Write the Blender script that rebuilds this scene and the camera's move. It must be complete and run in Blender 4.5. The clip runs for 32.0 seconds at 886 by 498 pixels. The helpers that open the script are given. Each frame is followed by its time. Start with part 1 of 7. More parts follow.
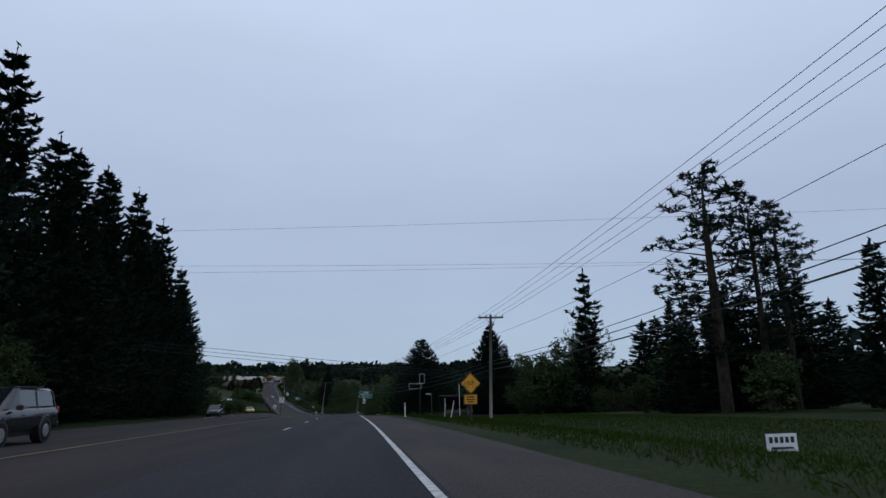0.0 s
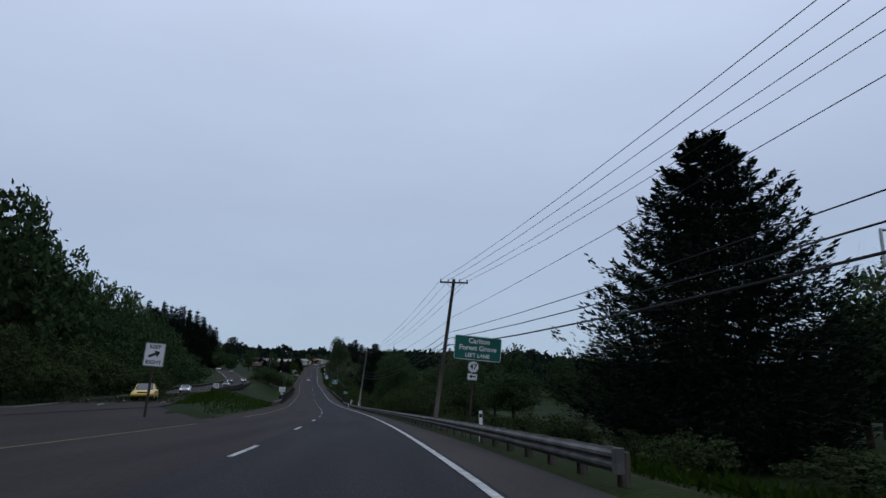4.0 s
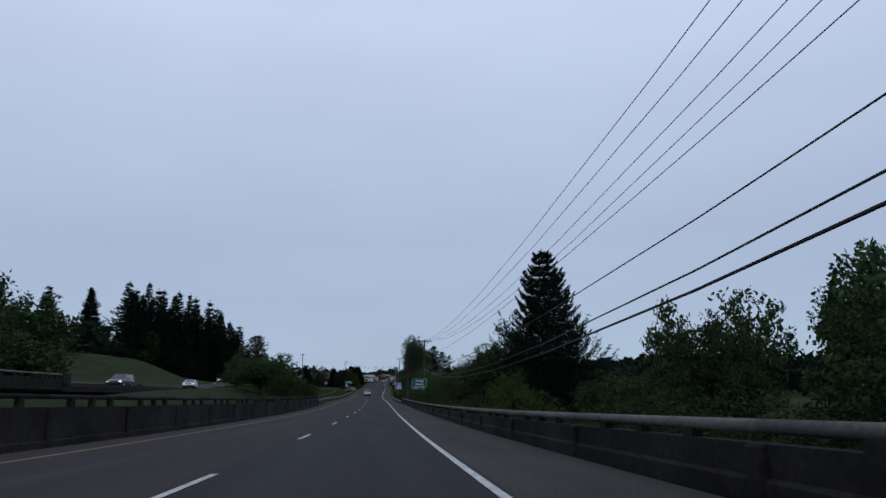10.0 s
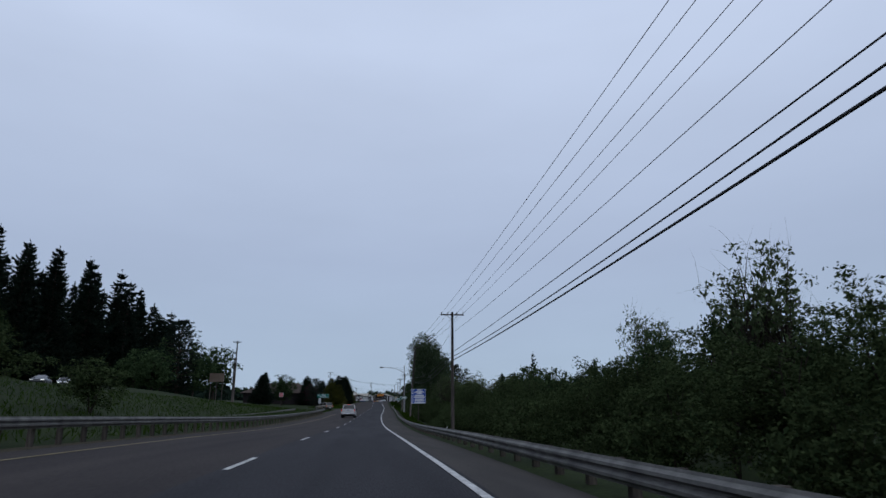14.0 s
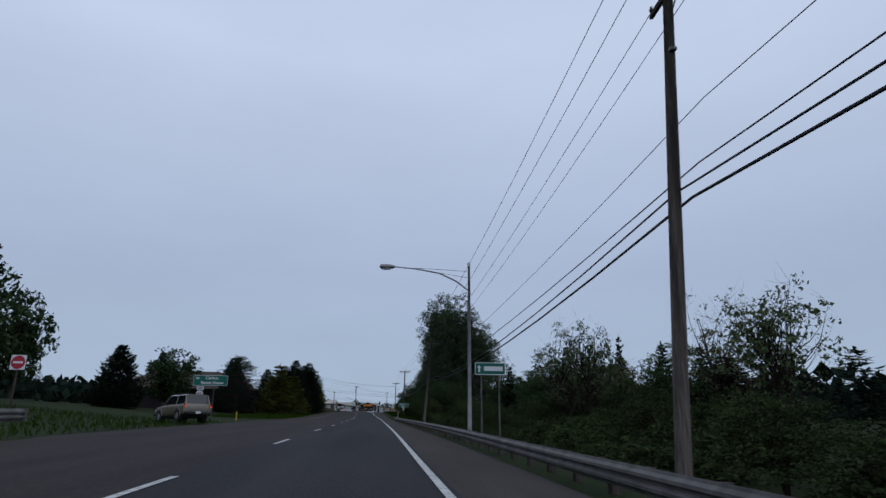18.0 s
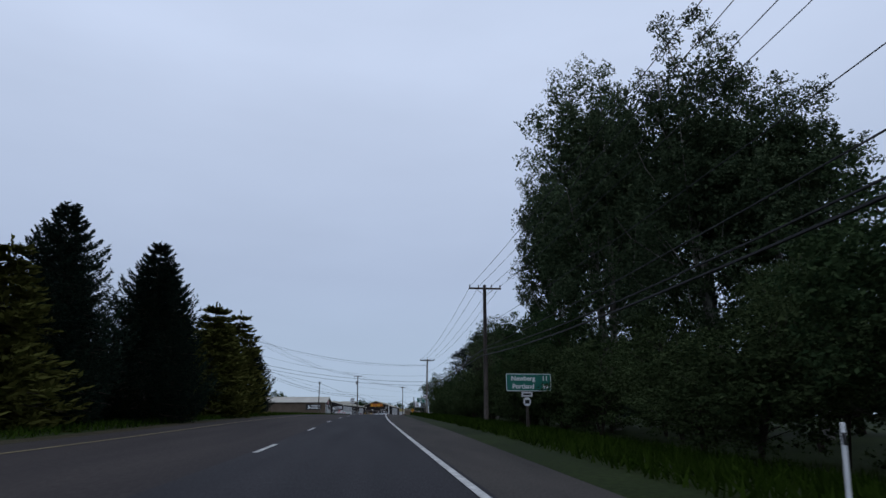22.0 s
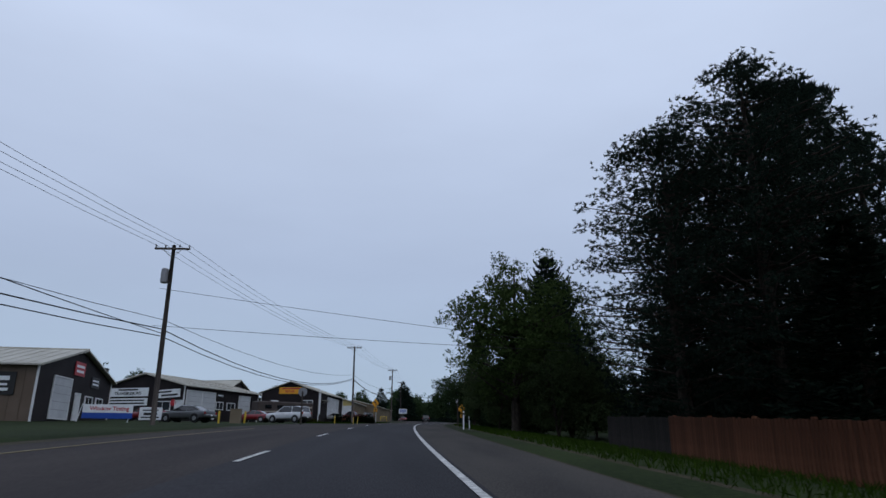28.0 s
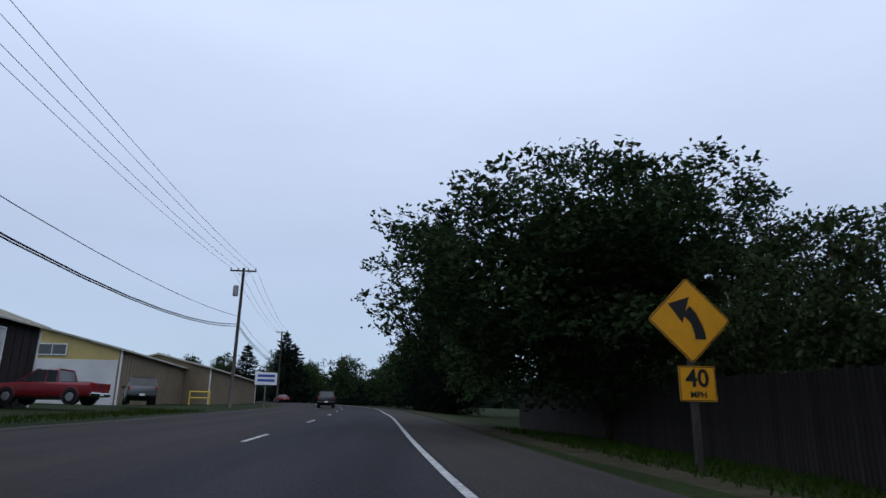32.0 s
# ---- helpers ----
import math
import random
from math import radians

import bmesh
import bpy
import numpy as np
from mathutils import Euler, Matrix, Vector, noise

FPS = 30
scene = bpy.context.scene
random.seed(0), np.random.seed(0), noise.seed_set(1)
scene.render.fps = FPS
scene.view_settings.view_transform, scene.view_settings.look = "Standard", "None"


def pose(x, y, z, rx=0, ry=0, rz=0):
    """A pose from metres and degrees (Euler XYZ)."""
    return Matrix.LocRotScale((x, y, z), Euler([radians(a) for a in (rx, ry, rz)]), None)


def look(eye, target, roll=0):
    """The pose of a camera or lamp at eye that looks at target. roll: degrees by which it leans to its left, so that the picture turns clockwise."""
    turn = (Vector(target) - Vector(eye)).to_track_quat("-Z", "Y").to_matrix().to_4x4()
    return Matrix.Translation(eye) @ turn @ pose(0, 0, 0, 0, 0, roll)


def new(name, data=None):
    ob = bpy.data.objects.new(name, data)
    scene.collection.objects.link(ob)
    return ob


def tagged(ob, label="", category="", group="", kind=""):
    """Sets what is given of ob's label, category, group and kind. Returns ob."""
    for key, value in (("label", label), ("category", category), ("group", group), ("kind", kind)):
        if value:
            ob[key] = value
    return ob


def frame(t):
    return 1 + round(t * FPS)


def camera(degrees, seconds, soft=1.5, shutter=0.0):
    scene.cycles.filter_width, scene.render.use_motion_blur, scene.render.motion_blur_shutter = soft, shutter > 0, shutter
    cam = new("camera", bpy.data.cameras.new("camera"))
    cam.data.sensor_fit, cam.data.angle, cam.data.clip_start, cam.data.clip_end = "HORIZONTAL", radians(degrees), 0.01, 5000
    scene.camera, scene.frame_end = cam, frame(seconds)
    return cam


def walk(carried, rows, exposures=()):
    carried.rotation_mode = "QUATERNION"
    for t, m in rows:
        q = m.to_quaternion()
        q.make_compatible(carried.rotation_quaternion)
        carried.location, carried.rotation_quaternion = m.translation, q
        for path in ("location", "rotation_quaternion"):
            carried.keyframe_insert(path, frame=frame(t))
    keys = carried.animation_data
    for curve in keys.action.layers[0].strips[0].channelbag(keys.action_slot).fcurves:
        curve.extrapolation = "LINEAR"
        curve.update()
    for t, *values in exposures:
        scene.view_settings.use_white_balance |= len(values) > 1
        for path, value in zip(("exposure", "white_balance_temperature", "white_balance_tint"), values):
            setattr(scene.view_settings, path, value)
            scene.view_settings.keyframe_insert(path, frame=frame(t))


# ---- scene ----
cam = camera(69.47, 32.0, shutter=0.05)
PATH = [
    (0, -10.831, -236.293, 6.551, 102.35, 1.38, -14.58),
    (0.5, -9.361, -224.08, 6.255, 102.46, 0.88, -14.8),
    (1, -7.866, -211.799, 6.01, 102.54, 0.15, -14.74),
    (1.5, -6.417, -199.445, 5.771, 102.42, -0.84, -14.14),
    (2, -5.045, -187.027, 5.501, 102.29, -1.15, -13.43),
    (2.5, -3.74, -174.524, 5.182, 102.15, -1.25, -12.91),
    (3, -2.528, -161.884, 4.809, 101.88, -1, -12),
    (3.5, -1.45, -149.091, 4.389, 101.64, -0.21, -10.97),
    (4, -0.516, -136.157, 3.943, 101.65, -0.3, -10.07),
    (4.5, 0.267, -123.089, 3.484, 101.74, -0.4, -9.33),
    (5, 0.864, -109.878, 3.017, 101.72, -0.56, -8.49),
    (5.5, 1.25, -96.516, 2.547, 101.74, -0.82, -7.66),
    (6, 1.426, -83.004, 2.089, 101.77, -1.29, -6.88),
    (6.5, 1.414, -69.363, 1.654, 101.81, -2.08, -6.24),
    (7, 1.255, -55.616, 1.253, 101.96, -2.16, -5.78),
    (7.5, 1.002, -41.781, 0.889, 102.13, -2.15, -5.25),
    (8, 0.697, -27.889, 0.554, 102.33, -1.92, -4.72),
    (8.5, 0.359, -13.966, 0.249, 102.61, -1.12, -4.31),
    (9, 0, 0, 0, 102.99, 0.28, -3.95),
    (9.5, -0.366, 14.03, -0.167, 103.49, 0.71, -3.83),
    (10, -0.73, 28.118, -0.251, 103.69, 1.41, -3.79),
    (10.5, -1.078, 42.198, -0.263, 103.82, 1.36, -3.81),
    (11, -1.4, 56.224, -0.207, 103.93, 1.3, -3.89),
    (11.5, -1.705, 70.223, -0.082, 104.36, 1.24, -4),
    (12, -2.02, 84.227, 0.093, 104.52, 1.11, -4.1),
    (12.5, -2.391, 98.243, 0.302, 104.78, 1.03, -4.16),
    (13, -2.86, 112.264, 0.558, 105.02, 1.16, -4.06),
    (13.5, -3.424, 126.265, 0.874, 105.42, 1.21, -3.95),
    (14, -4.027, 140.221, 1.236, 105.84, 0.53, -4.13),
    (14.5, -4.609, 154.084, 1.599, 106.11, 0.9, -4.39),
    (15, -5.136, 167.822, 1.917, 105.76, 0.5, -4.58),
    (15.5, -5.599, 181.444, 2.192, 105.66, 0.22, -4.77),
    (16, -6.01, 194.951, 2.477, 105.92, 0, -4.9),
    (16.5, -6.378, 208.341, 2.836, 106.52, -0.22, -4.99),
    (17, -6.704, 221.614, 3.298, 106.78, -0.73, -5.28),
    (17.5, -6.977, 234.777, 3.852, 106.95, -0.18, -5.23),
    (18, -7.183, 247.837, 4.47, 107.14, -0.36, -5.34),
    (18.5, -7.332, 260.797, 5.111, 107.14, -0.13, -5.31),
    (19, -7.48, 273.657, 5.742, 107.11, 0.36, -5.28),
    (19.5, -7.664, 286.463, 6.358, 107.11, 0.26, -5.04),
    (20, -7.873, 299.257, 6.964, 107.07, 0.08, -4.82),
    (20.5, -8.086, 312.041, 7.564, 107.06, 0.05, -4.78),
    (21, -8.306, 324.817, 8.165, 107.13, 0.08, -4.82),
    (21.5, -8.567, 337.585, 8.783, 107.23, 0.37, -4.7),
    (22, -8.902, 350.331, 9.434, 107.27, 0.28, -4.48),
    (22.5, -9.298, 363.043, 10.136, 107.31, 0.1, -4.43),
    (23, -9.708, 375.718, 10.897, 107.23, 0.04, -4.47),
    (23.5, -10.09, 388.351, 11.695, 107.25, -0.18, -4.61),
    (24, -10.426, 400.937, 12.49, 107.22, -0.24, -4.58),
    (24.5, -10.691, 413.48, 13.25, 107.09, -0.23, -4.6),
    (25, -10.826, 425.989, 13.957, 106.98, 0.19, -5.11),
    (25.5, -10.785, 438.457, 14.604, 106.82, 0.26, -5.89),
    (26, -10.571, 450.874, 15.199, 106.71, 0.09, -6.94),
    (26.5, -10.198, 463.239, 15.77, 106.72, -0.01, -7.81),
    (27, -9.68, 475.551, 16.341, 106.81, -0.11, -8.57),
    (27.5, -9.022, 487.806, 16.916, 106.92, -0.24, -9.28),
    (28, -8.216, 500.003, 17.486, 106.79, -0.25, -9.87),
    (28.5, -7.224, 512.148, 18.039, 106.74, 0.18, -11.1),
    (29, -6.015, 524.247, 18.565, 106.51, 0.7, -12.28),
    (29.5, -4.606, 536.294, 19.05, 106.34, 0.99, -13.31),
    (30, -3.01, 548.287, 19.487, 106.2, 0.23, -14.41),
    (30.5, -1.204, 560.218, 19.877, 105.86, -0.21, -15.89),
    (31, 0.821, 572.088, 20.225, 105.52, -0.28, -16.87),
    (31.5, 3.048, 583.915, 20.535, 105.36, -0.15, -17.9),
    (32, 5.46, 595.702, 20.802, 105.2, -0.72, -18.81),
]
# seconds, stops
EXPOSURES = [(0, 0.0), (12, -0.03), (17, -0.1), (21, -0.08), (23, 0.06), (25, -0.06), (28, 0.0), (30, 0.1), (32, 0.26)]
walk(cam, [(r[0], pose(*r[1:])) for r in PATH], EXPOSURES)

# ---- overcast sky and a weak, very wide sun ----
world = bpy.data.worlds.new("overcast_sky")
scene.world = world
world.use_nodes = True
wn, wl = world.node_tree.nodes, world.node_tree.links
wbg = wn["Background"]
wsky = wn.new("ShaderNodeTexSky")
wsky.sky_type, wsky.sun_disc = "NISHITA", False
wsky.sun_elevation, wsky.sun_rotation = radians(52), radians(215)
wcoord = wn.new("ShaderNodeTexCoord")
wsep = wn.new("ShaderNodeSeparateXYZ")
wl.new(wcoord.outputs["Generated"], wsep.inputs[0])
wramp = wn.new("ShaderNodeValToRGB")
wramp.color_ramp.elements[0].position, wramp.color_ramp.elements[0].color = 0.0, (0.36, 0.47, 0.61, 1)
wramp.color_ramp.elements[1].position, wramp.color_ramp.elements[1].color = 0.55, (0.56, 0.65, 0.84, 1)
e = wramp.color_ramp.elements.new(0.25)
e.color = (0.395, 0.475, 0.64, 1)
wl.new(wsep.outputs["Z"], wramp.inputs[0])
wmap = wn.new("ShaderNodeMapping")
wmap.inputs["Scale"].default_value = (1.0, 1.0, 3.2)
wl.new(wcoord.outputs["Generated"], wmap.inputs[0])
wnoise = wn.new("ShaderNodeTexNoise")
wnoise.inputs["Scale"].default_value, wnoise.inputs["Detail"].default_value = 2.4, 5.0
wl.new(wmap.outputs[0], wnoise.inputs["Vector"])
wcloud = wn.new("ShaderNodeMapRange")
wcloud.inputs["To Min"].default_value, wcloud.inputs["To Max"].default_value = 0.90, 1.10
wl.new(wnoise.outputs[0], wcloud.inputs[0])
wmul = wn.new("ShaderNodeMix")
wmul.data_type, wmul.blend_type = "RGBA", "MULTIPLY"
wmul.inputs[0].default_value = 1.0
wl.new(wramp.outputs[0], wmul.inputs[6])
wl.new(wcloud.outputs[0], wmul.inputs[7])
wfade = wn.new("ShaderNodeMix")
wfade.data_type, wfade.blend_type = "RGBA", "MIX"
wfade.inputs[0].default_value = 0.008
wl.new(wmul.outputs[2], wfade.inputs[6])
wl.new(wsky.outputs[0], wfade.inputs[7])
wl.new(wfade.outputs[2], wbg.inputs[0])
wbg.inputs[1].default_value = 1.0

sun = new("sun", bpy.data.lights.new("sun", "SUN"))
sun.data.energy, sun.data.angle, sun.data.color = 0.3, radians(70), (1.0, 0.97, 0.92)
sun.matrix_world = look((0, 0, 100), (-35, 50, 0))


# ---- materials ----
def surf(name, c1, c2, scale=2.0, rough=0.8, bump=0.3, fine=30.0, metal=0.0, stretch=(1, 1, 1), uv=False, grain=0.25, spread=0.0, spec=0.08):
    """A surface that varies between two colours at a large scale and by a fine grain, with a little relief."""
    m = bpy.data.materials.new(name)
    m.use_nodes = True
    n, l = m.node_tree.nodes, m.node_tree.links
    b = n["Principled BSDF"]
    co = n.new("ShaderNodeTexCoord")
    mp = n.new("ShaderNodeMapping")
    mp.inputs["Scale"].default_value = stretch
    l.new(co.outputs["UV" if uv else "Object"], mp.inputs[0])
    big, small = n.new("ShaderNodeTexNoise"), n.new("ShaderNodeTexNoise")
    big.inputs["Scale"].default_value, big.inputs["Detail"].default_value = scale, 6.0
    small.inputs["Scale"].default_value, small.inputs["Detail"].default_value = fine, 3.0
    l.new(mp.outputs[0], big.inputs["Vector"])
    l.new(mp.outputs[0], small.inputs["Vector"])
    rp = n.new("ShaderNodeValToRGB")
    rp.color_ramp.elements[0].position, rp.color_ramp.elements[1].position = 0.32, 0.68
    rp.color_ramp.elements[0].color, rp.color_ramp.elements[1].color = (*c1, 1), (*c2, 1)
    l.new(big.outputs[0], rp.inputs[0])
    gr = n.new("ShaderNodeMapRange")
    gr.inputs["From Min"].default_value, gr.inputs["From Max"].default_value = 0.3, 0.7
    gr.inputs["To Min"].default_value, gr.inputs["To Max"].default_value = 1 - grain, 1 + grain
    l.new(small.outputs[0], gr.inputs[0])
    mx = n.new("ShaderNodeMix")
    mx.data_type, mx.blend_type = "RGBA", "MULTIPLY"
    mx.inputs[0].default_value = 1.0
    l.new(rp.outputs[0], mx.inputs[6])
    l.new(gr.outputs[0], mx.inputs[7])
    out = mx.outputs[2]
    if spread:
        info = n.new("ShaderNodeObjectInfo")
        sp = n.new("ShaderNodeMapRange")
        sp.inputs["To Min"].default_value, sp.inputs["To Max"].default_value = 1 - spread, 1 + spread
        l.new(info.outputs["Random"], sp.inputs[0])
        m2 = n.new("ShaderNodeMix")
        m2.data_type, m2.blend_type = "RGBA", "MULTIPLY"
        m2.inputs[0].default_value = 1.0
        l.new(out, m2.inputs[6])
        l.new(sp.outputs[0], m2.inputs[7])
        out = m2.outputs[2]
    l.new(out, b.inputs["Base Color"])
    b.inputs["Roughness"].default_value, b.inputs["Metallic"].default_value = rough, metal
    b.inputs["Specular IOR Level"].default_value = spec
    if bump:
        bp = n.new("ShaderNodeBump")
        bp.inputs["Strength"].default_value, bp.inputs["Distance"].default_value = bump, 0.02
        l.new(small.outputs[0], bp.inputs["Height"])
        l.new(bp.outputs[0], b.inputs["Normal"])
    return m


def leafy(name, c1, c2, spread=0.18):
    """Foliage: each leaf its own shade between two greens, a little light through it."""
    m = bpy.data.materials.new(name)
    m.use_nodes = True
    n, l = m.node_tree.nodes, m.node_tree.links
    b = n["Principled BSDF"]
    geo = n.new("ShaderNodeNewGeometry")
    rp = n.new("ShaderNodeValToRGB")
    rp.color_ramp.elements[0].color, rp.color_ramp.elements[1].color = (*c1, 1), (*c2, 1)
    l.new(geo.outputs["Random Per Island"], rp.inputs[0])
    info = n.new("ShaderNodeObjectInfo")
    sp = n.new("ShaderNodeMapRange")
    sp.inputs["To Min"].default_value, sp.inputs["To Max"].default_value = 1 - spread, 1 + spread
    l.new(info.outputs["Random"], sp.inputs[0])
    mx = n.new("ShaderNodeMix")
    mx.data_type, mx.blend_type = "RGBA", "MULTIPLY"
    mx.inputs[0].default_value = 1.0
    l.new(rp.outputs[0], mx.inputs[6])
    l.new(sp.outputs[0], mx.inputs[7])
    l.new(mx.outputs[2], b.inputs["Base Color"])
    b.inputs["Roughness"].default_value, b.inputs["Specular IOR Level"].default_value = 0.8, 0.0
    tr = n.new("ShaderNodeBsdfTranslucent")
    l.new(mx.outputs[2], tr.inputs[0])
    ad = n.new("ShaderNodeMixShader")
    ad.inputs[0].default_value = 0.12
    l.new(b.outputs[0], ad.inputs[1])
    l.new(tr.outputs[0], ad.inputs[2])
    l.new(ad.outputs[0], n["Material Output"].inputs[0])
    return m


def plain(name, c, rough=0.5, metal=0.0, emit=0.0, coat=0.0):
    m = surf(name, [v * 0.92 for v in c], [min(1, v * 1.06) for v in c], scale=3, rough=rough, bump=0.0, metal=metal, grain=0.05, spec=0.4)
    b = m.node_tree.nodes["Principled BSDF"]
    b.inputs["Coat Weight"].default_value = coat
    if emit:
        b.inputs["Emission Color"].default_value, b.inputs["Emission Strength"].default_value = (*c, 1), emit
    return m


M = {
    "lane": surf("asphalt_newer_dark", (0.021, 0.021, 0.024), (0.034, 0.033, 0.037), 0.9, 0.85, 0.5, 55, stretch=(1, 0.08, 1), uv=True, grain=0.3),
    "old": surf("asphalt_old_brownish", (0.029, 0.025, 0.025), (0.045, 0.038, 0.036), 0.8, 0.88, 0.5, 50, stretch=(1, 0.07, 1), uv=True, grain=0.3),
    "shoulder": surf("asphalt_shoulder", (0.036, 0.033, 0.031), (0.058, 0.052, 0.047), 0.7, 0.9, 0.5, 45, stretch=(1, 0.2, 1), uv=True, grain=0.35),
    "gravel": surf("gravel_and_dry_grass", (0.030, 0.028, 0.015), (0.056, 0.046, 0.030), 1.2, 0.95, 0.8, 25, grain=0.45),
    "grass": surf("rough_grass", (0.009, 0.016, 0.004), (0.021, 0.032, 0.008), 0.16, 0.95, 0.6, 9, grain=0.4),
    "white": surf("worn_white_road_paint", (0.30, 0.30, 0.29), (0.58, 0.58, 0.56), 6, 0.7, 0.1, 60, grain=0.2),
    "yellow": surf("worn_yellow_road_paint", (0.13, 0.105, 0.055), (0.26, 0.215, 0.115), 5, 0.7, 0.1, 60, grain=0.2),
    "concrete": surf("weathered_concrete", (0.09, 0.085, 0.08), (0.17, 0.16, 0.145), 0.8, 0.9, 0.4, 12, grain=0.25),
    # concrete with the shade on its faces put into the colour
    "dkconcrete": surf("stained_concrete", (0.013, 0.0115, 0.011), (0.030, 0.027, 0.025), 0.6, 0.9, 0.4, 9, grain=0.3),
    "galv": surf("galvanised_steel", (0.085, 0.085, 0.08), (0.17, 0.165, 0.155), 2, 0.7, 0.2, 30, metal=0.25, grain=0.15),
    "lampgrey": surf("dull_grey_lamp_metal", (0.17, 0.17, 0.175), (0.27, 0.27, 0.28), 2, 0.6, 0.1, 25, metal=0.3, grain=0.1),
    "steel": surf("brushed_aluminium", (0.35, 0.36, 0.37), (0.52, 0.53, 0.54), 3, 0.45, 0.1, 30, metal=0.8, grain=0.1),
    "post": surf("grey_timber_post", (0.04, 0.034, 0.03), (0.09, 0.078, 0.066), 3, 0.9, 0.5, 25, stretch=(1, 1, 0.15), grain=0.3, spread=0.2),
    "pole": surf("creosoted_pole_wood", (0.035, 0.030, 0.028), (0.10, 0.085, 0.075), 2.5, 0.9, 0.5, 18, stretch=(2, 2, 0.12), grain=0.35, spread=0.25),
    "polegrey": surf("weathered_pole_wood", (0.10, 0.09, 0.08), (0.21, 0.19, 0.17), 2.5, 0.9, 0.5, 18, stretch=(2, 2, 0.12), grain=0.35),
    # bluish base colour stands in for the haze before the hills
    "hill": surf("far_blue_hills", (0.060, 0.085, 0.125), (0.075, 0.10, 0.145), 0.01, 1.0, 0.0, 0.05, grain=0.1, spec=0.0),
    "wire": plain("black_cable", (0.012, 0.012, 0.014), 0.7),
    "ceramic": plain("dark_ceramic", (0.03, 0.025, 0.025), 0.3),
    "bark": surf("bark", (0.022, 0.018, 0.015), (0.055, 0.045, 0.036), 3, 0.95, 0.6, 15, stretch=(1, 1, 0.3), grain=0.4),
    "palebark": surf("pale_bark", (0.10, 0.095, 0.085), (0.22, 0.21, 0.19), 3, 0.9, 0.5, 15, stretch=(1, 1, 0.3), grain=0.4),
    "green": plain("green_sign_sheeting", (0.0, 0.115, 0.085), 0.45),
    "blue": plain("blue_sign_sheeting", (0.01, 0.06, 0.33), 0.45),
    "signwhite": plain("white_sign_sheeting", (0.72, 0.73, 0.74), 0.5),
    "signyellow": plain("amber_sign_sheeting", (0.72, 0.32, 0.012), 0.45),
    "signblack": plain("black_sign_legend", (0.012, 0.012, 0.012), 0.5),
    "signred": plain("red_sign_sheeting", (0.42, 0.02, 0.03), 0.45),
    "signback": plain("grey_sign_back", (0.25, 0.25, 0.26), 0.5, 0.4),
    "orange": plain("orange_plastic", (0.6, 0.12, 0.02), 0.5),
    "yellowpost": plain("yellow_plastic_post", (0.62, 0.42, 0.04), 0.5),
    "tyre": surf("tyre_rubber", (0.010, 0.010, 0.011), (0.022, 0.022, 0.022), 4, 0.85, 0.2, 30),
    "rim": plain("alloy_rim", (0.42, 0.43, 0.44), 0.35, 0.8),
    "glass": plain("tinted_car_glass", (0.010, 0.012, 0.015), 0.08, 0.0, 0.0, 0.6),
    "black": plain("black_plastic", (0.015, 0.015, 0.016), 0.55),
    "chrome": plain("chrome", (0.6, 0.6, 0.6), 0.15, 1.0),
    "redlight": plain("red_lamp_lit", (0.80, 0.07, 0.03), 0.3, 0.0, 0.55),
    "redlens": plain("red_lamp_lens", (0.30, 0.012, 0.012), 0.25),
    "clearlens": plain("clear_lamp_lens", (0.55, 0.56, 0.58), 0.15),
    "headlight": plain("white_lamp_lit", (0.95, 0.95, 0.88), 0.3, 0.0, 1.6),
}
PAINT = {
    "silver": plain("silver_car_paint", (0.50, 0.49, 0.48), 0.35, 0.35, 0, 0.5),
    "white": plain("white_car_paint", (0.62, 0.63, 0.65), 0.35, 0, 0, 0.5),
    "red": plain("red_car_paint", (0.20, 0.012, 0.018), 0.3, 0.1, 0, 0.5),
    "black": plain("black_car_paint", (0.012, 0.012, 0.014), 0.25, 0.2, 0, 0.5),
    "yellow": plain("yellow_car_paint", (0.62, 0.42, 0.05), 0.35, 0, 0, 0.4),
    "tan": plain("tan_car_paint", (0.22, 0.19, 0.15), 0.4, 0.4, 0, 0.4),
    "grey": plain("grey_car_paint", (0.11, 0.115, 0.12), 0.35, 0.4, 0, 0.4),
}
LEAF = {
    "maple": leafy("maple_leaves", (0.018, 0.035, 0.016), (0.056, 0.085, 0.036)),
    "spring": leafy("young_leaves", (0.046, 0.068, 0.032), (0.105, 0.135, 0.066)),
    "scrub": leafy("scrub_leaves", (0.019, 0.032, 0.014), (0.06, 0.081, 0.034)),
    "fir": leafy("fir_needles", (0.0063, 0.0125, 0.01), (0.02, 0.0312, 0.0213)),
    "pine": leafy("pine_needles", (0.009, 0.0165, 0.0135), (0.027, 0.0405, 0.0285)),
    "poplar": leafy("poplar_leaves", (0.0289, 0.0473, 0.0263), (0.0788, 0.105, 0.0551)),
    "gold": leafy("golden_cypress", (0.05, 0.058, 0.015), (0.115, 0.115, 0.032)),
    "cedar": leafy("cedar_hedge", (0.0072, 0.0156, 0.0084), (0.0144, 0.0252, 0.012)),
    "purple": leafy("purple_leaves", (0.030, 0.012, 0.018), (0.060, 0.026, 0.034)),
    "bud": leafy("leaf_buds", (0.06, 0.06, 0.03), (0.102, 0.108, 0.054)),
    "blade": leafy("grass_blades", (0.0136, 0.028, 0.0032), (0.0288, 0.0512, 0.008)),
    "fresh": leafy("fresh_leaves", (0.028, 0.05, 0.014), (0.072, 0.104, 0.034)),
}


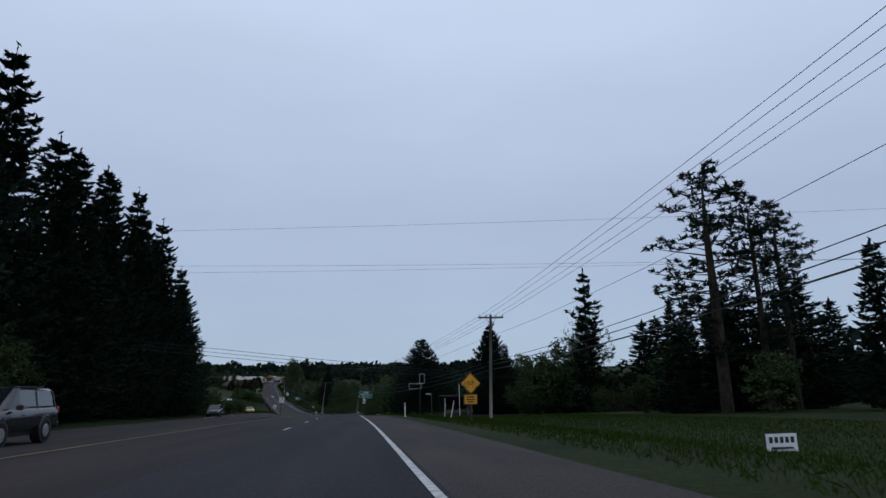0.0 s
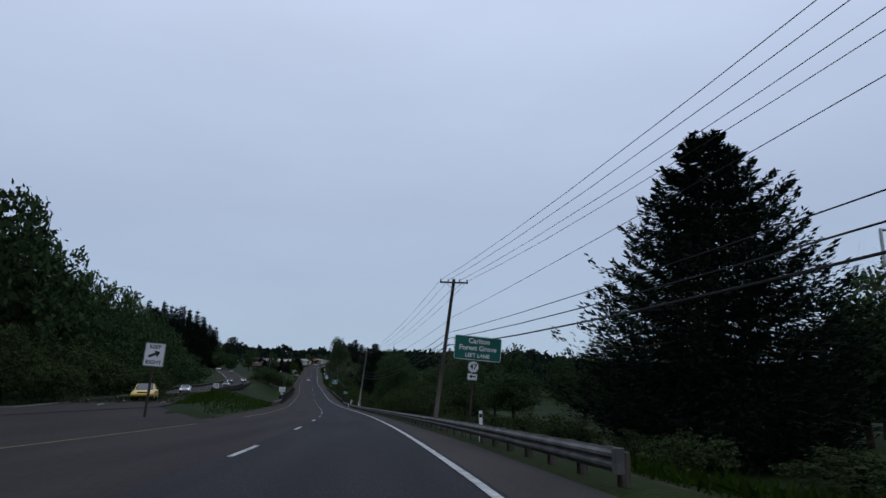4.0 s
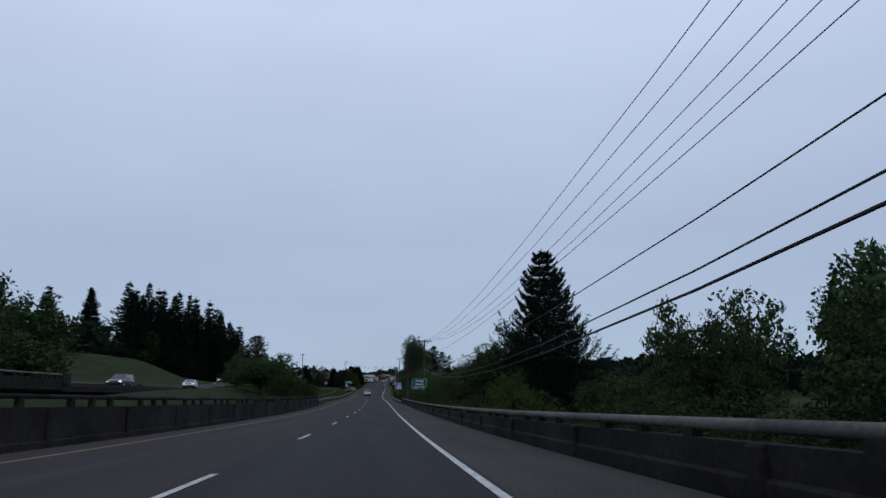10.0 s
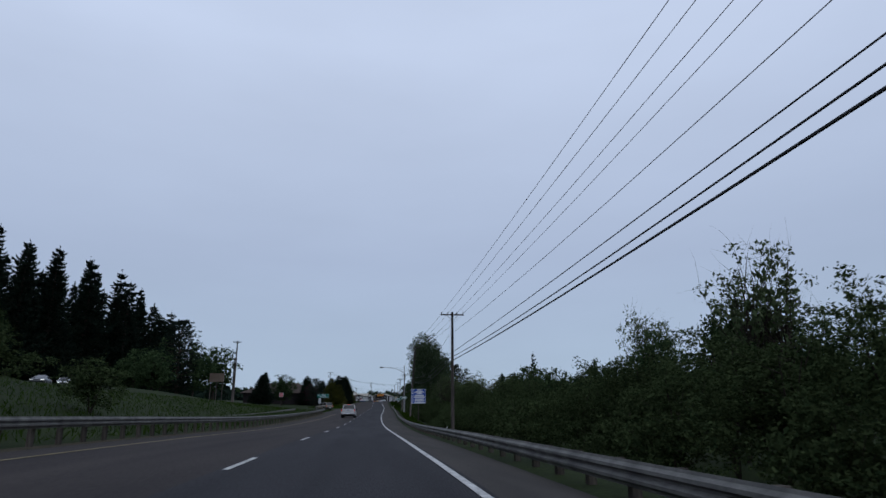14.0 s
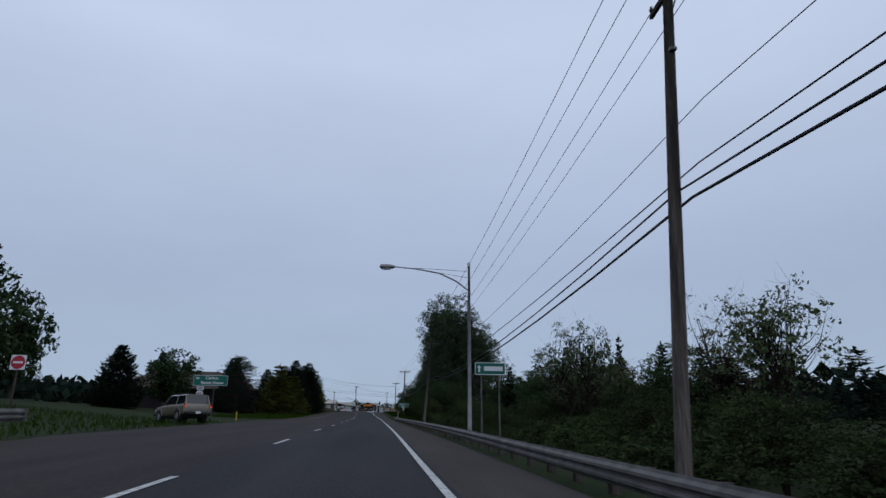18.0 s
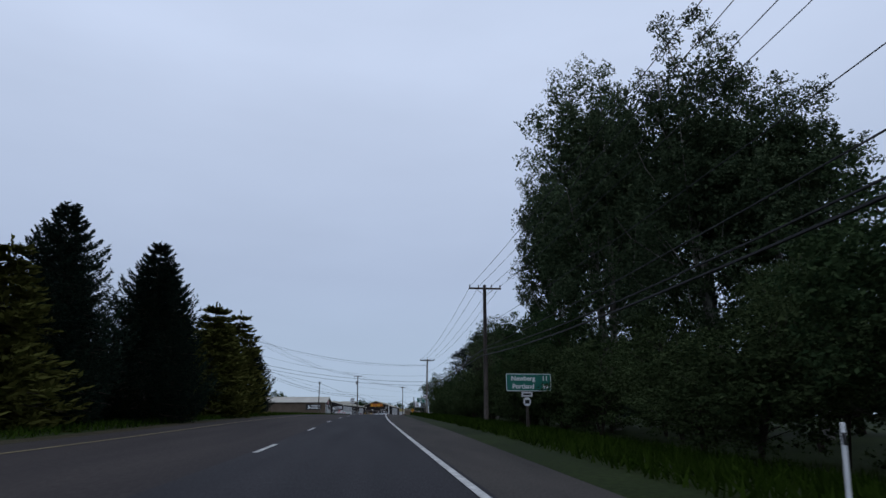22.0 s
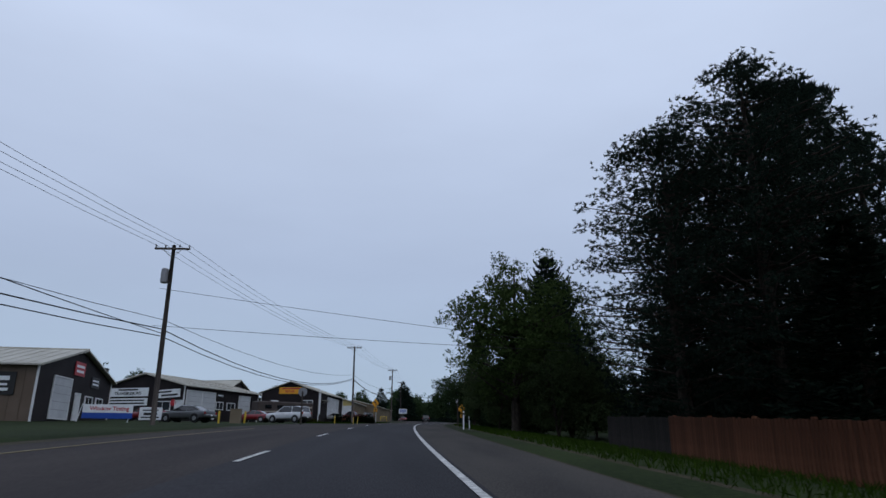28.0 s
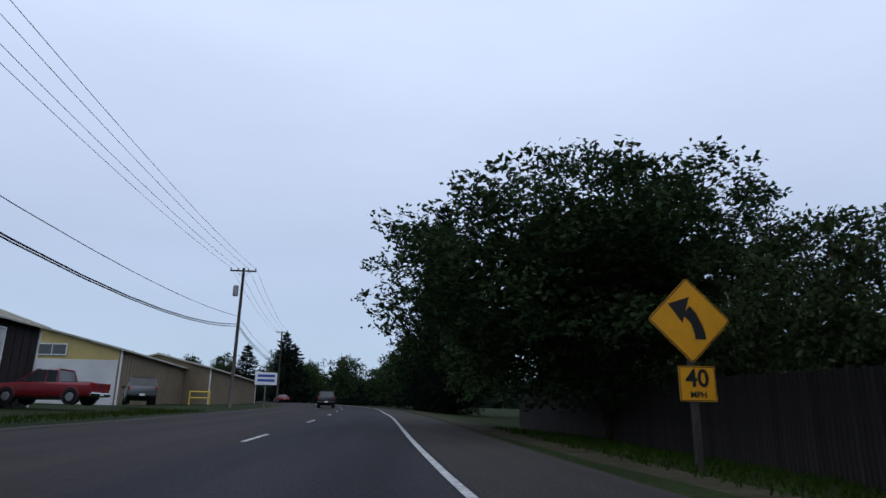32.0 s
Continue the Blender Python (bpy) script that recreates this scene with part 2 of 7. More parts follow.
# ---- mesh helpers ----
class MB:
    """Collects vertices and faces for one mesh."""

    def __init__(self):
        self.v, self.f = [], []

    def add(self, verts, faces):
        k = len(self.v)
        self.v += [tuple(p) for p in verts]
        self.f += [tuple(k + i for i in f) for f in faces]
        return self

    def box(self, c, s, bevel=0.0, m=None):
        hx, hy, hz = s[0] / 2, s[1] / 2, s[2] / 2
        b = min(bevel, hx * 0.9, hy * 0.9, hz * 0.9)
        c = Vector(c)
        tf = (lambda p: m @ Vector(p) + c) if m else (lambda p: Vector(p) + c)
        if b <= 0:
            vs = [(x, y, z) for x in (-hx, hx) for y in (-hy, hy) for z in (-hz, hz)]
            return self.add([tf(p) for p in vs], [(0, 1, 3, 2), (4, 6, 7, 5), (0, 4, 5, 1), (2, 3, 7, 6), (0, 2, 6, 4), (1, 5, 7, 3)])
        vs, ix = [], {}
        for sx in (-1, 1):
            for sy in (-1, 1):
                for sz in (-1, 1):
                    for a in range(3):
                        p = [sx * (hx - b), sy * (hy - b), sz * (hz - b)]
                        p[a] += (sx, sy, sz)[a] * b
                        ix[sx, sy, sz, a] = len(vs)
                        vs.append(p)
        fs = []
        for a in range(3):
            u, w = [(1, 2), (0, 2), (0, 1)][a]
            for s1 in (-1, 1):
                q = []
                for su, sw in ((-1, -1), (1, -1), (1, 1), (-1, 1)):
                    k = [0, 0, 0]
                    k[a], k[u], k[w] = s1, su, sw
                    q.append(ix[k[0], k[1], k[2], a])
                fs.append(q)
            for su in (-1, 1):
                for sw in (-1, 1):
                    k0, k1 = [0, 0, 0], [0, 0, 0]
                    k0[a], k1[a] = -1, 1
                    k0[u] = k1[u] = su
                    k0[w] = k1[w] = sw
                    fs.append((ix[(*k0, u)], ix[(*k1, u)], ix[(*k1, w)], ix[(*k0, w)]))
        for sx in (-1, 1):
            for sy in (-1, 1):
                for sz in (-1, 1):
                    fs.append(tuple(ix[sx, sy, sz, a] for a in range(3)))
        return self.add([tf(p) for p in vs], fs)

    def tube(self, pts, radii, n=8, caps=True):
        pts = [Vector(p) for p in pts]
        rings = []
        k = len(self.v)
        for i, p in enumerate(pts):
            d = (pts[min(i + 1, len(pts) - 1)] - pts[max(i - 1, 0)]).normalized()
            a = d.cross(Vector((0, 0, 1)) if abs(d.z) < 0.9 else Vector((1, 0, 0))).normalized()
            b = d.cross(a)
            for j in range(n):
                t = 2 * math.pi * j / n
                self.v.append(tuple(p + (a * math.cos(t) + b * math.sin(t)) * radii[i]))
        for i in range(len(pts) - 1):
            for j in range(n):
                self.f.append((k + i * n + j, k + i * n + (j + 1) % n, k + (i + 1) * n + (j + 1) % n, k + (i + 1) * n + j))
        if caps:
            self.f.append(tuple(k + j for j in range(n)))
            self.f.append(tuple(k + (len(pts) - 1) * n + j for j in reversed(range(n))))
        return self

    def prism(self, outline, axis, lo, hi):
        """An outline in the other two axes, drawn out along one axis."""
        n = len(outline)
        def at(p, h):
            q = list(p)
            q.insert(axis, h)
            return q
        return self.add([at(p, lo) for p in outline] + [at(p, hi) for p in outline],
                        [tuple(range(n))[::-1], tuple(range(n, 2 * n))] + [(i, (i + 1) % n, n + (i + 1) % n, n + i) for i in range(n)])

    def mesh(self, name, mat, smooth=False, uv=None):
        me = bpy.data.meshes.new(name)
        me.from_pydata(self.v, [], self.f)
        if uv:
            lay = me.uv_layers.new()
            idx = np.empty(len(me.loops), dtype=np.int32)
            me.loops.foreach_get("vertex_index", idx)
            lay.data.foreach_set("uv", np.array(uv, dtype=np.float32)[idx].ravel())
        me.materials.append(mat)
        if smooth:
            me.polygons.foreach_set("use_smooth", [True] * len(me.polygons))
        me.validate()
        if smooth == "auto":
            me.set_sharp_from_angle(angle=radians(32))
        return me


def part(name, mb, mat, parent, label="", smooth=False):
    """Links one mesh under a thing or a part; a mesh may be given too, to be shared."""
    ob = new(name, mb.mesh(name, mat, smooth) if isinstance(mb, MB) else mb)
    ob.parent = parent
    if label:
        ob["label"] = label
    return ob


def thing(name, m, label, category, group="", kind=""):
    ob = new(name)
    ob.empty_display_size = 0.3
    ob.matrix_basis = m
    return tagged(ob, label, category, group, kind)


def structure(name, mb, mat, label, category, smooth=False, uv=None, kind="structure"):
    return tagged(new(name, mb.mesh(name, mat, smooth, uv)), label, category, "", kind)


def smooth(a, b, v):
    t = min(1.0, max(0.0, (v - a) / (b - a)))
    return t * t * (3 - 2 * t)


def table(xs, ys, x):
    return float(np.interp(x, xs, ys))


# ---- the road's line: stations every 40 m from y = -320 ----
LINE_X = [-20.5, -16.0, -11.2, -6.48, -2.37, 0.41, 1.42, 0.96, 0.0, -1.02, -1.92, -3.17, -4.84, -6.15, -7.06, -7.57, -8.22, -9.2, -10.4, -10.76, -9.44, -6.44, -1.24, 6.41, 15.4, 22.2, 19.5, 9.0, -5.0, -19.0, -33.0]
LINE_Z = [7.6, 6.6, 5.72, 4.88, 3.84, 2.47, 1.09, -0.06, -0.91, -1.17, -0.87, -0.17, 0.83, 1.71, 3.19, 5.14, 7.03, 9.06, 11.53, 13.77, 15.64, 17.48, 18.96, 20.05, 21.3, 22.6, 24.0, 25.2, 26.2, 27.0, 27.6]


def along(vals, y):
    u = min(max((y + 320) / 40, 0.0), len(vals) - 1.001)
    i = int(u)
    t = u - i
    p0, p1, p2, p3 = vals[max(i - 1, 0)], vals[i], vals[i + 1], vals[min(i + 2, len(vals) - 1)]
    return p1 + 0.5 * t * (p2 - p0 + t * (2 * p0 - 5 * p1 + 4 * p2 - p3 + t * (3 * (p1 - p2) + p3 - p0)))


def RX(y):
    return along(LINE_X, y)


def RZ(y):
    return along(LINE_Z, y)


def heading(y):
    """Degrees by which the road turns left of the y axis."""
    return math.degrees(math.atan2(RX(y - 1) - RX(y + 1), 2.0))


# the other carriageway, which swings away to the left and stays higher
def OX(y):
    return table([-320, -240, -164, -93, -5, 60, 130, 230, 260, 340, 420], [-31, -23.5, -15.5, -14.8, -28.5, -31, -34.5, -53, -61, -92, -125], y)


def OZ(y):
    return table([-320, -240, -164, -93, -5, 60, 130, 230, 260, 340, 420, 560, 900], [7.6, 5.75, 4.1, 2.3, 1.5, 1.9, 3.0, 7.4, 9.2, 11.5, 14.5, 20.5, 30], y)


# how far the lane markings lie off the road's line
DRIFT_Y = [-320, -228, -178, -128, -47, -5, 36, 78, 121, 150, 190, 230, 257, 308, 339, 396, 434, 508, 557, 603, 860]
DRIFT_X = [-0.41, -0.41, -0.25, 0.13, 0.20, 0.20, 0.02, -0.15, -0.05, 0.16, -0.03, -0.21, -0.28, -0.09, 0.08, 0.02, 0.13, -0.08, -0.08, -0.17, -0.17]


def lane(o):
    """An offset that follows the lane markings."""
    return lambda y: o + table(DRIFT_Y, DRIFT_X, y)


def shoulder_drop(y):
    """How far the shoulder falls towards its outer edge: more beside the guardrails than on the bridge."""
    return 0.06 + 0.26 * (smooth(-175, -130, y) * (1 - smooth(8, 20, y)) + smooth(136, 146, y) * (1 - smooth(345, 380, y)))


def gz(x, y):
    """The height of the ground."""
    yy = min(max(y, -320), 870)
    base, off = RZ(yy), x - RX(yy)
    val = smooth(10, 32, y) * (1 - smooth(118, 140, y))
    if off > 1.3:
        base -= shoulder_drop(yy) * min(1.0, (off - 1.3) / 2.2)
    if off > 3.6:
        k = smooth(-140, -112, y) * (1 - smooth(335, 352, y))
        z = base - smooth(4.5, 9, off) * (1.5 * k + 3.5 * val) - (1 - k) * smooth(4, 13, off) * 0.6
        z += smooth(60, 400, off) * 8 * (0.5 + noise.noise((x * 0.004, y * 0.004, 2)))
    elif off > -10.3:
        z = base - 0.12 - 4.5 * val * smooth(-10.3, -9, off) if val else base - 0.12
    else:
        ox, oz = OX(y), OZ(y)
        e0 = RX(yy) - 10.3
        e1 = min(ox + 6, e0 - 0.5)
        if x > e1:
            f = (e0 - x) / (e0 - e1)
            z = base + (oz - base) * (smooth(0, 1, f) if y > -94 else f) - 3.5 * val * math.sin(math.pi * f) - 0.2 * (1 - smooth(-106, -92, y))
        else:
            z = oz - 0.12 + min(10.0, 0.085 * max(0.0, ox - 8 - x)) - 3.0 * val * smooth(e1, e1 - 2, x) * (1 - smooth(ox - 10, ox - 25, x))
            z += 7.5 * smooth(ox - 7, ox - 36, x) * smooth(185, 245, y) * (1 - smooth(350, 410, y))
    if y > 870:
        z += (y - 870) * 0.03
    far = max(abs(x), abs(y - 200) - 600)
    z += smooth(300, 2500, far) * 16 * (0.6 + 0.9 * noise.noise((x * 0.0011, y * 0.0011, 7)))
    return z


# ---- ground ----
def build_ground():
    offs = [-2600, -1700, -1100, -700, -450, -300, -210, -150, -115, -95, -80, -68, -58, -50, -44, -39, -35, -31, -28, -25, -22.5, -20, -18, -16, -14, -12, -10.6, -10.2, -9, -6, -3, 0, 3, 3.7, 4.6,
            5.6, 7, 9, 11, 13.5, 17, 22, 30, 42, 60, 85, 120, 170, 240, 350, 500, 800, 1300, 2000, 2600]
    ys = [-2000, -1200, -700, -450, -380] + [-330 + 8 * k for k in range(146)] + [850, 900, 980, 1080, 1250, 1500, 1900, 2500, 3200]
    mb = MB()
    for y in ys:
        cx = RX(min(max(y, -320), 870))
        for o in offs:
            x = cx + o
            mb.v.append((x, y, gz(x, y)))
    n = len(offs)
    for j in range(len(ys) - 1):
        for i in range(n - 1):
            a = j * n + i
            mb.f.append((a, a + 1, a + n + 1, a + n))
    structure("ground", mb, M["grass"], "rough green grass verges and rolling fields", "ground", smooth=True)


def strip(name, mat, o0, o1, y0, y1, label, category, dz=0.0, step=4.0, skirt=0.3, line_x=RX, line_z=RZ, kind="structure", fall0=None, fall1=None):
    """A band along the road between two offsets, with a skirt down its sides."""
    mb, uv = MB(), []
    m = max(1, int(math.ceil((y1 - y0) / step)))
    fo0 = o0 if callable(o0) else (lambda y: o0)
    fo1 = o1 if callable(o1) else (lambda y: o1)
    for j in range(m + 1):
        y = y0 + (y1 - y0) * j / m
        z = line_z(y) + dz
        a = math.atan2(line_x(y + 1) - line_x(y - 1), 2.0)
        ca, sa = math.cos(a), -math.sin(a)
        h0, h1 = (-fall0(y) if fall0 else 0), (-fall1(y) if fall1 else 0)
        for o, h in ((fo0(y), h0 - skirt), (fo0(y), h0), (fo1(y), h1), (fo1(y), h1 - skirt)):
            mb.v.append((line_x(y) + o * ca, y + o * sa, z + h))
            uv.append((o, y))
    for j in range(m):
        k = 4 * j
        for i in range(3):
            mb.f.append((k + i, k + i + 1, k + i + 5, k + i + 4))
    mb.f += [(3, 2, 1, 0), (4 * m, 4 * m + 1, 4 * m + 2, 4 * m + 3)]
    return structure(name, mb, mat, label, category, uv=uv, kind=kind)


build_ground()
strip("road_lane", M["lane"], lane(-2.62), lane(1.32), -318, 860, "dark newer asphalt of the traffic lane", "road")
strip("road_passing_lane", M["old"], lambda y: -9.3, lane(-2.62), -318, 860, "brownish worn asphalt of the passing lane", "road")
strip("road_shoulder", M["shoulder"], lane(1.32), 3.45, -318, 860, "grey-brown paved shoulder", "shoulder", dz=-0.01, fall1=shoulder_drop)
strip("verge_left", M["gravel"], -10.6, -9.3, 145, 860, "gravel and dry grass edge of the road", "verge", dz=-0.02)
strip("verge_left", M["gravel"], -10.6, -9.3, -85, 8, "gravel and dry grass edge of the road", "verge", dz=-0.02)
strip("verge_right", M["gravel"], 3.45, 4.9, 140, 860, "gravel and yellowed grass beside the shoulder", "verge", dz=-0.03, fall0=shoulder_drop, fall1=shoulder_drop)
strip("verge_right", M["gravel"], 3.45, 4.9, -318, 14, "gravel and yellowed grass beside the shoulder", "verge", dz=-0.03, fall0=shoulder_drop, fall1=shoulder_drop)
# where both directions still run side by side
strip("road_opposite_join", M["old"], lambda y: min(-9.6, OX(y) - RX(y) + 4.2), -9.3, -318, -94, "wide worn asphalt where both directions meet", "road", dz=-0.004, fall0=lambda y: RZ(y) - OZ(y))
strip("road_opposite", M["old"], -4.5, 4.3, -318, 420, "asphalt of the other carriageway", "road", dz=0.004, line_x=OX, line_z=OZ)
# side road to the left, and the turning bay before it
strip("turn_bay", M["old"], lambda y: -9.3 - 3.6 * smooth(262, 282, y) - 9 * smooth(284, 292, y) + 9 * smooth(302, 309, y) + 3.6 * smooth(309, 325, y), -9.3, 262, 325, "worn asphalt of a turning bay and side road", "road", dz=-0.004)
strip("side_road", M["old"], -70, -18, 289, 301, "worn asphalt side road leading off", "road", dz=0.06, skirt=1.5)
strip("side_road_right", M["old"], 3.45, lambda y: 30, -158, -149, "worn asphalt side road between lawns", "road", dz=-0.005, skirt=1.2, fall0=shoulder_drop, fall1=lambda y: 0.75)
strip("forecourt", M["shoulder"], lambda y: -21.5 - 6 * smooth(545, 560, y), -9.3, 538, 662, "worn asphalt and gravel forecourt of the workshops", "forecourt", dz=0.012, skirt=0.4)


# ---- road paint ----
def paint(name, mat, o, w, y0, y1, label, dz=0.012, line_x=RX, line_z=RZ):
    strip(name, mat, *((lane(o - w / 2), lane(o + w / 2)) if abs(o) < 2 else (o - w / 2, o + w / 2)), y0, y1, label, "road marking", dz=dz, skirt=0.004, line_x=line_x, line_z=line_z)


paint("edge_line", M["white"], 1.18, 0.115, -318, -171, "worn white edge line on the asphalt")
paint("edge_line", M["white"], 1.18, 0.115, -140, 860, "worn white edge line on the asphalt")
paint("edge_line_left", M["yellow"], -7.55, 0.13, -88, 262, "worn yellow edge line on the asphalt")
paint("edge_line_left", M["yellow"], -7.55, 0.11, 326, 536, "worn yellow edge line on the asphalt")
paint("centre_line", M["yellow"], -7.45, 0.11, -318, -104, "faded yellow line on the asphalt")
paint("edge_line_other", M["white"], -3.6, 0.14, -150, 330, "white edge line of the other carriageway", line_x=OX, line_z=OZ)
paint("edge_line_other", M["yellow"], 3.5, 0.14, -85, 330, "yellow edge line of the other carriageway", line_x=OX, line_z=OZ)
paint("pocket_line", M["white"], -11.2, 0.14, 446, 470, "white line of a turning pocket", dz=0.02)
for k, (ya, yb) in enumerate([(-165.5, -165.1), (-165.5, -162.5)]):
    strip("stop_mark", M["white"], 3.0 if k == 0 else 3.0, 4.6 if k == 0 else 3.4, ya, yb, "white corner mark at the side road", "road marking", dz=0.012, skirt=0.004, step=1)
y = -209.5
k = 0
while y < 760:
    strip("lane_dash", M["white"], lane(-2.54), lane(-2.425), y, y + 3.05, "worn white lane dash", "road marking", dz=0.013, skirt=0.004, step=1.6)
    y += 12.2 if y < 14 else (12.95 if y < 238 else 12.25)
for k in range(14):
    strip("lane_dash", M["white"], -0.07, 0.07, -90 + 12.2 * k, -87 + 12.2 * k, "worn white lane dash", "road marking", dz=0.016, skirt=0.004, step=1.6, line_x=OX, line_z=OZ)


# ---- guardrails ----
W_BEAM = [(0.0, 0.42), (0.012, 0.46), (0.075, 0.50), (0.08, 0.545), (0.02, 0.585), (0.02, 0.615), (0.08, 0.655), (0.075, 0.70), (0.012, 0.74), (0.0, 0.78)]
POST_MESH = MB().box((0, 0, 0.12), (0.15, 0.2, 1.15), 0.012).mesh("post", M["post"])
BLOCK_MESH = MB().box((0, 0, 0.6), (0.12, 0.15, 0.36), 0.01).mesh("spacer_block", M["post"])


def guardrail(o, y0, y1, face, label, rise=0.0):
    g = thing("guardrail", Matrix.Translation((RX(y0) + o, y0, RZ(y0) + rise)), label, "guardrail", "guardrails along the road")
    org = Vector((RX(y0) + o, y0, RZ(y0)))
    n = max(1, round((y1 - y0) / 7.62))
    for k in range(n):
        a, b = y0 + (y1 - y0) * k / n, y0 + (y1 - y0) * (k + 1) / n
        mb = MB()
        m = 4
        for j in range(m + 1):
            y = a + (b - a) * j / m + (0.05 if j == m else 0)
            flare = 0.0
            for d, z in W_BEAM:
                mb.v.append((RX(y) + o + face * (d + 0.10) - org.x, y - org.y, RZ(y) + z - org.z))
            for d, z in reversed(W_BEAM):
                mb.v.append((RX(y) + o + face * (d + 0.094) - org.x, y - org.y, RZ(y) + z - org.z))
        c = 2 * len(W_BEAM)
        for j in range(m):
            for i in range(c):
                mb.f.append((j * c + i, j * c + (i + 1) % c, (j + 1) * c + (i + 1) % c, (j + 1) * c + i))
        part("rail_panel", mb, M["galv"], g)
    y = y0 + 0.4
    while y < y1:
        h = heading(y)
        for nm, me, dx in (("post", POST_MESH, -0.16), ("spacer_block", BLOCK_MESH, 0.03)):
            ob = part(nm, me, None, g)
            ob.matrix_basis = Matrix.Translation((RX(y) + o + face * dx - org.x, y - org.y, RZ(y) - org.z)) @ pose(0, 0, 0, 0, 0, h)
        y += 1.905
    for y, s in ((y0, -1), (y1, 1)):
        mb = MB().tube([(RX(y) + o + face * 0.1 - org.x, y + s * 0.03 - org.y, RZ(y) + 0.42 - org.z), (RX(y) + o + face * 0.1 - org.x, y + s * 0.03 - org.y, RZ(y) + 0.78 - org.z)], [0.09, 0.09], 10)
        part("end_terminal", mb, M["galv"], g, "rounded end piece")
    return g


guardrail(3.75, -127, 15, -1, "weathered galvanised guardrail on timber posts by the scrub", -0.5)
guardrail(3.75, 140, 347, -1, "weathered galvanised guardrail on timber posts above the bank", -0.53)
guardrail(-10.0, -22, 11, 1, "galvanised guardrail on timber posts before the bridge", 0.17)
guardrail(-10.2, 136.5, 268, 1, "galvanised guardrail on timber posts along the median", 0.12)
guardrail(-17.5, 205, 280, 1, "second galvanised guardrail behind the first")


# ---- bridges ----
def parapet(o, y0, y1, lx, lz, face, label, top=0.70, gap=0.0, rail="concrete"):
    """A stained concrete parapet in panels, its walls coloured near black for their shaded side, with a paler rounded
    cap rail and end blocks; gap: the open height under the rail, which stands on short posts.
    """
    g = thing("bridge_parapet", Matrix.Translation((lx(y0) + o, y0, lz(y0))), label, "parapet", "bridge parapets")
    ox, oy, oz = lx(y0) + o, y0, lz(y0)
    n = round((y1 - y0) / 6.1)
    for k in range(n):
        a, b = y0 + (y1 - y0) * k / n, y0 + (y1 - y0) * (k + 1) / n
        mb = MB()
        for y in (a + 0.02, b - 0.02):
            for d, h in ((0, -0.6), (0, 0.12), (0.06, 0.16), (0.06, top - gap), (0.24, top - gap), (0.24, -0.6)):
                mb.v.append((lx(y) + o + (-face) * d - ox, y - oy, lz(y) + h - oz))
        mb.f += [(i, (i + 1) % 6, 6 + (i + 1) % 6, 6 + i) for i in range(6)] + [(5, 4, 3, 2, 1, 0), (6, 7, 8, 9, 10, 11)]
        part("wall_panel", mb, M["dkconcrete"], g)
        mb = MB().tube([(lx(y) + o - face * 0.14 - ox, y - oy, lz(y) + top + 0.05 - oz) for y in (a, (a + b) / 2, b)], [0.075] * 3, 10)
        part("cap_rail", mb, M[rail], g, "rounded cap rail", smooth=True)
        for f in ((0.25, 0.5, 0.75) if gap else ()):
            y = a + (b - a) * f
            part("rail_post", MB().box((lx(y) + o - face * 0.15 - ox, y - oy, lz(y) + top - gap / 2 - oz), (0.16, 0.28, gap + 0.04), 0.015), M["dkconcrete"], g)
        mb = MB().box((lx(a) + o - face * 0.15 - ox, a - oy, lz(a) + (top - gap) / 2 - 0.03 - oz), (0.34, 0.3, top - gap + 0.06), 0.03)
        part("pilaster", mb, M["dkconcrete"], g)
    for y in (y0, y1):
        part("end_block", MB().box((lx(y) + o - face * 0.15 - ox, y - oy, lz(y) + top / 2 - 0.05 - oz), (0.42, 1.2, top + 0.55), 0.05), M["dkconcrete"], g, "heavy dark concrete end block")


def bridge_deck(name, lx, lz, o0, o1, y0, y1, label):
    g = thing(name, Matrix.Translation((lx(y0), y0, lz(y0) - 0.35)), label, "bridge")
    ox, oy, oz = lx(y0), y0, lz(y0) - 0.35
    n = 6
    for k in range(n):
        a, b = y0 + (y1 - y0) * k / n, y0 + (y1 - y0) * (k + 1) / n
        mb = MB()
        for y in (a, b):
            for o, h in ((o0, -0.75), (o0, -0.32), (o1, -0.32), (o1, -0.75)):
                mb.v.append((lx(y) + o - ox, y - oy, lz(y) + h - oz))
        mb.f += [(i, (i + 1) % 4, 4 + (i + 1) % 4, 4 + i) for i in range(4)] + [(3, 2, 1, 0), (4, 5, 6, 7)]
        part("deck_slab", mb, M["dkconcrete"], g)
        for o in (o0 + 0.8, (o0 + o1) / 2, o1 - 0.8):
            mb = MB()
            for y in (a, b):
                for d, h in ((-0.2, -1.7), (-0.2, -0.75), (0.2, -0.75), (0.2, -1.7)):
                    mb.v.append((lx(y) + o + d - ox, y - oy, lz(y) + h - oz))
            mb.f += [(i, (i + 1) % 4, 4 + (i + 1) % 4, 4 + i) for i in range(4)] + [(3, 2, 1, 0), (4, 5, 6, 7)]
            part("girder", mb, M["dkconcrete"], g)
    for k in range(1, n):
        y = y0 + (y1 - y0) * k / n
        for o in (o0 + 1.2, o1 - 1.2):
            bot = gz(lx(y) + o, y) - 0.8
            part("pier_column", MB().tube([(lx(y) + o - ox, y - oy, bot - oz), (lx(y) + o - ox, y - oy, lz(y) - 1.7 - oz)], [0.4, 0.4], 12), M["concrete"], g)
    return g


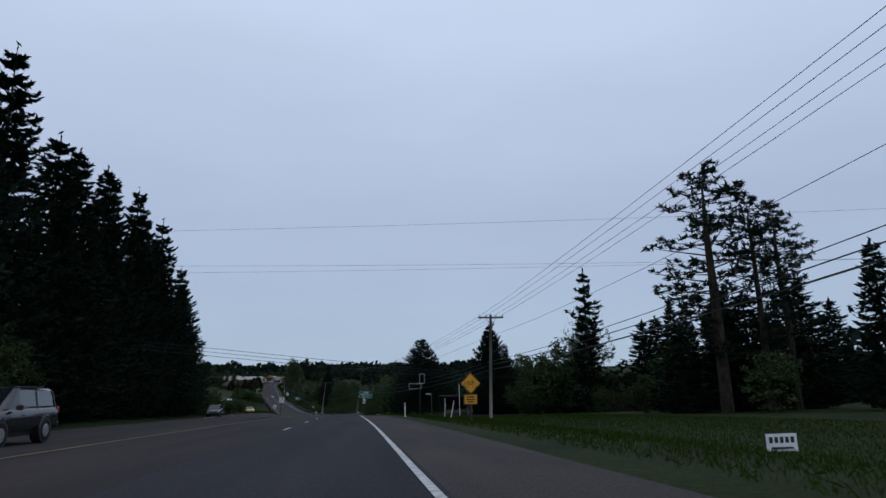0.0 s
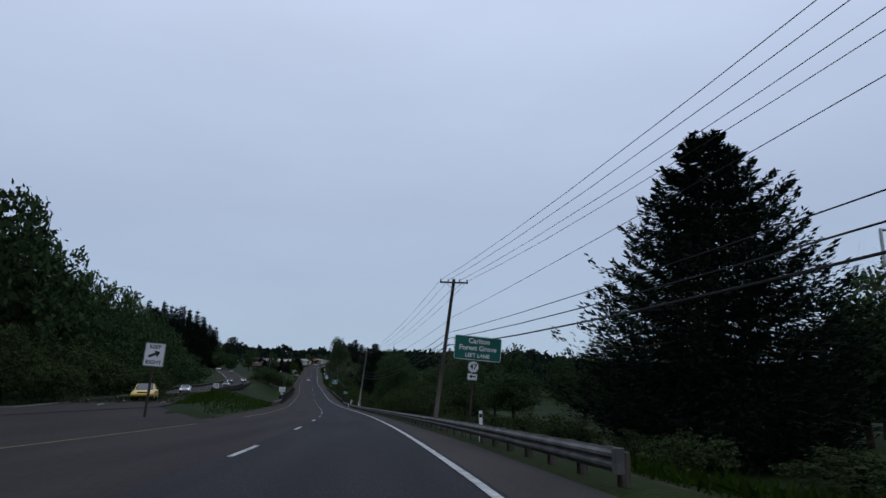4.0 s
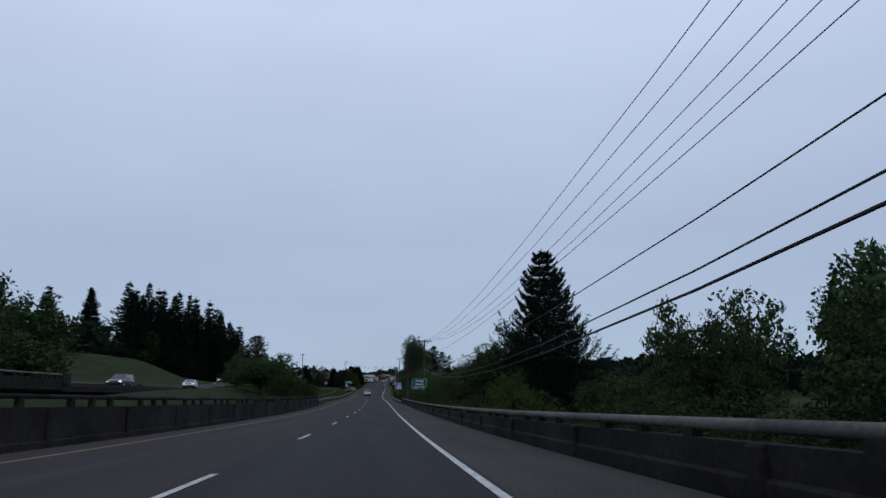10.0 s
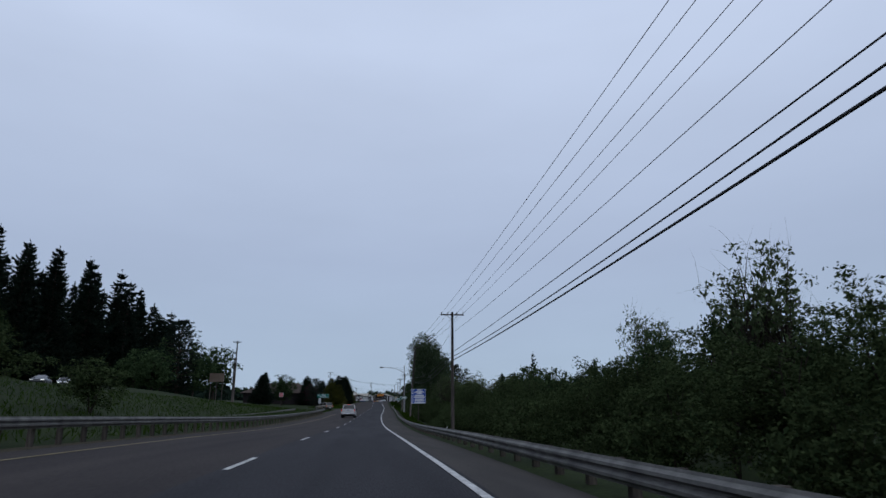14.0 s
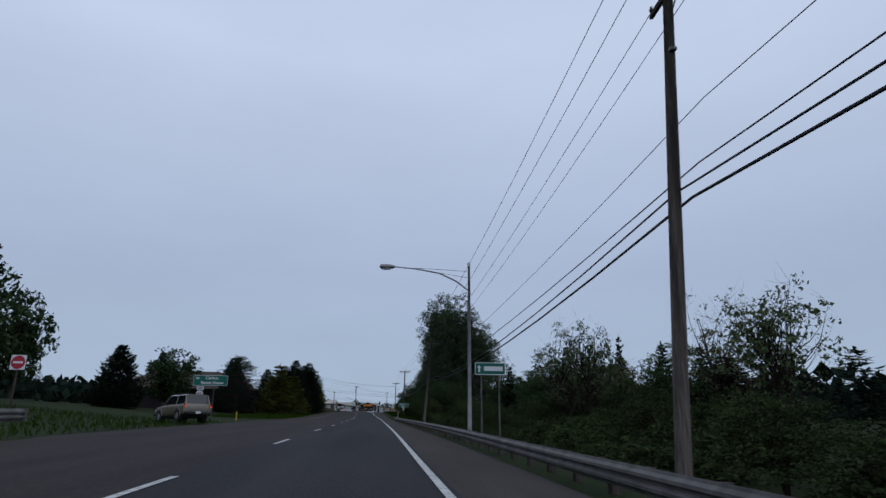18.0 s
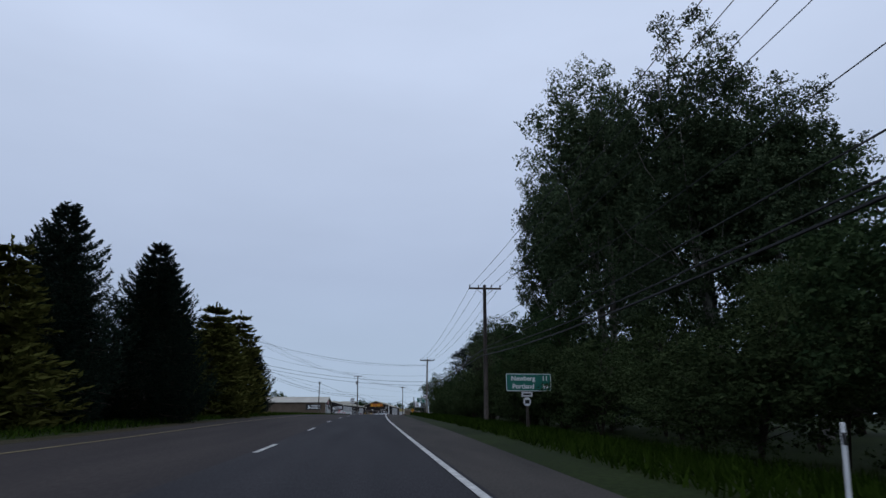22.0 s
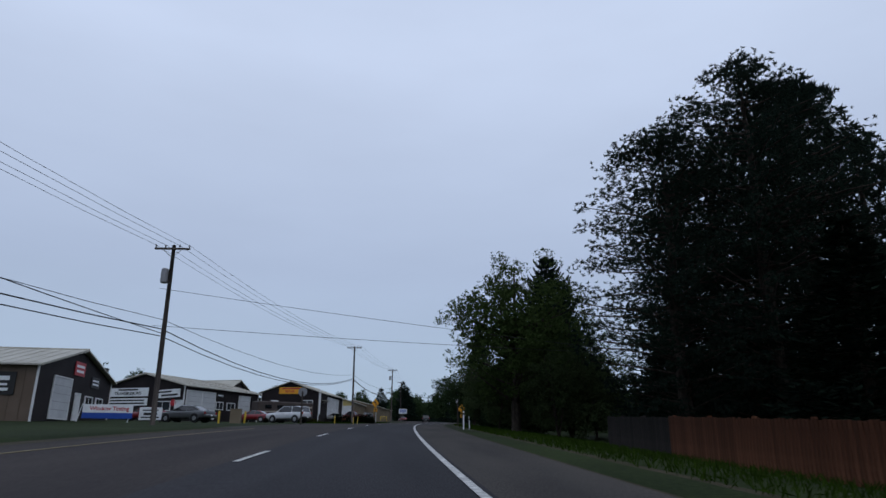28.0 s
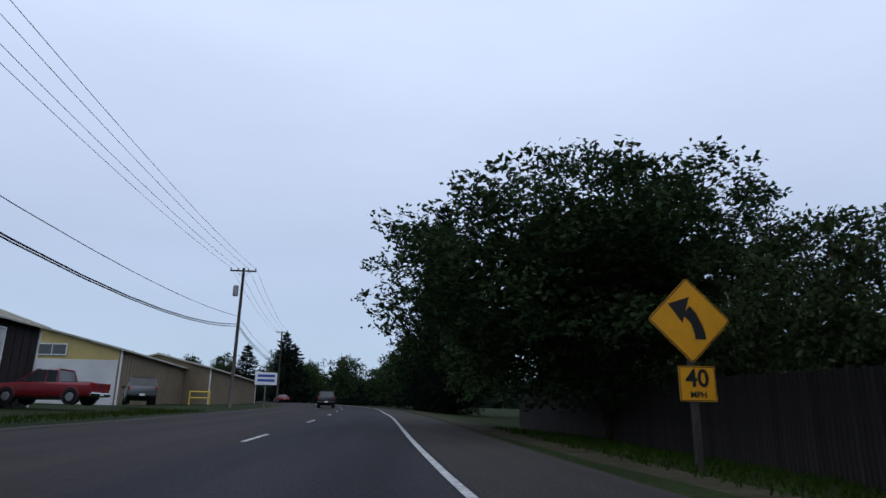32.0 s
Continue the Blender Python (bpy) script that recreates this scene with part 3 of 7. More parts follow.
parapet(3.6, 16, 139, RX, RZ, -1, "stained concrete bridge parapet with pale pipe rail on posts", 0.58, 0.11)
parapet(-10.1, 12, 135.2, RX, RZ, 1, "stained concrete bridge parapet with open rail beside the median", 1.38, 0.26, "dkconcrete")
bridge_deck("road_bridge", RX, RZ, -10.3, 4.1, 10, 142, "dark concrete girder bridge over the river gully")
parapet(4.6, 8, 82, OX, OZ, -1, "concrete bridge railing of the other carriageway", 0.5, 0.26)
parapet(-4.8, 8, 128, OX, OZ, 1, "concrete bridge railing of the other carriageway", 0.6, 0.3)
bridge_deck("road_bridge", OX, OZ, -4.8, 4.6, 6, 130, "dark girder bridge of the other carriageway")


# ---- trees and shrubs ----
RNG = np.random.default_rng(5)


def leaf_mesh(name, c, size, mat, aspect=0.5, flat=0.0, out=None):
    """One small four-cornered leaf at each centre; out: the way each leaf points."""
    n = len(c)
    a = RNG.normal(size=(n, 3)) if out is None else out + RNG.normal(size=(n, 3)) * 0.35
    a /= np.linalg.norm(a, axis=1)[:, None] + 1e-9
    b = RNG.normal(size=(n, 3))
    b[:, 2] *= 1 - flat
    b -= a * np.sum(a * b, axis=1)[:, None]
    b /= np.linalg.norm(b, axis=1)[:, None] + 1e-9
    s = (size * RNG.uniform(0.6, 1.35, n))[:, None]
    v = np.stack([c - a * s, c + b * s * aspect - a * s * 0.1, c + a * s, c - b * s * aspect - a * s * 0.1], 1).reshape(-1, 3)
    me = bpy.data.meshes.new(name)
    me.vertices.add(4 * n)
    me.vertices.foreach_set("co", v.astype(np.float32).ravel())
    me.loops.add(4 * n)
    me.loops.foreach_set("vertex_index", np.arange(4 * n, dtype=np.int32))
    me.polygons.add(n)
    me.polygons.foreach_set("loop_start", np.arange(0, 4 * n, 4, dtype=np.int32))
    me.update(calc_edges=True)
    me.materials.append(mat)
    return me


def puff(n):
    """Points spread evenly in a ball, without stragglers."""
    d = RNG.normal(size=(n, 3))
    return d / np.linalg.norm(d, axis=1)[:, None] * (RNG.random((n, 1)) ** 0.4) * 1.75


def limb(mb, p, q, r, bend=0.15, n=5):
    p, q = Vector(p), Vector(q)
    mid = (p + q) / 2 + Vector(RNG.normal(size=3)) * (q - p).length * bend * 0.5
    mid.z -= (q - p).length * bend * 0.3
    mb.tube([p, p.lerp(mid, 0.6), mid.lerp(q, 0.35), q], [r, r * 0.75, r * 0.5, r * 0.18], n, caps=False)


def broadleaf(H, R, clumps, per, leaf, mat, bark="bark", low=0.18, top=1.0, trunks=1, fluff=0.19, tr=0.022, bare=0.0, lumpy=1.0):
    """Trunk, limbs and a crown of leaf clumps on the limbs' ends; bare: how much twig shows beyond the leaves."""
    wood = MB()
    cz, rz = H * (low + top) / 2, H * (top - low) / 2
    tips = []
    lump = [(RNG.normal(size=3), RNG.uniform(0.0, 0.3)) for _ in range(9)]
    lump = [(d / np.linalg.norm(d), s * lumpy) for d, s in lump]
    core = int(clumps * 0.3)
    for i in range(clumps):
        d = RNG.normal(size=3)
        d /= np.linalg.norm(d)
        rr = RNG.uniform(0.15, 0.62) if i >= clumps - core else RNG.uniform(0.6, 1.0)
        edge = 0.82 + sum(s * max(0, float(d @ e)) ** 5 for e, s in lump)
        tips.append(np.array([d[0] * R, d[1] * R, d[2] * rz]) * rr * edge + [0, 0, cz])
    tips = np.array(tips)
    tips[:, 2] = np.clip(tips[:, 2], H * 0.05, H * 1.05)
    for k in range(trunks):
        a = RNG.uniform(0, 6.3)
        sx, sy = (0, 0) if trunks == 1 else (math.cos(a) * R * 0.25, math.sin(a) * R * 0.25)
        pts = [(sx * t * 1.6 + RNG.normal() * 0.02 * H * t, sy * t * 1.6 + RNG.normal() * 0.02 * H * t, H * t) for t in (-0.03, 0.15, 0.35, 0.6, 0.85)]
        r0 = H * tr / trunks ** 0.4
        wood.tube(pts, [r0 * 1.25, r0, r0 * 0.8, r0 * 0.5, r0 * 0.15], 8, caps=False)
        for i, tip in enumerate(tips):
            if i % trunks == k and (i < 24 or bare):
                t = min(0.8, max(0.12, (tip[2] / H) * RNG.uniform(0.45, 0.8)))
                base = Vector(pts[1]).lerp(Vector(pts[4]), max(0, (t - 0.15) / 0.7))
                limb(wood, base, tip, r0 * 0.32)
                if bare:
                    for _ in range(int(5 * bare)):
                        limb(wood, Vector(tip), Vector(tip + RNG.normal(size=3) * R * 0.2 + [0, 0, R * 0.12]), r0 * 0.07, n=3)
    twigs = max(3, per // 7)
    heart = np.arange(clumps) >= clumps - core
    c = np.repeat(tips, twigs, 0) + puff(clumps * twigs) * np.repeat(np.where(heart, 1.9, RNG.uniform(0.75, 1.25, clumps)), twigs)[:, None] * [R * fluff, R * fluff, R * fluff * 0.75]
    c = np.repeat(c, 7, 0) + RNG.normal(size=(clumps * twigs * 7, 3)) * leaf * [1.25, 1.25, 0.9]
    return wood.mesh("trunk", M[bark]), leaf_mesh("crown", c, np.repeat(np.where(heart, leaf * 1.5, leaf), twigs * 7), mat)


def conifer(H, R, mat, boughs=420, sprays=16, low=0.05, droop=0.22, size=0.36, power=0.85, ragged=0.25, lift=0.12, mess=0.7):
    """A straight trunk with whorls of boughs all the way up to a thin leader, each bough a row of sprays that hang and then turn up at the tip."""
    H *= 0.94
    wood = MB().tube([(0, 0, -0.4), (0, 0, H * 0.5), (0, 0, H * 0.97)], [H * 0.017, H * 0.011, 0.012], 8, caps=False)
    cs, outs = [], []
    ph = RNG.uniform(0, 6.3, 2)
    ring = 11
    rings = max(8, boughs // ring)
    for w in range(rings):
        u = (w + 0.5) / rings
        v0 = 1.08 * (0.75 * (1 - math.sqrt(1 - u * 0.985)) + 0.25 * u)
        gap = (1.0 - low) / rings * (0.6 + 0.6 * u)
        tier, turn = RNG.uniform(1 - ragged * 0.55, 1 + ragged * 0.3), RNG.uniform(0, 6.3)
        for i in range(ring):
            v = min(0.985, max(0.0, v0 + gap * RNG.uniform(-0.5, 0.5) * mess))
            z = H * (low + (1 - low) * v)
            a = turn + 6.283 * i / ring + RNG.normal() * 0.18
            lump = 1 + ragged * 0.4 * (math.sin(2 * a + 0.5 * z + ph[0]) + math.sin(3 * a - 0.9 * z + ph[1]))
            rr = R * max(0.02, (1 - v) ** power) * (0.72 + 0.28 * smooth(0.0, 0.14, v))
            ln = rr * lump * tier * RNG.uniform(1 - ragged, 1.05) * 1.16 + 0.06
            d = np.array([math.cos(a), math.sin(a), 0.0])
            if i % 4 == 0:
                limb(wood, (0, 0, z), d * ln * 0.9 + [0, 0, z - ln * droop], 0.010 * ln + 0.012, 0.06, 4)
            t = RNG.uniform(0.06, 1.0, sprays) ** 0.62
            p = d * (ln * t)[:, None]
            p[:, 2] = z - ln * droop * t + ln * (droop + lift) * t ** 4
            wide = 0.15 * ln * (1.04 - t)[:, None] + 0.04
            sd = np.array([-d[1], d[0], 0.0])
            lat = RNG.normal(size=(sprays, 1))
            p += sd * lat * wide * 1.5
            p[:, 2] -= np.abs(RNG.normal(size=sprays)) * 0.04 * ln
            cs.append(p)
            outs.append(d * 0.85 + sd * lat * 0.6 + np.stack([0 * t, 0 * t, -0.45 + 1.2 * t ** 3], 1))
    cs.append(np.stack([RNG.normal(size=4) * 0.001 * H, RNG.normal(size=4) * 0.001 * H, H * np.array([0.965, 0.975, 0.985, 0.99])], 1))
    outs.append(RNG.normal(size=(4, 3)) * 0.2 + [0, 0, 1.2])
    return wood.mesh("trunk", M["bark"]), leaf_mesh("crown", np.concatenate(cs), size, mat, 0.33, 0.3, np.concatenate(outs))


def pine(H, R, mat, clumps=60, per=110, low=0.25, size=0.24):
    """A tall trunk with level limbs and flat pads of needle tufts, the head rounded."""
    wood = MB().tube([(0, 0, -0.4), (0.1, 0, H * 0.4), (-0.1, 0.1, H * 0.75), (0, 0, H * 0.95)], [H * 0.02, H * 0.015, H * 0.009, 0.03], 8, caps=False)
    cs, outs = [], []
    tufts = max(2, per // 17)
    for i in range(clumps):
        u = (i + RNG.uniform(0, 1)) / clumps
        z = H * (low + (0.98 - low) * u)
        prof = (0.6 + 0.4 * smooth(0, 0.3, u)) * math.sqrt(max(0.02, 1 - max(0, (u - 0.35) / 0.65) ** 2.2))
        a, ln = RNG.uniform(0, 6.3), R * prof * RNG.uniform(0.62, 1.04)
        tip = np.array([math.cos(a) * ln, math.sin(a) * ln, z + 0.05 * H * RNG.uniform(-0.5, 0.8)])
        if i % 2 == 0:
            limb(wood, (0, 0, z - 0.03 * H), tip, 0.04 + 0.010 * ln, 0.1, 4)
        for f, wd in ((0.42, 1.25), (0.72, 1.1), (1.0, 0.8)):
            q = np.array([0, 0, z]) + (tip - [0, 0, z]) * f
            c = np.repeat(q + puff(tufts) * [R * 0.095 * wd, R * 0.095 * wd, R * 0.036], 9, 0)
            o = RNG.normal(size=(tufts * 9, 3)) * [1, 1, 0.7] + [0, 0, 0.55]
            o /= np.linalg.norm(o, axis=1)[:, None]
            cs.append(c + o * size * 0.75)
            outs.append(o)
    return wood.mesh("trunk", M["bark"]), leaf_mesh("crown", np.concatenate(cs), size, mat, 0.25, 0.0, np.concatenate(outs))


def kinds(q, s):
    """The kinds of tree; q: how many leaves for one, s: their size for one."""
    n = lambda v: max(4, int(v * q))
    return {
        "maple": (lambda: broadleaf(10, 4.2, 170, n(52), 0.145 * s, LEAF["maple"], low=0.08, fluff=0.088), "green broadleaf tree with a full crown", 10, 4.2, 3),
        "ash": (lambda: broadleaf(10, 4.2, 170, n(52), 0.145 * s, LEAF["fresh"], low=0.08, fluff=0.095), "fresh green broadleaf tree with a full crown", 10, 4.2, 1),
        "spring": (lambda: broadleaf(10, 3.6, 110, n(24), 0.12 * s, LEAF["spring"], "bark", 0.25, 1.0, 2, 0.09, 0.016, 0.4), "young-leaved tree with an open airy crown", 10, 3.6, 2),
        "shrub": (lambda: broadleaf(4, 2.6, 80, n(32), 0.125 * s, LEAF["scrub"], "bark", 0.02, 1.0, 3, 0.11, 0.012), "green roadside shrub in leaf", 4, 2.6, 3),
        "hazel": (lambda: broadleaf(7, 3.1, 110, n(48), 0.118 * s, LEAF["scrub"], "bark", 0.04, 1.0, 3, 0.10, 0.012), "tall leafy thicket of many stems", 7, 3.1, 3),
        "fir": (lambda: conifer(20, 4.0, LEAF["fir"], 420, n(32), 0.03, 0.2, 0.24 * s, 0.7, 0.42, 0.14, 1.6), "dark fir with dense hanging boughs", 20, 4.0, 3),
        "spruce": (lambda: conifer(14, 4.9, LEAF["fir"], 760, n(34), 0.02, 0.16, 0.23 * s, 0.7, 0.27, 0.24, 1.2), "broad dark spruce with spreading upturned boughs", 14, 5.2, 2),
        "thin_spruce": (lambda: conifer(20, 5.0, LEAF["fir"], 230, n(60), 0.08, 0.22, 0.22 * s, 1.0, 0.62, 0.1, 1.1), "slender sparse spruce with bare gaps", 20, 5.0, 1),
        "pine": (lambda: pine(22, 6.5, LEAF["pine"], 270, n(96), 0.06, 0.185 * s), "dark old pine with a rounded head", 22, 6.5, 2),
        "ragged_pine": (lambda: pine(22, 4.2, LEAF["pine"], 96, n(90), 0.22, 0.16 * s), "ragged half-bare dark pine tree", 22, 4.2, 1),
        "poplar": (lambda: broadleaf(26, 5.0, 420, n(72), 0.165 * s, LEAF["poplar"], "palebark", 0.10, 1.0, 3, 0.11, 0.014), "tall cottonwood with grey-green fluttering leaves", 26, 5.0, 2),
        "cypress": (lambda: conifer(9, 2.5, LEAF["gold"], 300, n(28), 0.02, 0.18, 0.19 * s, 0.62, 0.34, 0.0), "golden green layered ornamental cypress", 9, 2.5, 2),
        "cedar": (lambda: conifer(9, 2.1, LEAF["cedar"], 420, n(34), 0.0, -0.25, 0.15 * s, 0.32, 0.12, 0.12, 2.5), "clipped dark cedar of a tall hedge", 9, 2.1, 2),
        "bare": (lambda: broadleaf(10, 4.0, 70, n(14), 0.085 * s, LEAF["bud"], "bark", 0.25, 1.0, 2, 0.18, 0.014, 1.0), "nearly bare tree just coming into leaf", 10, 4.0, 2),
        "spring_bush": (lambda: broadleaf(6, 3.6, 90, n(80), 0.12 * s, LEAF["fresh"], "bark", 0.05, 1.0, 3, 0.14, 0.014), "round bright green young-leaved bush", 6, 3.6, 1),
        "plum": (lambda: broadleaf(6, 2.2, 90, n(40), 0.14 * s, LEAF["purple"]), "purple-leaved small ornamental tree", 6, 2.2, 1),
        "fruit": (lambda: broadleaf(11, 7.5, 360, n(92), 0.14 * s, LEAF["maple"], "bark", 0.04, 1.0, 3, 0.062, 0.016, 0.0, 0.45), "spreading old fruit tree overhanging the verge", 11, 7.5, 1),
    }


KINDS, FAR_KINDS, WOOD_KINDS, NEAR_KINDS, EDGE_KINDS = kinds(1.0, 1.0), kinds(0.3, 1.7), kinds(0.14, 1.5), kinds(2.3, 0.64), kinds(3.8, 0.46)
STOCK = {}


def plant(kind, x, y, h, w=None, sink=0.1, group="", z=None, tier=None):
    """One tree of a kind, h high and w wide, standing on the ground."""
    off = abs(x - RX(min(max(y, -320), 870)))
    far = 1 if off > 28 or y > 680 else (3 if (off < 17.5 and kind in ("maple", "spring", "fruit", "hazel", "shrub", "spring_bush")) or (kind == "poplar" and off < 24) or (off < 28 and kind == "pine") else 4 if kind == "spruce" and off < 22 else 0)
    far = far if tier is None else tier
    make, label, H0, R0, variants = (KINDS, FAR_KINDS, WOOD_KINDS, NEAR_KINDS, EDGE_KINDS)[far][kind]
    k = int(RNG.integers(0, 1000)) % variants
    if (kind, k, far) not in STOCK:
        keep = RNG.bit_generator.state
        STOCK[kind, k, far] = make()
        RNG.bit_generator.state = keep
        RNG.normal(size=11 + k)
    sx = (w / (2 * R0)) if w else h / H0
    m = Matrix.Translation((x, y, (gz(x, y) if z is None else z) - sink)) @ pose(0, 0, 0, 0, 0, float(RNG.uniform(0, 360))) @ Matrix.Diagonal((sx, sx, h / H0, 1))
    shrubby = kind in ("shrub", "hazel")
    t = thing("shrub" if shrubby else "tree", m, label, "shrub" if shrubby else "tree", group or ("roadside shrubs" if shrubby else "roadside trees"))
    part("stem" if shrubby else "trunk", STOCK[kind, k, far][0], None, t)
    part("crown", STOCK[kind, k, far][1], None, t)
    return t


WOODS = {}


def wood(name, kind, x, y, h, w):
    """Adds one crown to a far wood, which is joined at the end."""
    make, label, H0, R0, variants = WOOD_KINDS[kind]
    k = int(RNG.integers(0, 1000)) % variants
    if (kind, k, 2) not in STOCK:
        keep = RNG.bit_generator.state
        STOCK[kind, k, 2] = make()
        RNG.bit_generator.state = keep
        RNG.normal(size=11 + k)
    me = STOCK[kind, k, 2][1]
    v = np.empty(len(me.vertices) * 3, dtype=np.float32)
    me.vertices.foreach_get("co", v)
    a, s = float(RNG.uniform(0, 6.3)), w / (2 * R0)
    v = v.reshape(-1, 3) @ np.array([[math.cos(a) * s, math.sin(a) * s, 0], [-math.sin(a) * s, math.cos(a) * s, 0], [0, 0, h / H0]])
    WOODS.setdefault((name, "fir" if kind == "fir" else "maple"), []).append(v + [x, y, gz(x, y) - 0.1])


def join_woods():
    for (name, leaf), vs in WOODS.items():
        v = np.concatenate(vs)
        n = len(v) // 4
        me = bpy.data.meshes.new("far_trees")
        me.vertices.add(4 * n)
        me.vertices.foreach_set("co", v.astype(np.float32).ravel())
        me.loops.add(4 * n)
        me.loops.foreach_set("vertex_index", np.arange(4 * n, dtype=np.int32))
        me.polygons.add(n)
        me.polygons.foreach_set("loop_start", np.arange(0, 4 * n, 4, dtype=np.int32))
        me.update(calc_edges=True)
        me.materials.append(LEAF[leaf])
        tagged(new("far_trees", me), name, "woods", "", "stuff")


def top_at(kind, x, y, ztop, w=None, tier=None):
    """A tree whose tip reaches a given height above the datum."""
    return plant(kind, x, y, ztop - gz(x, y) + 0.1, w, tier=tier)


# left: tall dark firs before the fork, broadleaf woods behind it
for k in range(16):
    plant("shrub", float(RNG.uniform(21, 38)), -146 + 2.2 * k, float(RNG.uniform(1.5, 2.6)), float(RNG.uniform(4, 6)))
for x, y, zt in [(-31.7, -196, 36), (-32.5, -184, 34), (-31, -177, 29.2), (-31, -171, 30.2), (-30, -165, 30.6), (-31, -158, 32), (-29, -154, 31.8), (-30, -147, 30.5), (-28.5, -139, 31.8), (-30, -131, 29),
                 (-28, -122, 27.8), (-29, -112, 26), (-30, -105, 28.2), (-39, -95, 45), (-36, -101, 38), (-31, -207, 35), (-33, -220, 34), (-38, -150, 33), (-39, -170, 33), (-37, -128, 30), (-40, -190, 34), (-42, -210, 34)]:
    top_at("fir", x + 1.5, y, zt + 2.0, float(RNG.uniform(10.5, 13)), 0)
for x, y, zt, w in [(-33, -92, 19, 11), (-35, -80, 21.5, 12), (-34, -66, 23, 13), (-36, -55, 24, 12), (-37, -41, 21.5, 12), (-39, -29, 20, 11), (-40, -14, 20.5, 12), (-42, 3, 20.8, 12), (-44, 20, 21, 12), (-46, 38, 21, 12), (-48, 55, 21, 12),
                    (-44, -70, 24, 12), (-48, -40, 23, 13), (-52, 0, 23, 14), (-58, 40, 23, 14), (-29, -84, 10, 7), (-31, -72, 9, 7), (-36, -20, 10, 8), (-50, 75, 20, 12)]:
    top_at("maple", x, y, zt, w)
for k in range(26):
    x, y = float(RNG.uniform(-36, -26)), -225 + 5.6 * k
    plant("hazel", x, y, float(RNG.uniform(4, 7)))
for k in range(34):
    y = -104 + 3.6 * k
    plant("hazel", OX(y) - float(RNG.uniform(7.5, 11)), y, float(RNG.uniform(4, 7)), float(RNG.uniform(5, 7)))
# the conifer belt on the rise further on
for x, y, zt in [(-110, 300, 54), (-108, 308, 56), (-105, 317, 57), (-101, 325, 55), (-112, 330, 58), (-98, 340, 53), (-104, 350, 56), (-97, 360, 52), (-94, 368, 47), (-88, 372, 44), (-118, 312, 55), (-122, 330, 56), (-91, 352, 49), (-126, 296, 53), (-133, 310, 54), (-140, 290, 50), (-106, 334, 56), (-100, 348, 55), (-96, 356, 53), (-92, 364, 49), (-86, 378, 42), (-115, 320, 56)]:
    top_at("fir", x, y, zt + float(RNG.uniform(-2.0, 5)), float(RNG.uniform(13.5, 19)), 0)
for x, y, zt in [(-78, 352, 30), (-74, 372, 32)]:
    top_at("maple", x, y, zt, 12)
for k in range(14):
    top_at("fir", -113 + 2.0 * k, 304 + 5.4 * k, 51 - 0.45 * k + float(RNG.uniform(-3, 2)), float(RNG.uniform(12, 16)), 1)
top_at("thin_spruce", -103, 345, 53, 7)
for k in range(22):
    wood("dark trees below the conifer belt", "fir" if k % 3 else "maple", float(RNG.uniform(-128, -106)) + 0.3 * k, 298 + 3.4 * k, float(RNG.uniform(11, 19)), float(RNG.uniform(10, 13)))
for k in range(26):
    wood("dark trees below the conifer belt", "maple" if k % 3 else "fir", float(RNG.uniform(-122, -106)) + 0.5 * k, 292 + 3.6 * k, float(RNG.uniform(6, 10)), float(RNG.uniform(11, 14)))
for x, y, zt in ((-60, 118, 21), (-67, 130, 22), (-72, 112, 22), (-64, 146, 20), (-78, 150, 22), (-84, 172, 23)):
    top_at("maple", x, y, zt, 15)
for x, y, zt in ((44, 84, 13), (52, 96, 15), (60, 108, 16), (48, 116, 14), (66, 90, 16), (40, 70, 11.5)):
    top_at("maple", x, y, zt, 13)
# low shrubs before the carport
for x, y, h in ((17.5, -128.6, 1.3), (20.2, -128.2, 1.15), (22.8, -128.8, 1.4), (25.2, -128.4, 1.6)):
    plant("shrub", x, y, h, 3.6)
# bushes on the median
top_at("maple", -24, 139.5, 8.5, 11, 3)
top_at("hazel", -29, 144, 6.8, 8, 3)
top_at("hazel", -19.4, 135.5, 5.6, 6.5, 3)
top_at("hazel", -16.3, 143, 4.6, 4, 3)
for x, y, h, w in [(-24, 152, 6.5, 9), (-27, 160, 7.5, 9), (-31, 172, 7, 9), (-22, 168, 4.5, 6), (-24, 185, 4, 5), (-20, -84, 3.5, 5), (-18.5, -70, 3, 5), (-20, -60, 4, 6), (-22, -45, 3, 4)]:
    plant("hazel", x, y, h, w)
# left, past the side road
top_at("pine", -66, 330, 33, 14)
top_at("maple", -53.5, 322, 24, 12)
top_at("maple", -62, 300, 20, 11)
top_at("maple", -71, 312, 22, 12)
top_at("spruce", -45, 345, 19, 9)
top_at("pine", -29.4, 350, 17.5, 7.5, 3)
top_at("maple", -40, 352, 18.5, 9)
for x, y, zt, w in [(-35, 372, 20.9, 8), (-31, 385, 20.3, 7), (-24.8, 381, 21.9, 8), (-23, 388.5, 22.3, 8), (-24.5, 394, 22.4, 8), (-28, 388, 21.5, 8), (-51.5, 382, 23.2, 7), (-45, 378, 20.5, 6)]:
    top_at("spruce", x, y, zt, w)
for x, y, zt, w in [(-26.6, 372.6, 19.9, 9), (-24.2, 376, 18.2, 6.5), (-25.9, 413.5, 23.9, 7.5), (-24.6, 409, 21.0, 7.5), (-23.6, 404, 21.8, 8), (-28, 407, 22, 9)]:
    top_at("cypress", x, y, zt, w)
top_at("plum", -33, 368, 17.4, 5)
top_at("cypress", -25, 418.6, 24.2, 8)
top_at("spruce", -25.2, 426.5, 21.9, 6.6, 3)
top_at("spruce", -29, 421, 22.5, 8, 0)
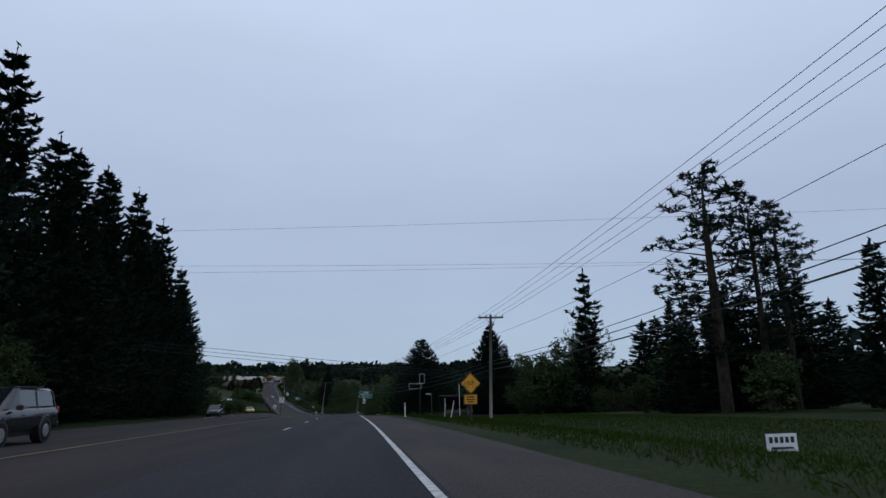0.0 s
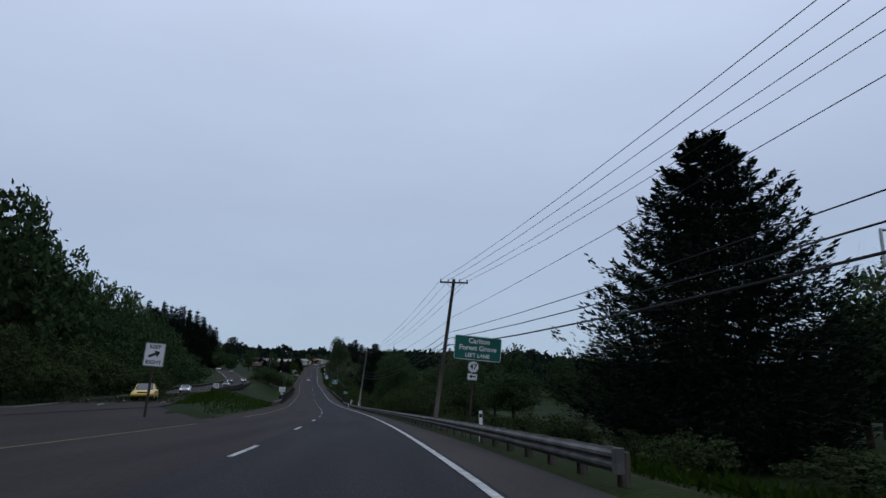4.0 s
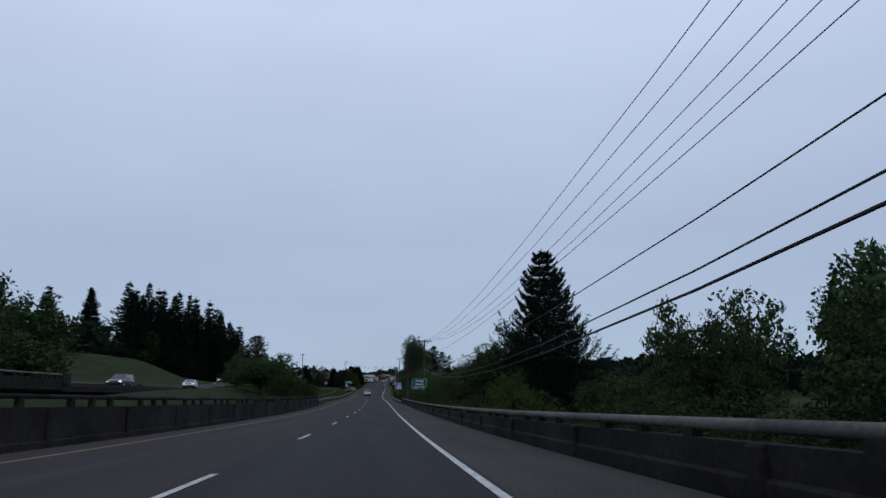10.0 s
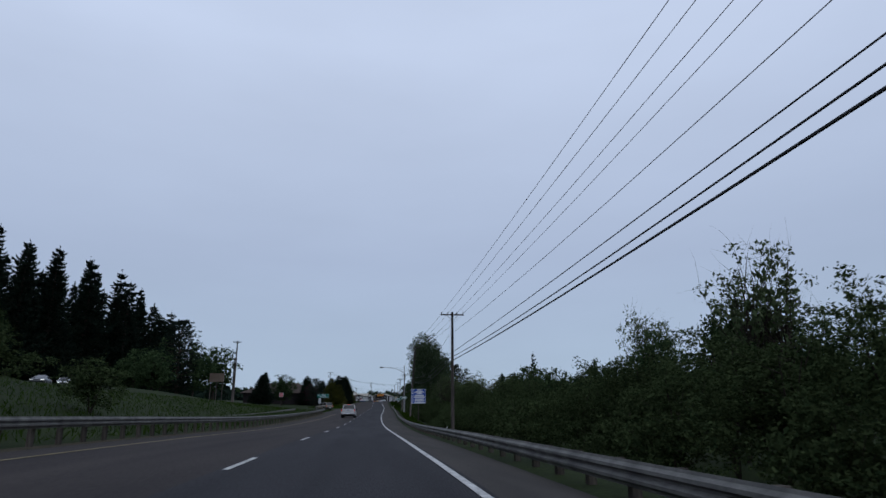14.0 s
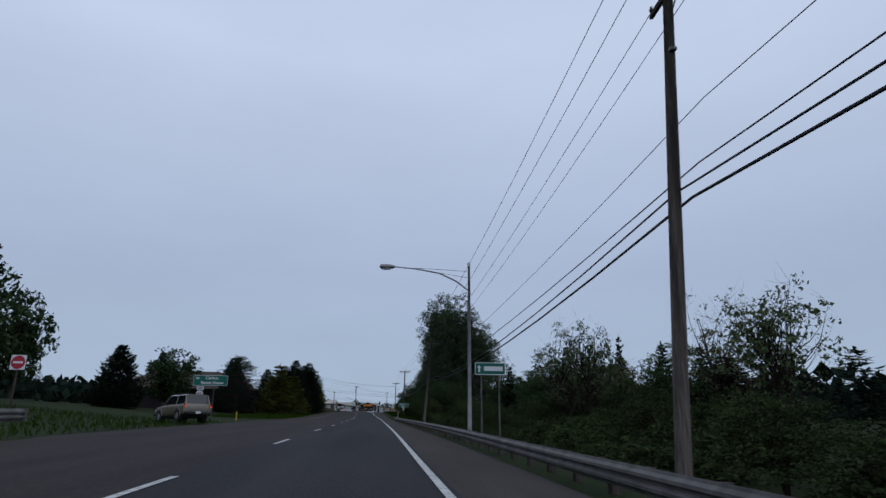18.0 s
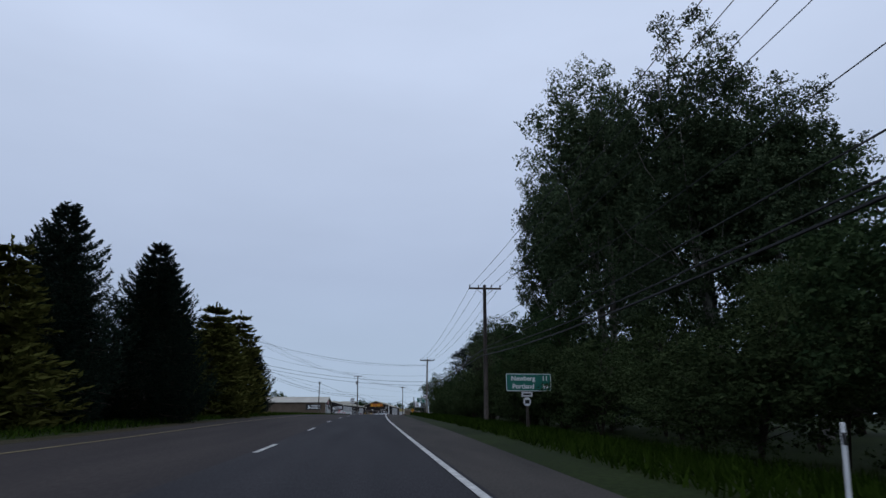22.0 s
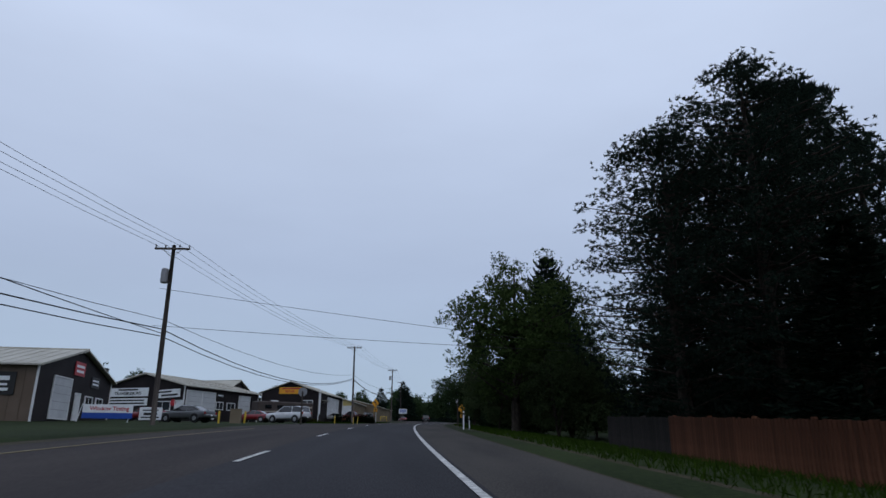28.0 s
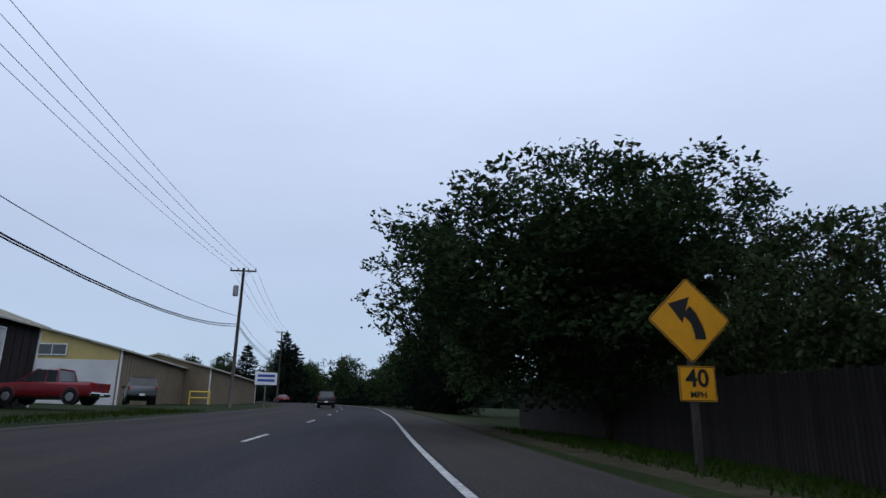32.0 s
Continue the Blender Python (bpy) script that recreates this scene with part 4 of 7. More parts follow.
for x, y, zt, w in [(-52, 520, 24.2, 7), (-47, 600, 27.5, 6), (-60, 640, 33, 8)]:
    top_at("maple", x, y, zt, w)

# right, at the start: firs and half-bare pines behind the lawns
for kind, x, y, zt, w in [("ragged_pine", 27.6, -187, 26.4, 11), ("ragged_pine", 31.4, -188, 24, 7), ("ragged_pine", 36, -186, 23.6, 8), ("fir", 31, -183, 15.5, 9), ("fir", 35.5, -181, 16.5, 10), ("fir", 27, -182, 13, 8), ("fir", 39.5, -184, 17, 10), ("fir", 48, -150, 20.8, 7), ("fir", 52, -148, 20.6, 7), ("fir", 43.2, -166, 17.8, 7), ("fir", 50, -160, 21, 8), ("thin_spruce", 33.2, -151, 25.2, 11), ("fir", 38, -158, 16, 9), ("fir", 42, -155, 17, 9), ("fir", 55, -154, 19, 9), ("fir", 60, -158, 18, 10), ("fir", 66, -162, 19, 10), ("maple", 28, -146, 11, 8), ("maple", 32, -143, 12, 9), ("maple", 26, -126, 9, 8), ("maple", 30, -118, 10, 9), ("hazel", 24, -148, 8, 6), ("hazel", 36, -150, 9, 8), ("hazel", 46, -160, 10, 9), ("hazel", 54, -165, 10, 9), ("spruce", 22, -140, 17.2, 9.5),
                           ("fir", 26, -136, 14.5, 5.5), ("maple", 30, -133, 12, 8), ("bare", 44, -130, 21, 9), ("maple", 45, -122, 16, 10), ("ragged_pine", 34, -205, 24, 8), ("ragged_pine", 30, -214, 23, 8), ("fir", 37, -195, 19, 7),
                           ("maple", 36, -120, 11.5, 9), ("maple", 40, -180, 12, 9), ("maple", 35, -170, 11, 8), ("spruce", 18.3, -107.5, 18.0, 16), ("bare", 39, -98, 13, 8), ("maple", 42, -92, 12.5, 9), ("maple", 33, -100, 9.5, 8), ("fir", 17, 34, 9.6, 4)]:
    top_at(kind, x, y, zt, w)
for k in range(16):
    plant("hazel", float(RNG.uniform(24, 40)), -232 + 8 * k, float(RNG.uniform(3, 5.5)))
# right: the thicket along the guardrail and the gully
for kind, x, y, zt, w in [("maple", 17, -30, 7.2, 8), ("bare", 18.2, -45, 10, 8), ("maple", 17, -55, 8, 7), ("maple", 14.8, 12.5, 11.9, 9), ("maple", 14, 5, 9.2, 7), ("maple", 13.4, 19.6, 10.6, 6.5), ("maple", 21, 40, 8, 8), ("maple", 19, 30, 7.5, 7), ("maple", 15, 48, 2.6, 7), ("maple", 28, 95, 9.6, 7),
                           ("spruce", 16.3, 101, 19.2, 16), ("spring_bush", 8.9, 84, 2.9, 6.6), ("maple", 18, 80, 2.0, 7), ("maple", 16, 62, 5.0, 7), ("maple", 18.2, 136, 12.9, 12.5), ("maple", 13.8, 135, 9.8, 7), ("spring", 15.3, 146, 8.7, 7), ("spring", 17, 152, 8.9, 7), ("spring", 20, 200, 13.4, 6), ("spring", 14, 170, 10.9, 7), ("maple", 15.5, 176, 9, 6),
                           ("fir", 36, 332, 19, 6), ("fir", 26, 322, 17.5, 5), ("maple", 21.4, 265, 12.8, 10), ("spring", 13.3, 280, 13.4, 7), ("spring", 10, 300, 15, 6), ("bare", 13.5, 285, 13.6, 8.5), ("spring", 7.6, 300, 14.2, 6.5), ("spring", 10.5, 306, 13.2, 6), ("fir", 15, 360, 18.7, 4.5), ("thin_spruce", 54, 410, 34.6, 8),
                           ("maple", 22, 245, 10.5, 8), ("bare", 25, 330, 15.5, 8), ("bare", 20, 345, 17, 8), ("bare", 30, 352, 18, 8), ("spring", 34, 365, 20, 8), ("bare", 40, 372, 21, 9), ("maple", 24, 352, 15, 8)]:
    top_at(kind, x, y, zt, w)
yy = -62.0
while yy < 350:
    if yy > 262:
        plant("shrub" if RNG.random() < 0.6 else "hazel", RX(yy) + float(RNG.uniform(8.6, 11.0)), yy, float(RNG.uniform(1.8, 3.0)), float(RNG.uniform(4, 5.5)))
        plant("hazel", RX(yy) + float(RNG.uniform(13, 17)), yy + 2.5, float(RNG.uniform(3.0, 4.6)), float(RNG.uniform(4.5, 6)))
        yy += float(RNG.uniform(4.4, 6.2))
        continue
    if yy < -20 or yy > 140 or 14 > yy:
        plant("shrub" if RNG.random() < 0.5 else "hazel", RX(yy) + float(RNG.uniform(8.6, 11.0)), yy, float(RNG.uniform(2.6, 4.4)), float(RNG.uniform(4, 5.5)))
    else:
        plant("hazel", RX(yy) + float(RNG.uniform(7.6, 9.5)), yy, float(RNG.uniform(4.4, 6.2)), float(RNG.uniform(4.5, 6)))
    plant("hazel", RX(yy) + float(RNG.uniform(12.5, 16.5)), yy + 2.5, float(RNG.uniform(4.6, 7.4)), float(RNG.uniform(5, 7)))
    yy += float(RNG.uniform(4.4, 6.2))
for k in range(18):
    plant("shrub", float(RNG.uniform(9, 16)), -128 + 4.2 * k, float(RNG.uniform(1.3, 2.4)), float(RNG.uniform(3.5, 5)))
# the tall cottonwoods
for x, y, zt, w in [(6.3, 394, 41.2, 10.5), (9.6, 385, 36, 10), (12.6, 381.5, 31.5, 9.5), (6.2, 407, 39, 7.8), (10.5, 398, 38, 9)]:
    top_at("poplar", x, y, zt, w)
for kind, x, y, zt, w in [("spring", 15, 372, 22, 7), ("maple", 6.8, 425, 25.6, 8), ("spring", 2.6, 425, 23.4, 6.5), ("spring", 0.5, 416, 20.6, 6), ("spring", 6, 418, 22.5, 6.5), ("spring", 9, 432, 25, 7), ("poplar", 8.0, 455, 31.8, 10), ("maple", 12, 446, 20.5, 7), ("maple", 2, 362, 15.4, 7), ("maple", 3.5, 396, 20, 8), ("maple", 2, 405, 19.5, 7),
                           ("maple", 3.6, 484, 24.4, 8), ("maple", 5.0, 492, 24.0, 7.5), ("maple", 14, 470, 22, 8), ("maple", 16, 482, 23, 8)]:
    top_at(kind, x, y, zt, w)
yy = 352.0
while yy < 462:
    plant("hazel", RX(yy) + float(RNG.uniform(9.4, 11.2)), yy, float(RNG.uniform(3.4, 5.2)), float(RNG.uniform(4.5, 6)))
    plant("hazel", RX(yy) + float(RNG.uniform(13.5, 17)), yy + 2, float(RNG.uniform(5, 8)), float(RNG.uniform(5, 7)))
    yy += float(RNG.uniform(4, 6))
for k in range(15):
    plant("shrub", RX(462 + 2.8 * k) + float(RNG.uniform(9, 14)), 462 + 2.8 * k, float(RNG.uniform(1.2, 2.2)), float(RNG.uniform(3, 4.5)))
for x, y in ((-1.4, 386), (-0.6, 389.5), (0.4, 392.5), (-0.2, 384), (1.2, 388)):
    plant("hazel", x, y, float(RNG.uniform(4.2, 5.4)), 4.6)
# pines and the broadleaf trees by the fence
for kind, x, y, zt, w in [("pine", 15.5, 531, 39.8, 13), ("pine", 11.3, 533.5, 36.4, 12.5), ("pine", 20.5, 534, 41, 13), ("pine", 26.6, 540, 45, 13), ("pine", 19, 541, 38, 12), ("ragged_pine", 27.6, 536, 38.4, 9), ("pine", 33, 535, 40, 11), ("ragged_pine", 38, 528, 37, 9), ("pine", 23.2, 552, 42, 11), ("bare", 32, 520, 31, 9), ("fir", 28, 512, 30, 7), ("ragged_pine", 24, 520, 34, 8), ("maple", 20, 508, 26, 9),
                           ("ash", 4.7, 544.5, 31.6, 12), ("maple", 10.5, 549, 28.5, 8.5), ("hazel", 6.5, 541, 24.2, 6), ("hazel", 10, 543, 24.5, 7), ("hazel", 4.6, 549, 24, 6), ("fir", 17.2, 578, 34, 7), ("spruce", 22.3, 587, 46, 16), ("spruce", 33, 677, 53, 13), ("bare", 12.8, 595.0, 30.6, 5.5), ("spring", 15.9, 594, 31.8, 6.5), ("hazel", 18.6, 606, 26, 5.5), ("hazel", 19.7, 610.5, 26.3, 5.5), ("hazel", 17.9, 602.2, 25.7, 5), ("fir", 21.5, 604, 28, 6), ("hazel", 12.4, 592.2, 25.8, 5), ("hazel", 13.6, 597.5, 25.0, 5), ("fruit", 19.2, 617, 31.4, 21.5), ("maple", 25, 627, 31, 9)]:
    top_at(kind, x, y, zt, w, 4 if kind in ("ash", "maple", "hazel") and 540 < y < 552 else 3 if kind == "bare" else None)
yy = 557.0
while yy < 598.5:
    plant("cedar", RX(yy) + 10.6 + float(RNG.uniform(-0.2, 0.4)), yy, float(RNG.uniform(7.7, 8.8)), 4.4, group="cedars of the hedge")
    yy += 1.75
for k in range(10):
    plant("shrub", RX(548 + k) + float(RNG.uniform(9, 12)), 540 + 2.2 * k, float(RNG.uniform(2, 3.5)), 4)
# beyond the bend and on the far slopes
for x, y, zt, w in [(16.5, 722, 38.4, 9), (10, 735, 37, 9), (20, 740, 38, 10)]:
    top_at("fir", x, y, zt, w)
for k in range(34):
    x, y = float(RNG.uniform(-30, 75)), float(RNG.uniform(745, 800))
    wood("far mixed trees beyond the bend", "maple" if RNG.random() < 0.7 else "fir", x, y, float(RNG.uniform(9, 15)), float(RNG.uniform(8, 11)))
for k in range(14):
    x, y = float(RNG.uniform(28, 48)), 640 + 8.0 * k
    wood("far mixed trees beyond the bend", "maple" if RNG.random() < 0.6 else "fir", x, y, float(RNG.uniform(9, 15)), float(RNG.uniform(8, 11)))
for k in range(70):
    x, y = float(RNG.uniform(-330, 60)), float(RNG.uniform(640, 1500))
    if abs(x - RX(min(y, 860))) > 40:
        wood("far mixed trees on the rising slopes", "fir" if RNG.random() < 0.5 else "maple", x, y, float(RNG.uniform(12, 22)), float(RNG.uniform(9, 14)))


# woods behind the verges
for k in range(62):
    y = -92 + 12.6 * k
    o = float(RNG.uniform(20, 34))
    broad = RNG.random() < 0.75 and y < 480
    plant("maple" if broad else "fir", RX(y) + o, y, float(RNG.uniform(6, 9.0) + (3 if y > 395 else 0)), float(RNG.uniform(8, 11)), tier=3 if broad else 0)
    if k % 2 == 0:
        wood("mixed trees behind the roadside thicket", "fir" if RNG.random() < 0.5 else "maple", RX(y) + float(RNG.uniform(40, 62)), y + 5, float(RNG.uniform(9, 14)), float(RNG.uniform(9, 13)))
for k in range(13):
    y = -20 + 11.0 * k
    wood("dark trees behind the other carriageway", "maple", OX(y) - float(RNG.uniform(12, 18)), y, float(RNG.uniform(9, 13)), float(RNG.uniform(10, 13)))
    wood("dark trees behind the other carriageway", "hazel", OX(y) - float(RNG.uniform(7, 9)), y + 4, float(RNG.uniform(3, 5)), float(RNG.uniform(6, 8)))


join_woods()


# distant wooded ridges: clumps of foliage too far off to tell apart
def ridge(name, y, deep, x0, x1, h, n, size, label):
    """Woods over a stretch of the far ground, h high."""
    x, yy = RNG.uniform(x0, x1, n), y + RNG.uniform(-deep, deep, n)
    ex = np.minimum(x - x0, x1 - x) / (x1 - x0)
    keep = np.array([noise.noise((a * 0.011, b * 0.011, 9)) + 0.6 * noise.noise((a * 0.04, b * 0.04, 4)) + min(0.9, e * 5) > 0.35 for a, b, e in zip(x, yy, ex)])
    x, yy = x[keep], yy[keep]
    n = len(x)
    z = np.array([gz(a, b) + h * (0.55 + 0.6 * noise.noise((a * 0.02, b * 0.02, 3))) * c for a, b, c in zip(x, yy, RNG.random(n) ** 0.6)])
    ob = new(name, leaf_mesh(name, np.stack([x, yy, z], 1), size, LEAF["fir"], 0.7))
    tagged(ob, label, "woods", "", "stuff")


ridge("far_woods", 1750, 120, -1100, 700, 46, 9000, 8.0, "far dark wooded hills under the clouds")
ridge("far_woods", 1250, 120, -700, 500, 24, 9000, 5.0, "far woods along the rising slope")
ridge("far_woods", 960, 70, -420, 420, 15, 7000, 3.0, "far woods along the rising slope")
ridge("far_woods", 300, 700, 75, 260, 16, 22000, 2.6, "woods behind the gardens and fields")
ridge("far_woods", 200, 560, -330, -105, 16, 20000, 2.6, "woods behind the other carriageway")


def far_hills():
    """Hills at the edge of sight, one rounded sheet; the haze over them is in its colour."""
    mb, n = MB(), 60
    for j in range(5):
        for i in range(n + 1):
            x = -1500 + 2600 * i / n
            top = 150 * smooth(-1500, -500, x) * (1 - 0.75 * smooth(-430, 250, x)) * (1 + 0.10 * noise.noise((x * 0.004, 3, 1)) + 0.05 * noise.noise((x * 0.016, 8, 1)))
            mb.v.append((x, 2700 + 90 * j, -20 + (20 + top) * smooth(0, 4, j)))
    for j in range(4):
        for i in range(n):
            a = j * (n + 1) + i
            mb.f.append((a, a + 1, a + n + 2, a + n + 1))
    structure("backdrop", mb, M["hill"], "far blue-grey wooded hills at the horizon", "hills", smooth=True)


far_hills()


# grass blades on the verges
def blades(name, y0, y1, o0, o1, n, h, label, mat="blade"):
    yv, ov = RNG.uniform(y0, y1, n), RNG.uniform(o0, o1, n)
    c = np.array([(RX(b) + a, b, gz(RX(b) + a, b) + h * 0.4) for a, b in zip(ov, yv)])
    out = RNG.normal(size=(n, 3)) * 0.3 + [0, 0, 1]
    ob = new(name, leaf_mesh(name, c, h, LEAF[mat], 0.10, 0.0, out))
    tagged(ob, label, "grass", "", "stuff")


blades("grass", -236, -160, 4.4, 26, 70000, 0.10, "uncut green grass of the verge")
blades("grass", -148, -60, 4.8, 11, 14000, 0.28, "tall uncut grass behind the guardrail")
blades("grass", 140, 350, 4.6, 7.6, 22000, 0.26, "tall grass on the bank behind the guardrail")
blades("grass", 350, 480, 4.6, 9.5, 22000, 0.28, "tall green grass beside the gravel edge")
blades("grass", 480, 620, 4.7, 10.5, 30000, 0.13, "uncut green lawn beside the fence and hedge")
blades("grass", 325, 505, -20, -10.6, 20000, 0.26, "tall grass on the bank")
blades("grass", -85, 10, -24, -10.6, 12000, 0.25, "grass of the median")
blades("grass", 145, 300, -30, -10.8, 14000, 0.25, "grass of the median")
blades("grass", 575, 640, -13.5, -10.6, 5000, 0.15, "strip of grass before the forecourt")


# ---- utility poles and wires ----
def insulator(mb, x, y, z):
    mb.tube([(x, y, z), (x, y, z + 0.07), (x, y, z + 0.08), (x, y, z + 0.14), (x, y, z + 0.15), (x, y, z + 0.22)], [0.025, 0.025, 0.06, 0.06, 0.035, 0.03], 8)


def utility_pole(x, y, top, lean=(0, 0), arm=2.3, double=False, wood="pole", can=False, second=False, label="", turn=None, r=0.17):
    """A round timber pole with crossarm, braces and insulators; lean: how far its head stands off its foot."""
    z0 = gz(x, y) - 0.3
    H = top - z0
    g = thing("utility_pole", Matrix.Translation((x, y, z0)) @ pose(0, 0, 0, 0, 0, heading(y) if turn is None else turn), label or "weathered timber utility pole with crossarm", "utility pole", "utility poles")
    part("shaft", MB().tube([(0, 0, 0), (lean[0] * 0.5, lean[1] * 0.5, H * 0.5), (lean[0], lean[1], H)], [r, r * 0.86, r * 0.68], 14), M[wood], g, smooth=True)
    for i, dz in enumerate((0.3, 1.15) if second else (0.3,)):
        az = H - dz
        lx, ly = lean[0] * az / H, lean[1] * az / H
        rot = pose(0, 0, 0, 0, 0, 90).to_3x3() if i else None
        for sy in ((-0.2, 0.2) if double else (-0.2,)):
            part("crossarm", MB().box((lx, ly + sy, az), (arm, 0.10, 0.13), 0.01, rot), M["pole"], g)
        for s in (-1, 1):
            d = (s * arm * 0.27, 0) if not i else (0, s * arm * 0.27)
            part("brace", MB().tube([(lx + d[0], ly - 0.24 + d[1], az - 0.05), (lx, ly - 0.16, az - 0.6)], [0.018, 0.018], 6), M["galv"], g)
        for u in (-0.47, -0.2, 0.2, 0.47):
            mb = MB()
            insulator(mb, lx + (u * arm if not i else 0), ly - 0.2 + (u * arm if i else 0), az + 0.06)
            part("insulator", mb, M["ceramic"], g, "dark ceramic insulator")
    part("bracket", MB().box((lean[0] * 0.78, lean[1] * 0.78 - r, H * 0.78), (0.16, 0.12, 0.1), 0.01), M["ceramic"], g)
    if can:
        part("transformer", MB().tube([(-0.42, -0.1, H - 2.6), (-0.42, -0.1, H - 2.55), (-0.42, -0.1, H - 1.7), (-0.42, -0.1, H - 1.62)], [0.2, 0.24, 0.24, 0.14], 14), M["signback"], g, "grey drum transformer")
    return g


def wire(name, pts, r, sag, label):
    """One cable hung over its supports, sagging between them; sag: metres for each span, or one number for a span of 60 m."""
    mb = MB()
    path, n = [], 10
    for k, (a, b) in enumerate(zip(pts, pts[1:])):
        a, b = Vector(a), Vector(b)
        s = sag[k] if isinstance(sag, list) else sag * ((b - a).length / 60) ** 2
        for i in range(n):
            t = i / n
            p = a.lerp(b, t)
            p.z -= 4 * s * t * (1 - t)
            path.append(p)
    path.append(Vector(pts[-1]))
    mb.tube(path, [r] * len(path), 5)
    tagged(new(name, mb.mesh(name, M["wire"])), label, "cable", "overhead cables")


POLES_R = [(0.35, -262, 17.85), (10.6, -174, 13.9), (8.9, -87.8, 11.7), (7.4, -1.1, 9.95), (3.8, 140.8, 10.9), (1.6, 203.8, 12.7), (-0.4, 260.5, 16.4), (-1.3, 327, 17.0), (-2.2, 395.9, 20.9), (-2.8, 462.5, 24.3)]
# below each pole's top: the neutral and the three telephone cables; sag in each span
DROPS = [[2.5, 2.25, 2.88, 2.7, 2.7, 2.3, 4.07, 2.79, 2.88, 2.4], [4.6, 4.74, 4.17, 4.37, 4.21, 4.27, 5.74, 4.31, 4.62, 4.6], [5.1, 5.09, 4.55, 4.86, 4.68, 4.65, 6.5, 4.5, 4.81, 4.86], [5.5, 5.55, 5.09, 5.42, 4.93, 5.0, 6.6, 4.85, 5.17, 5.25]]
ASIDE = [[-0.1, -0.25, 0.0, 0.2, -0.05, -0.3, 0.5, 0.05, 0.19, -0.19], [-0.16, -0.1, -0.5, -0.26, -0.38, -0.4, 0.2, -0.36, -0.15, -0.16], [-0.16, -0.17, -0.33, -0.5, -0.55, -0.43, -0.4, -0.31, -0.29, -0.27], [-0.16, -0.15, -0.4, -0.7, -0.34, -0.41, -0.05, -0.31, -0.3, -0.26]]
SAG_POWER = [0.6, 1.35, 1.35, 3.62, 0.28, 0.38, 0.78, 0.78, 0.8]
SAGS = [[1.2, 0.51, 0.82, 2.2, 0.36, 0.77, 0.68, 0.73, 0.47], [0.98, 0.89, 1.05, 2.63, 0.13, 0.56, 0.63, 0.6, 0.56], [0.98, 1.08, 1.32, 3.5, 0.36, 0.73, 1.07, 1.1, 0.1], [0.98, 1.14, 1.18, 3.48, 0.25, 0.84, 1.03, 1.0, 0.1]]
utility_pole(0.35, -262, 17.85)
utility_pole(10.2, -174, 13.9, (0.4, 0), 2.6, True, "polegrey", second=True, label="tall timber utility pole with heavy double crossarms")
utility_pole(7.4, -87.8, 11.7, (1.5, 0), 2.2, label="leaning timber utility pole beside a green sign")
utility_pole(5.95, -1.1, 9.95, (1.45, 0), 2.4, True, "polegrey", label="leaning grey timber utility pole in the thicket")
utility_pole(3.3, 140.8, 10.9, (0.5, 0), 2.4, True, label="dark timber utility pole behind a green sign")
utility_pole(1.5, 203.8, 12.7, (0.1, 0), 2.3)
utility_pole(-1.35, 260.5, 16.4, (0.95, 0), 2.4, second=True)
utility_pole(-2.15, 327, 16.9, (0.85, 0), 2.0, label="dark timber utility pole behind the guardrail")
utility_pole(-2.3, 395.9, 20.9, (0.1, 0), 2.4, label="timber utility pole beside the cottonwoods")
utility_pole(-2.9, 462.5, 24.3, (0.1, 0), 2.5, True, "polegrey", second=True, label="grey timber utility pole with double crossarms")
POLES_L = [(-36.0, 462, 29.3), (-18.9, 543, 29.9), (-4.55, 603.5, 32.1), (6.4, 655, 34.1), (15, 715, 36.5)]
utility_pole(-36.4, 462, 29.3, (0.4, 0), 2.4, can=True, second=True)
utility_pole(-18.8, 543, 29.9, (-0.1, 0), 2.3, can=True, label="timber utility pole with a transformer beside the workshop")
utility_pole(-4.55, 603.5, 32.1, (-0.1, 0), 2.3, label="timber utility pole beside the forecourt hedge")
utility_pole(6.3, 655, 34.1, (0.1, 0), 2.3, can=True)
utility_pole(15, 715, 36.5)
utility_pole(-25.7, 504, 24.3, arm=0.7, label="slim timber service pole", r=0.12)
utility_pole(-61, 566, 31.9, arm=1.8, label="far timber utility pole")
utility_pole(-37.6, 279, 19.9, arm=1.6, label="timber pole beside the side road")
utility_pole(-43, 300, 18.5, arm=1.2, label="timber pole beside the side road")
utility_pole(14.3, -152.5, 8.6, arm=0.9, label="timber service pole among firs", r=0.13)
utility_pole(-45, -134, 30.2, arm=3.0, label="tall timber pole among firs")
utility_pole(70, -188.8, 24.9, arm=3.0, label="tall timber pole behind the gardens")
utility_pole(-33, -160.8, 13.7, arm=1.2, label="timber pole among the trees")

for u in (-1.06, -0.42, 0.47, 1.16):
    wire("power_line", [(x + u, y, z - 0.09) for x, y, z in POLES_R], 0.012, SAG_POWER, "thin black power line over the verge")
for k, (nm, r, lb) in enumerate((("power_line", 0.012, "thin black power line over the verge"), ("telephone_cable", 0.019, "black telephone cable over the verge"), ("telephone_cable", 0.025, "black telephone cable over the verge"), ("telephone_cable", 0.036, "thick black telephone cable over the verge"))):
    wire(nm, [(x + a, y, z - d) for (x, y, z), a, d in zip(POLES_R, ASIDE[k], DROPS[k])], r, SAGS[k], lb)
for u in (-1.1, -0.45, 0.45, 1.1):
    wire("power_line", [(x + u, y, z - 0.05) for x, y, z in POLES_L[0:]], 0.012, 0.8, "thin black power line over the forecourts")
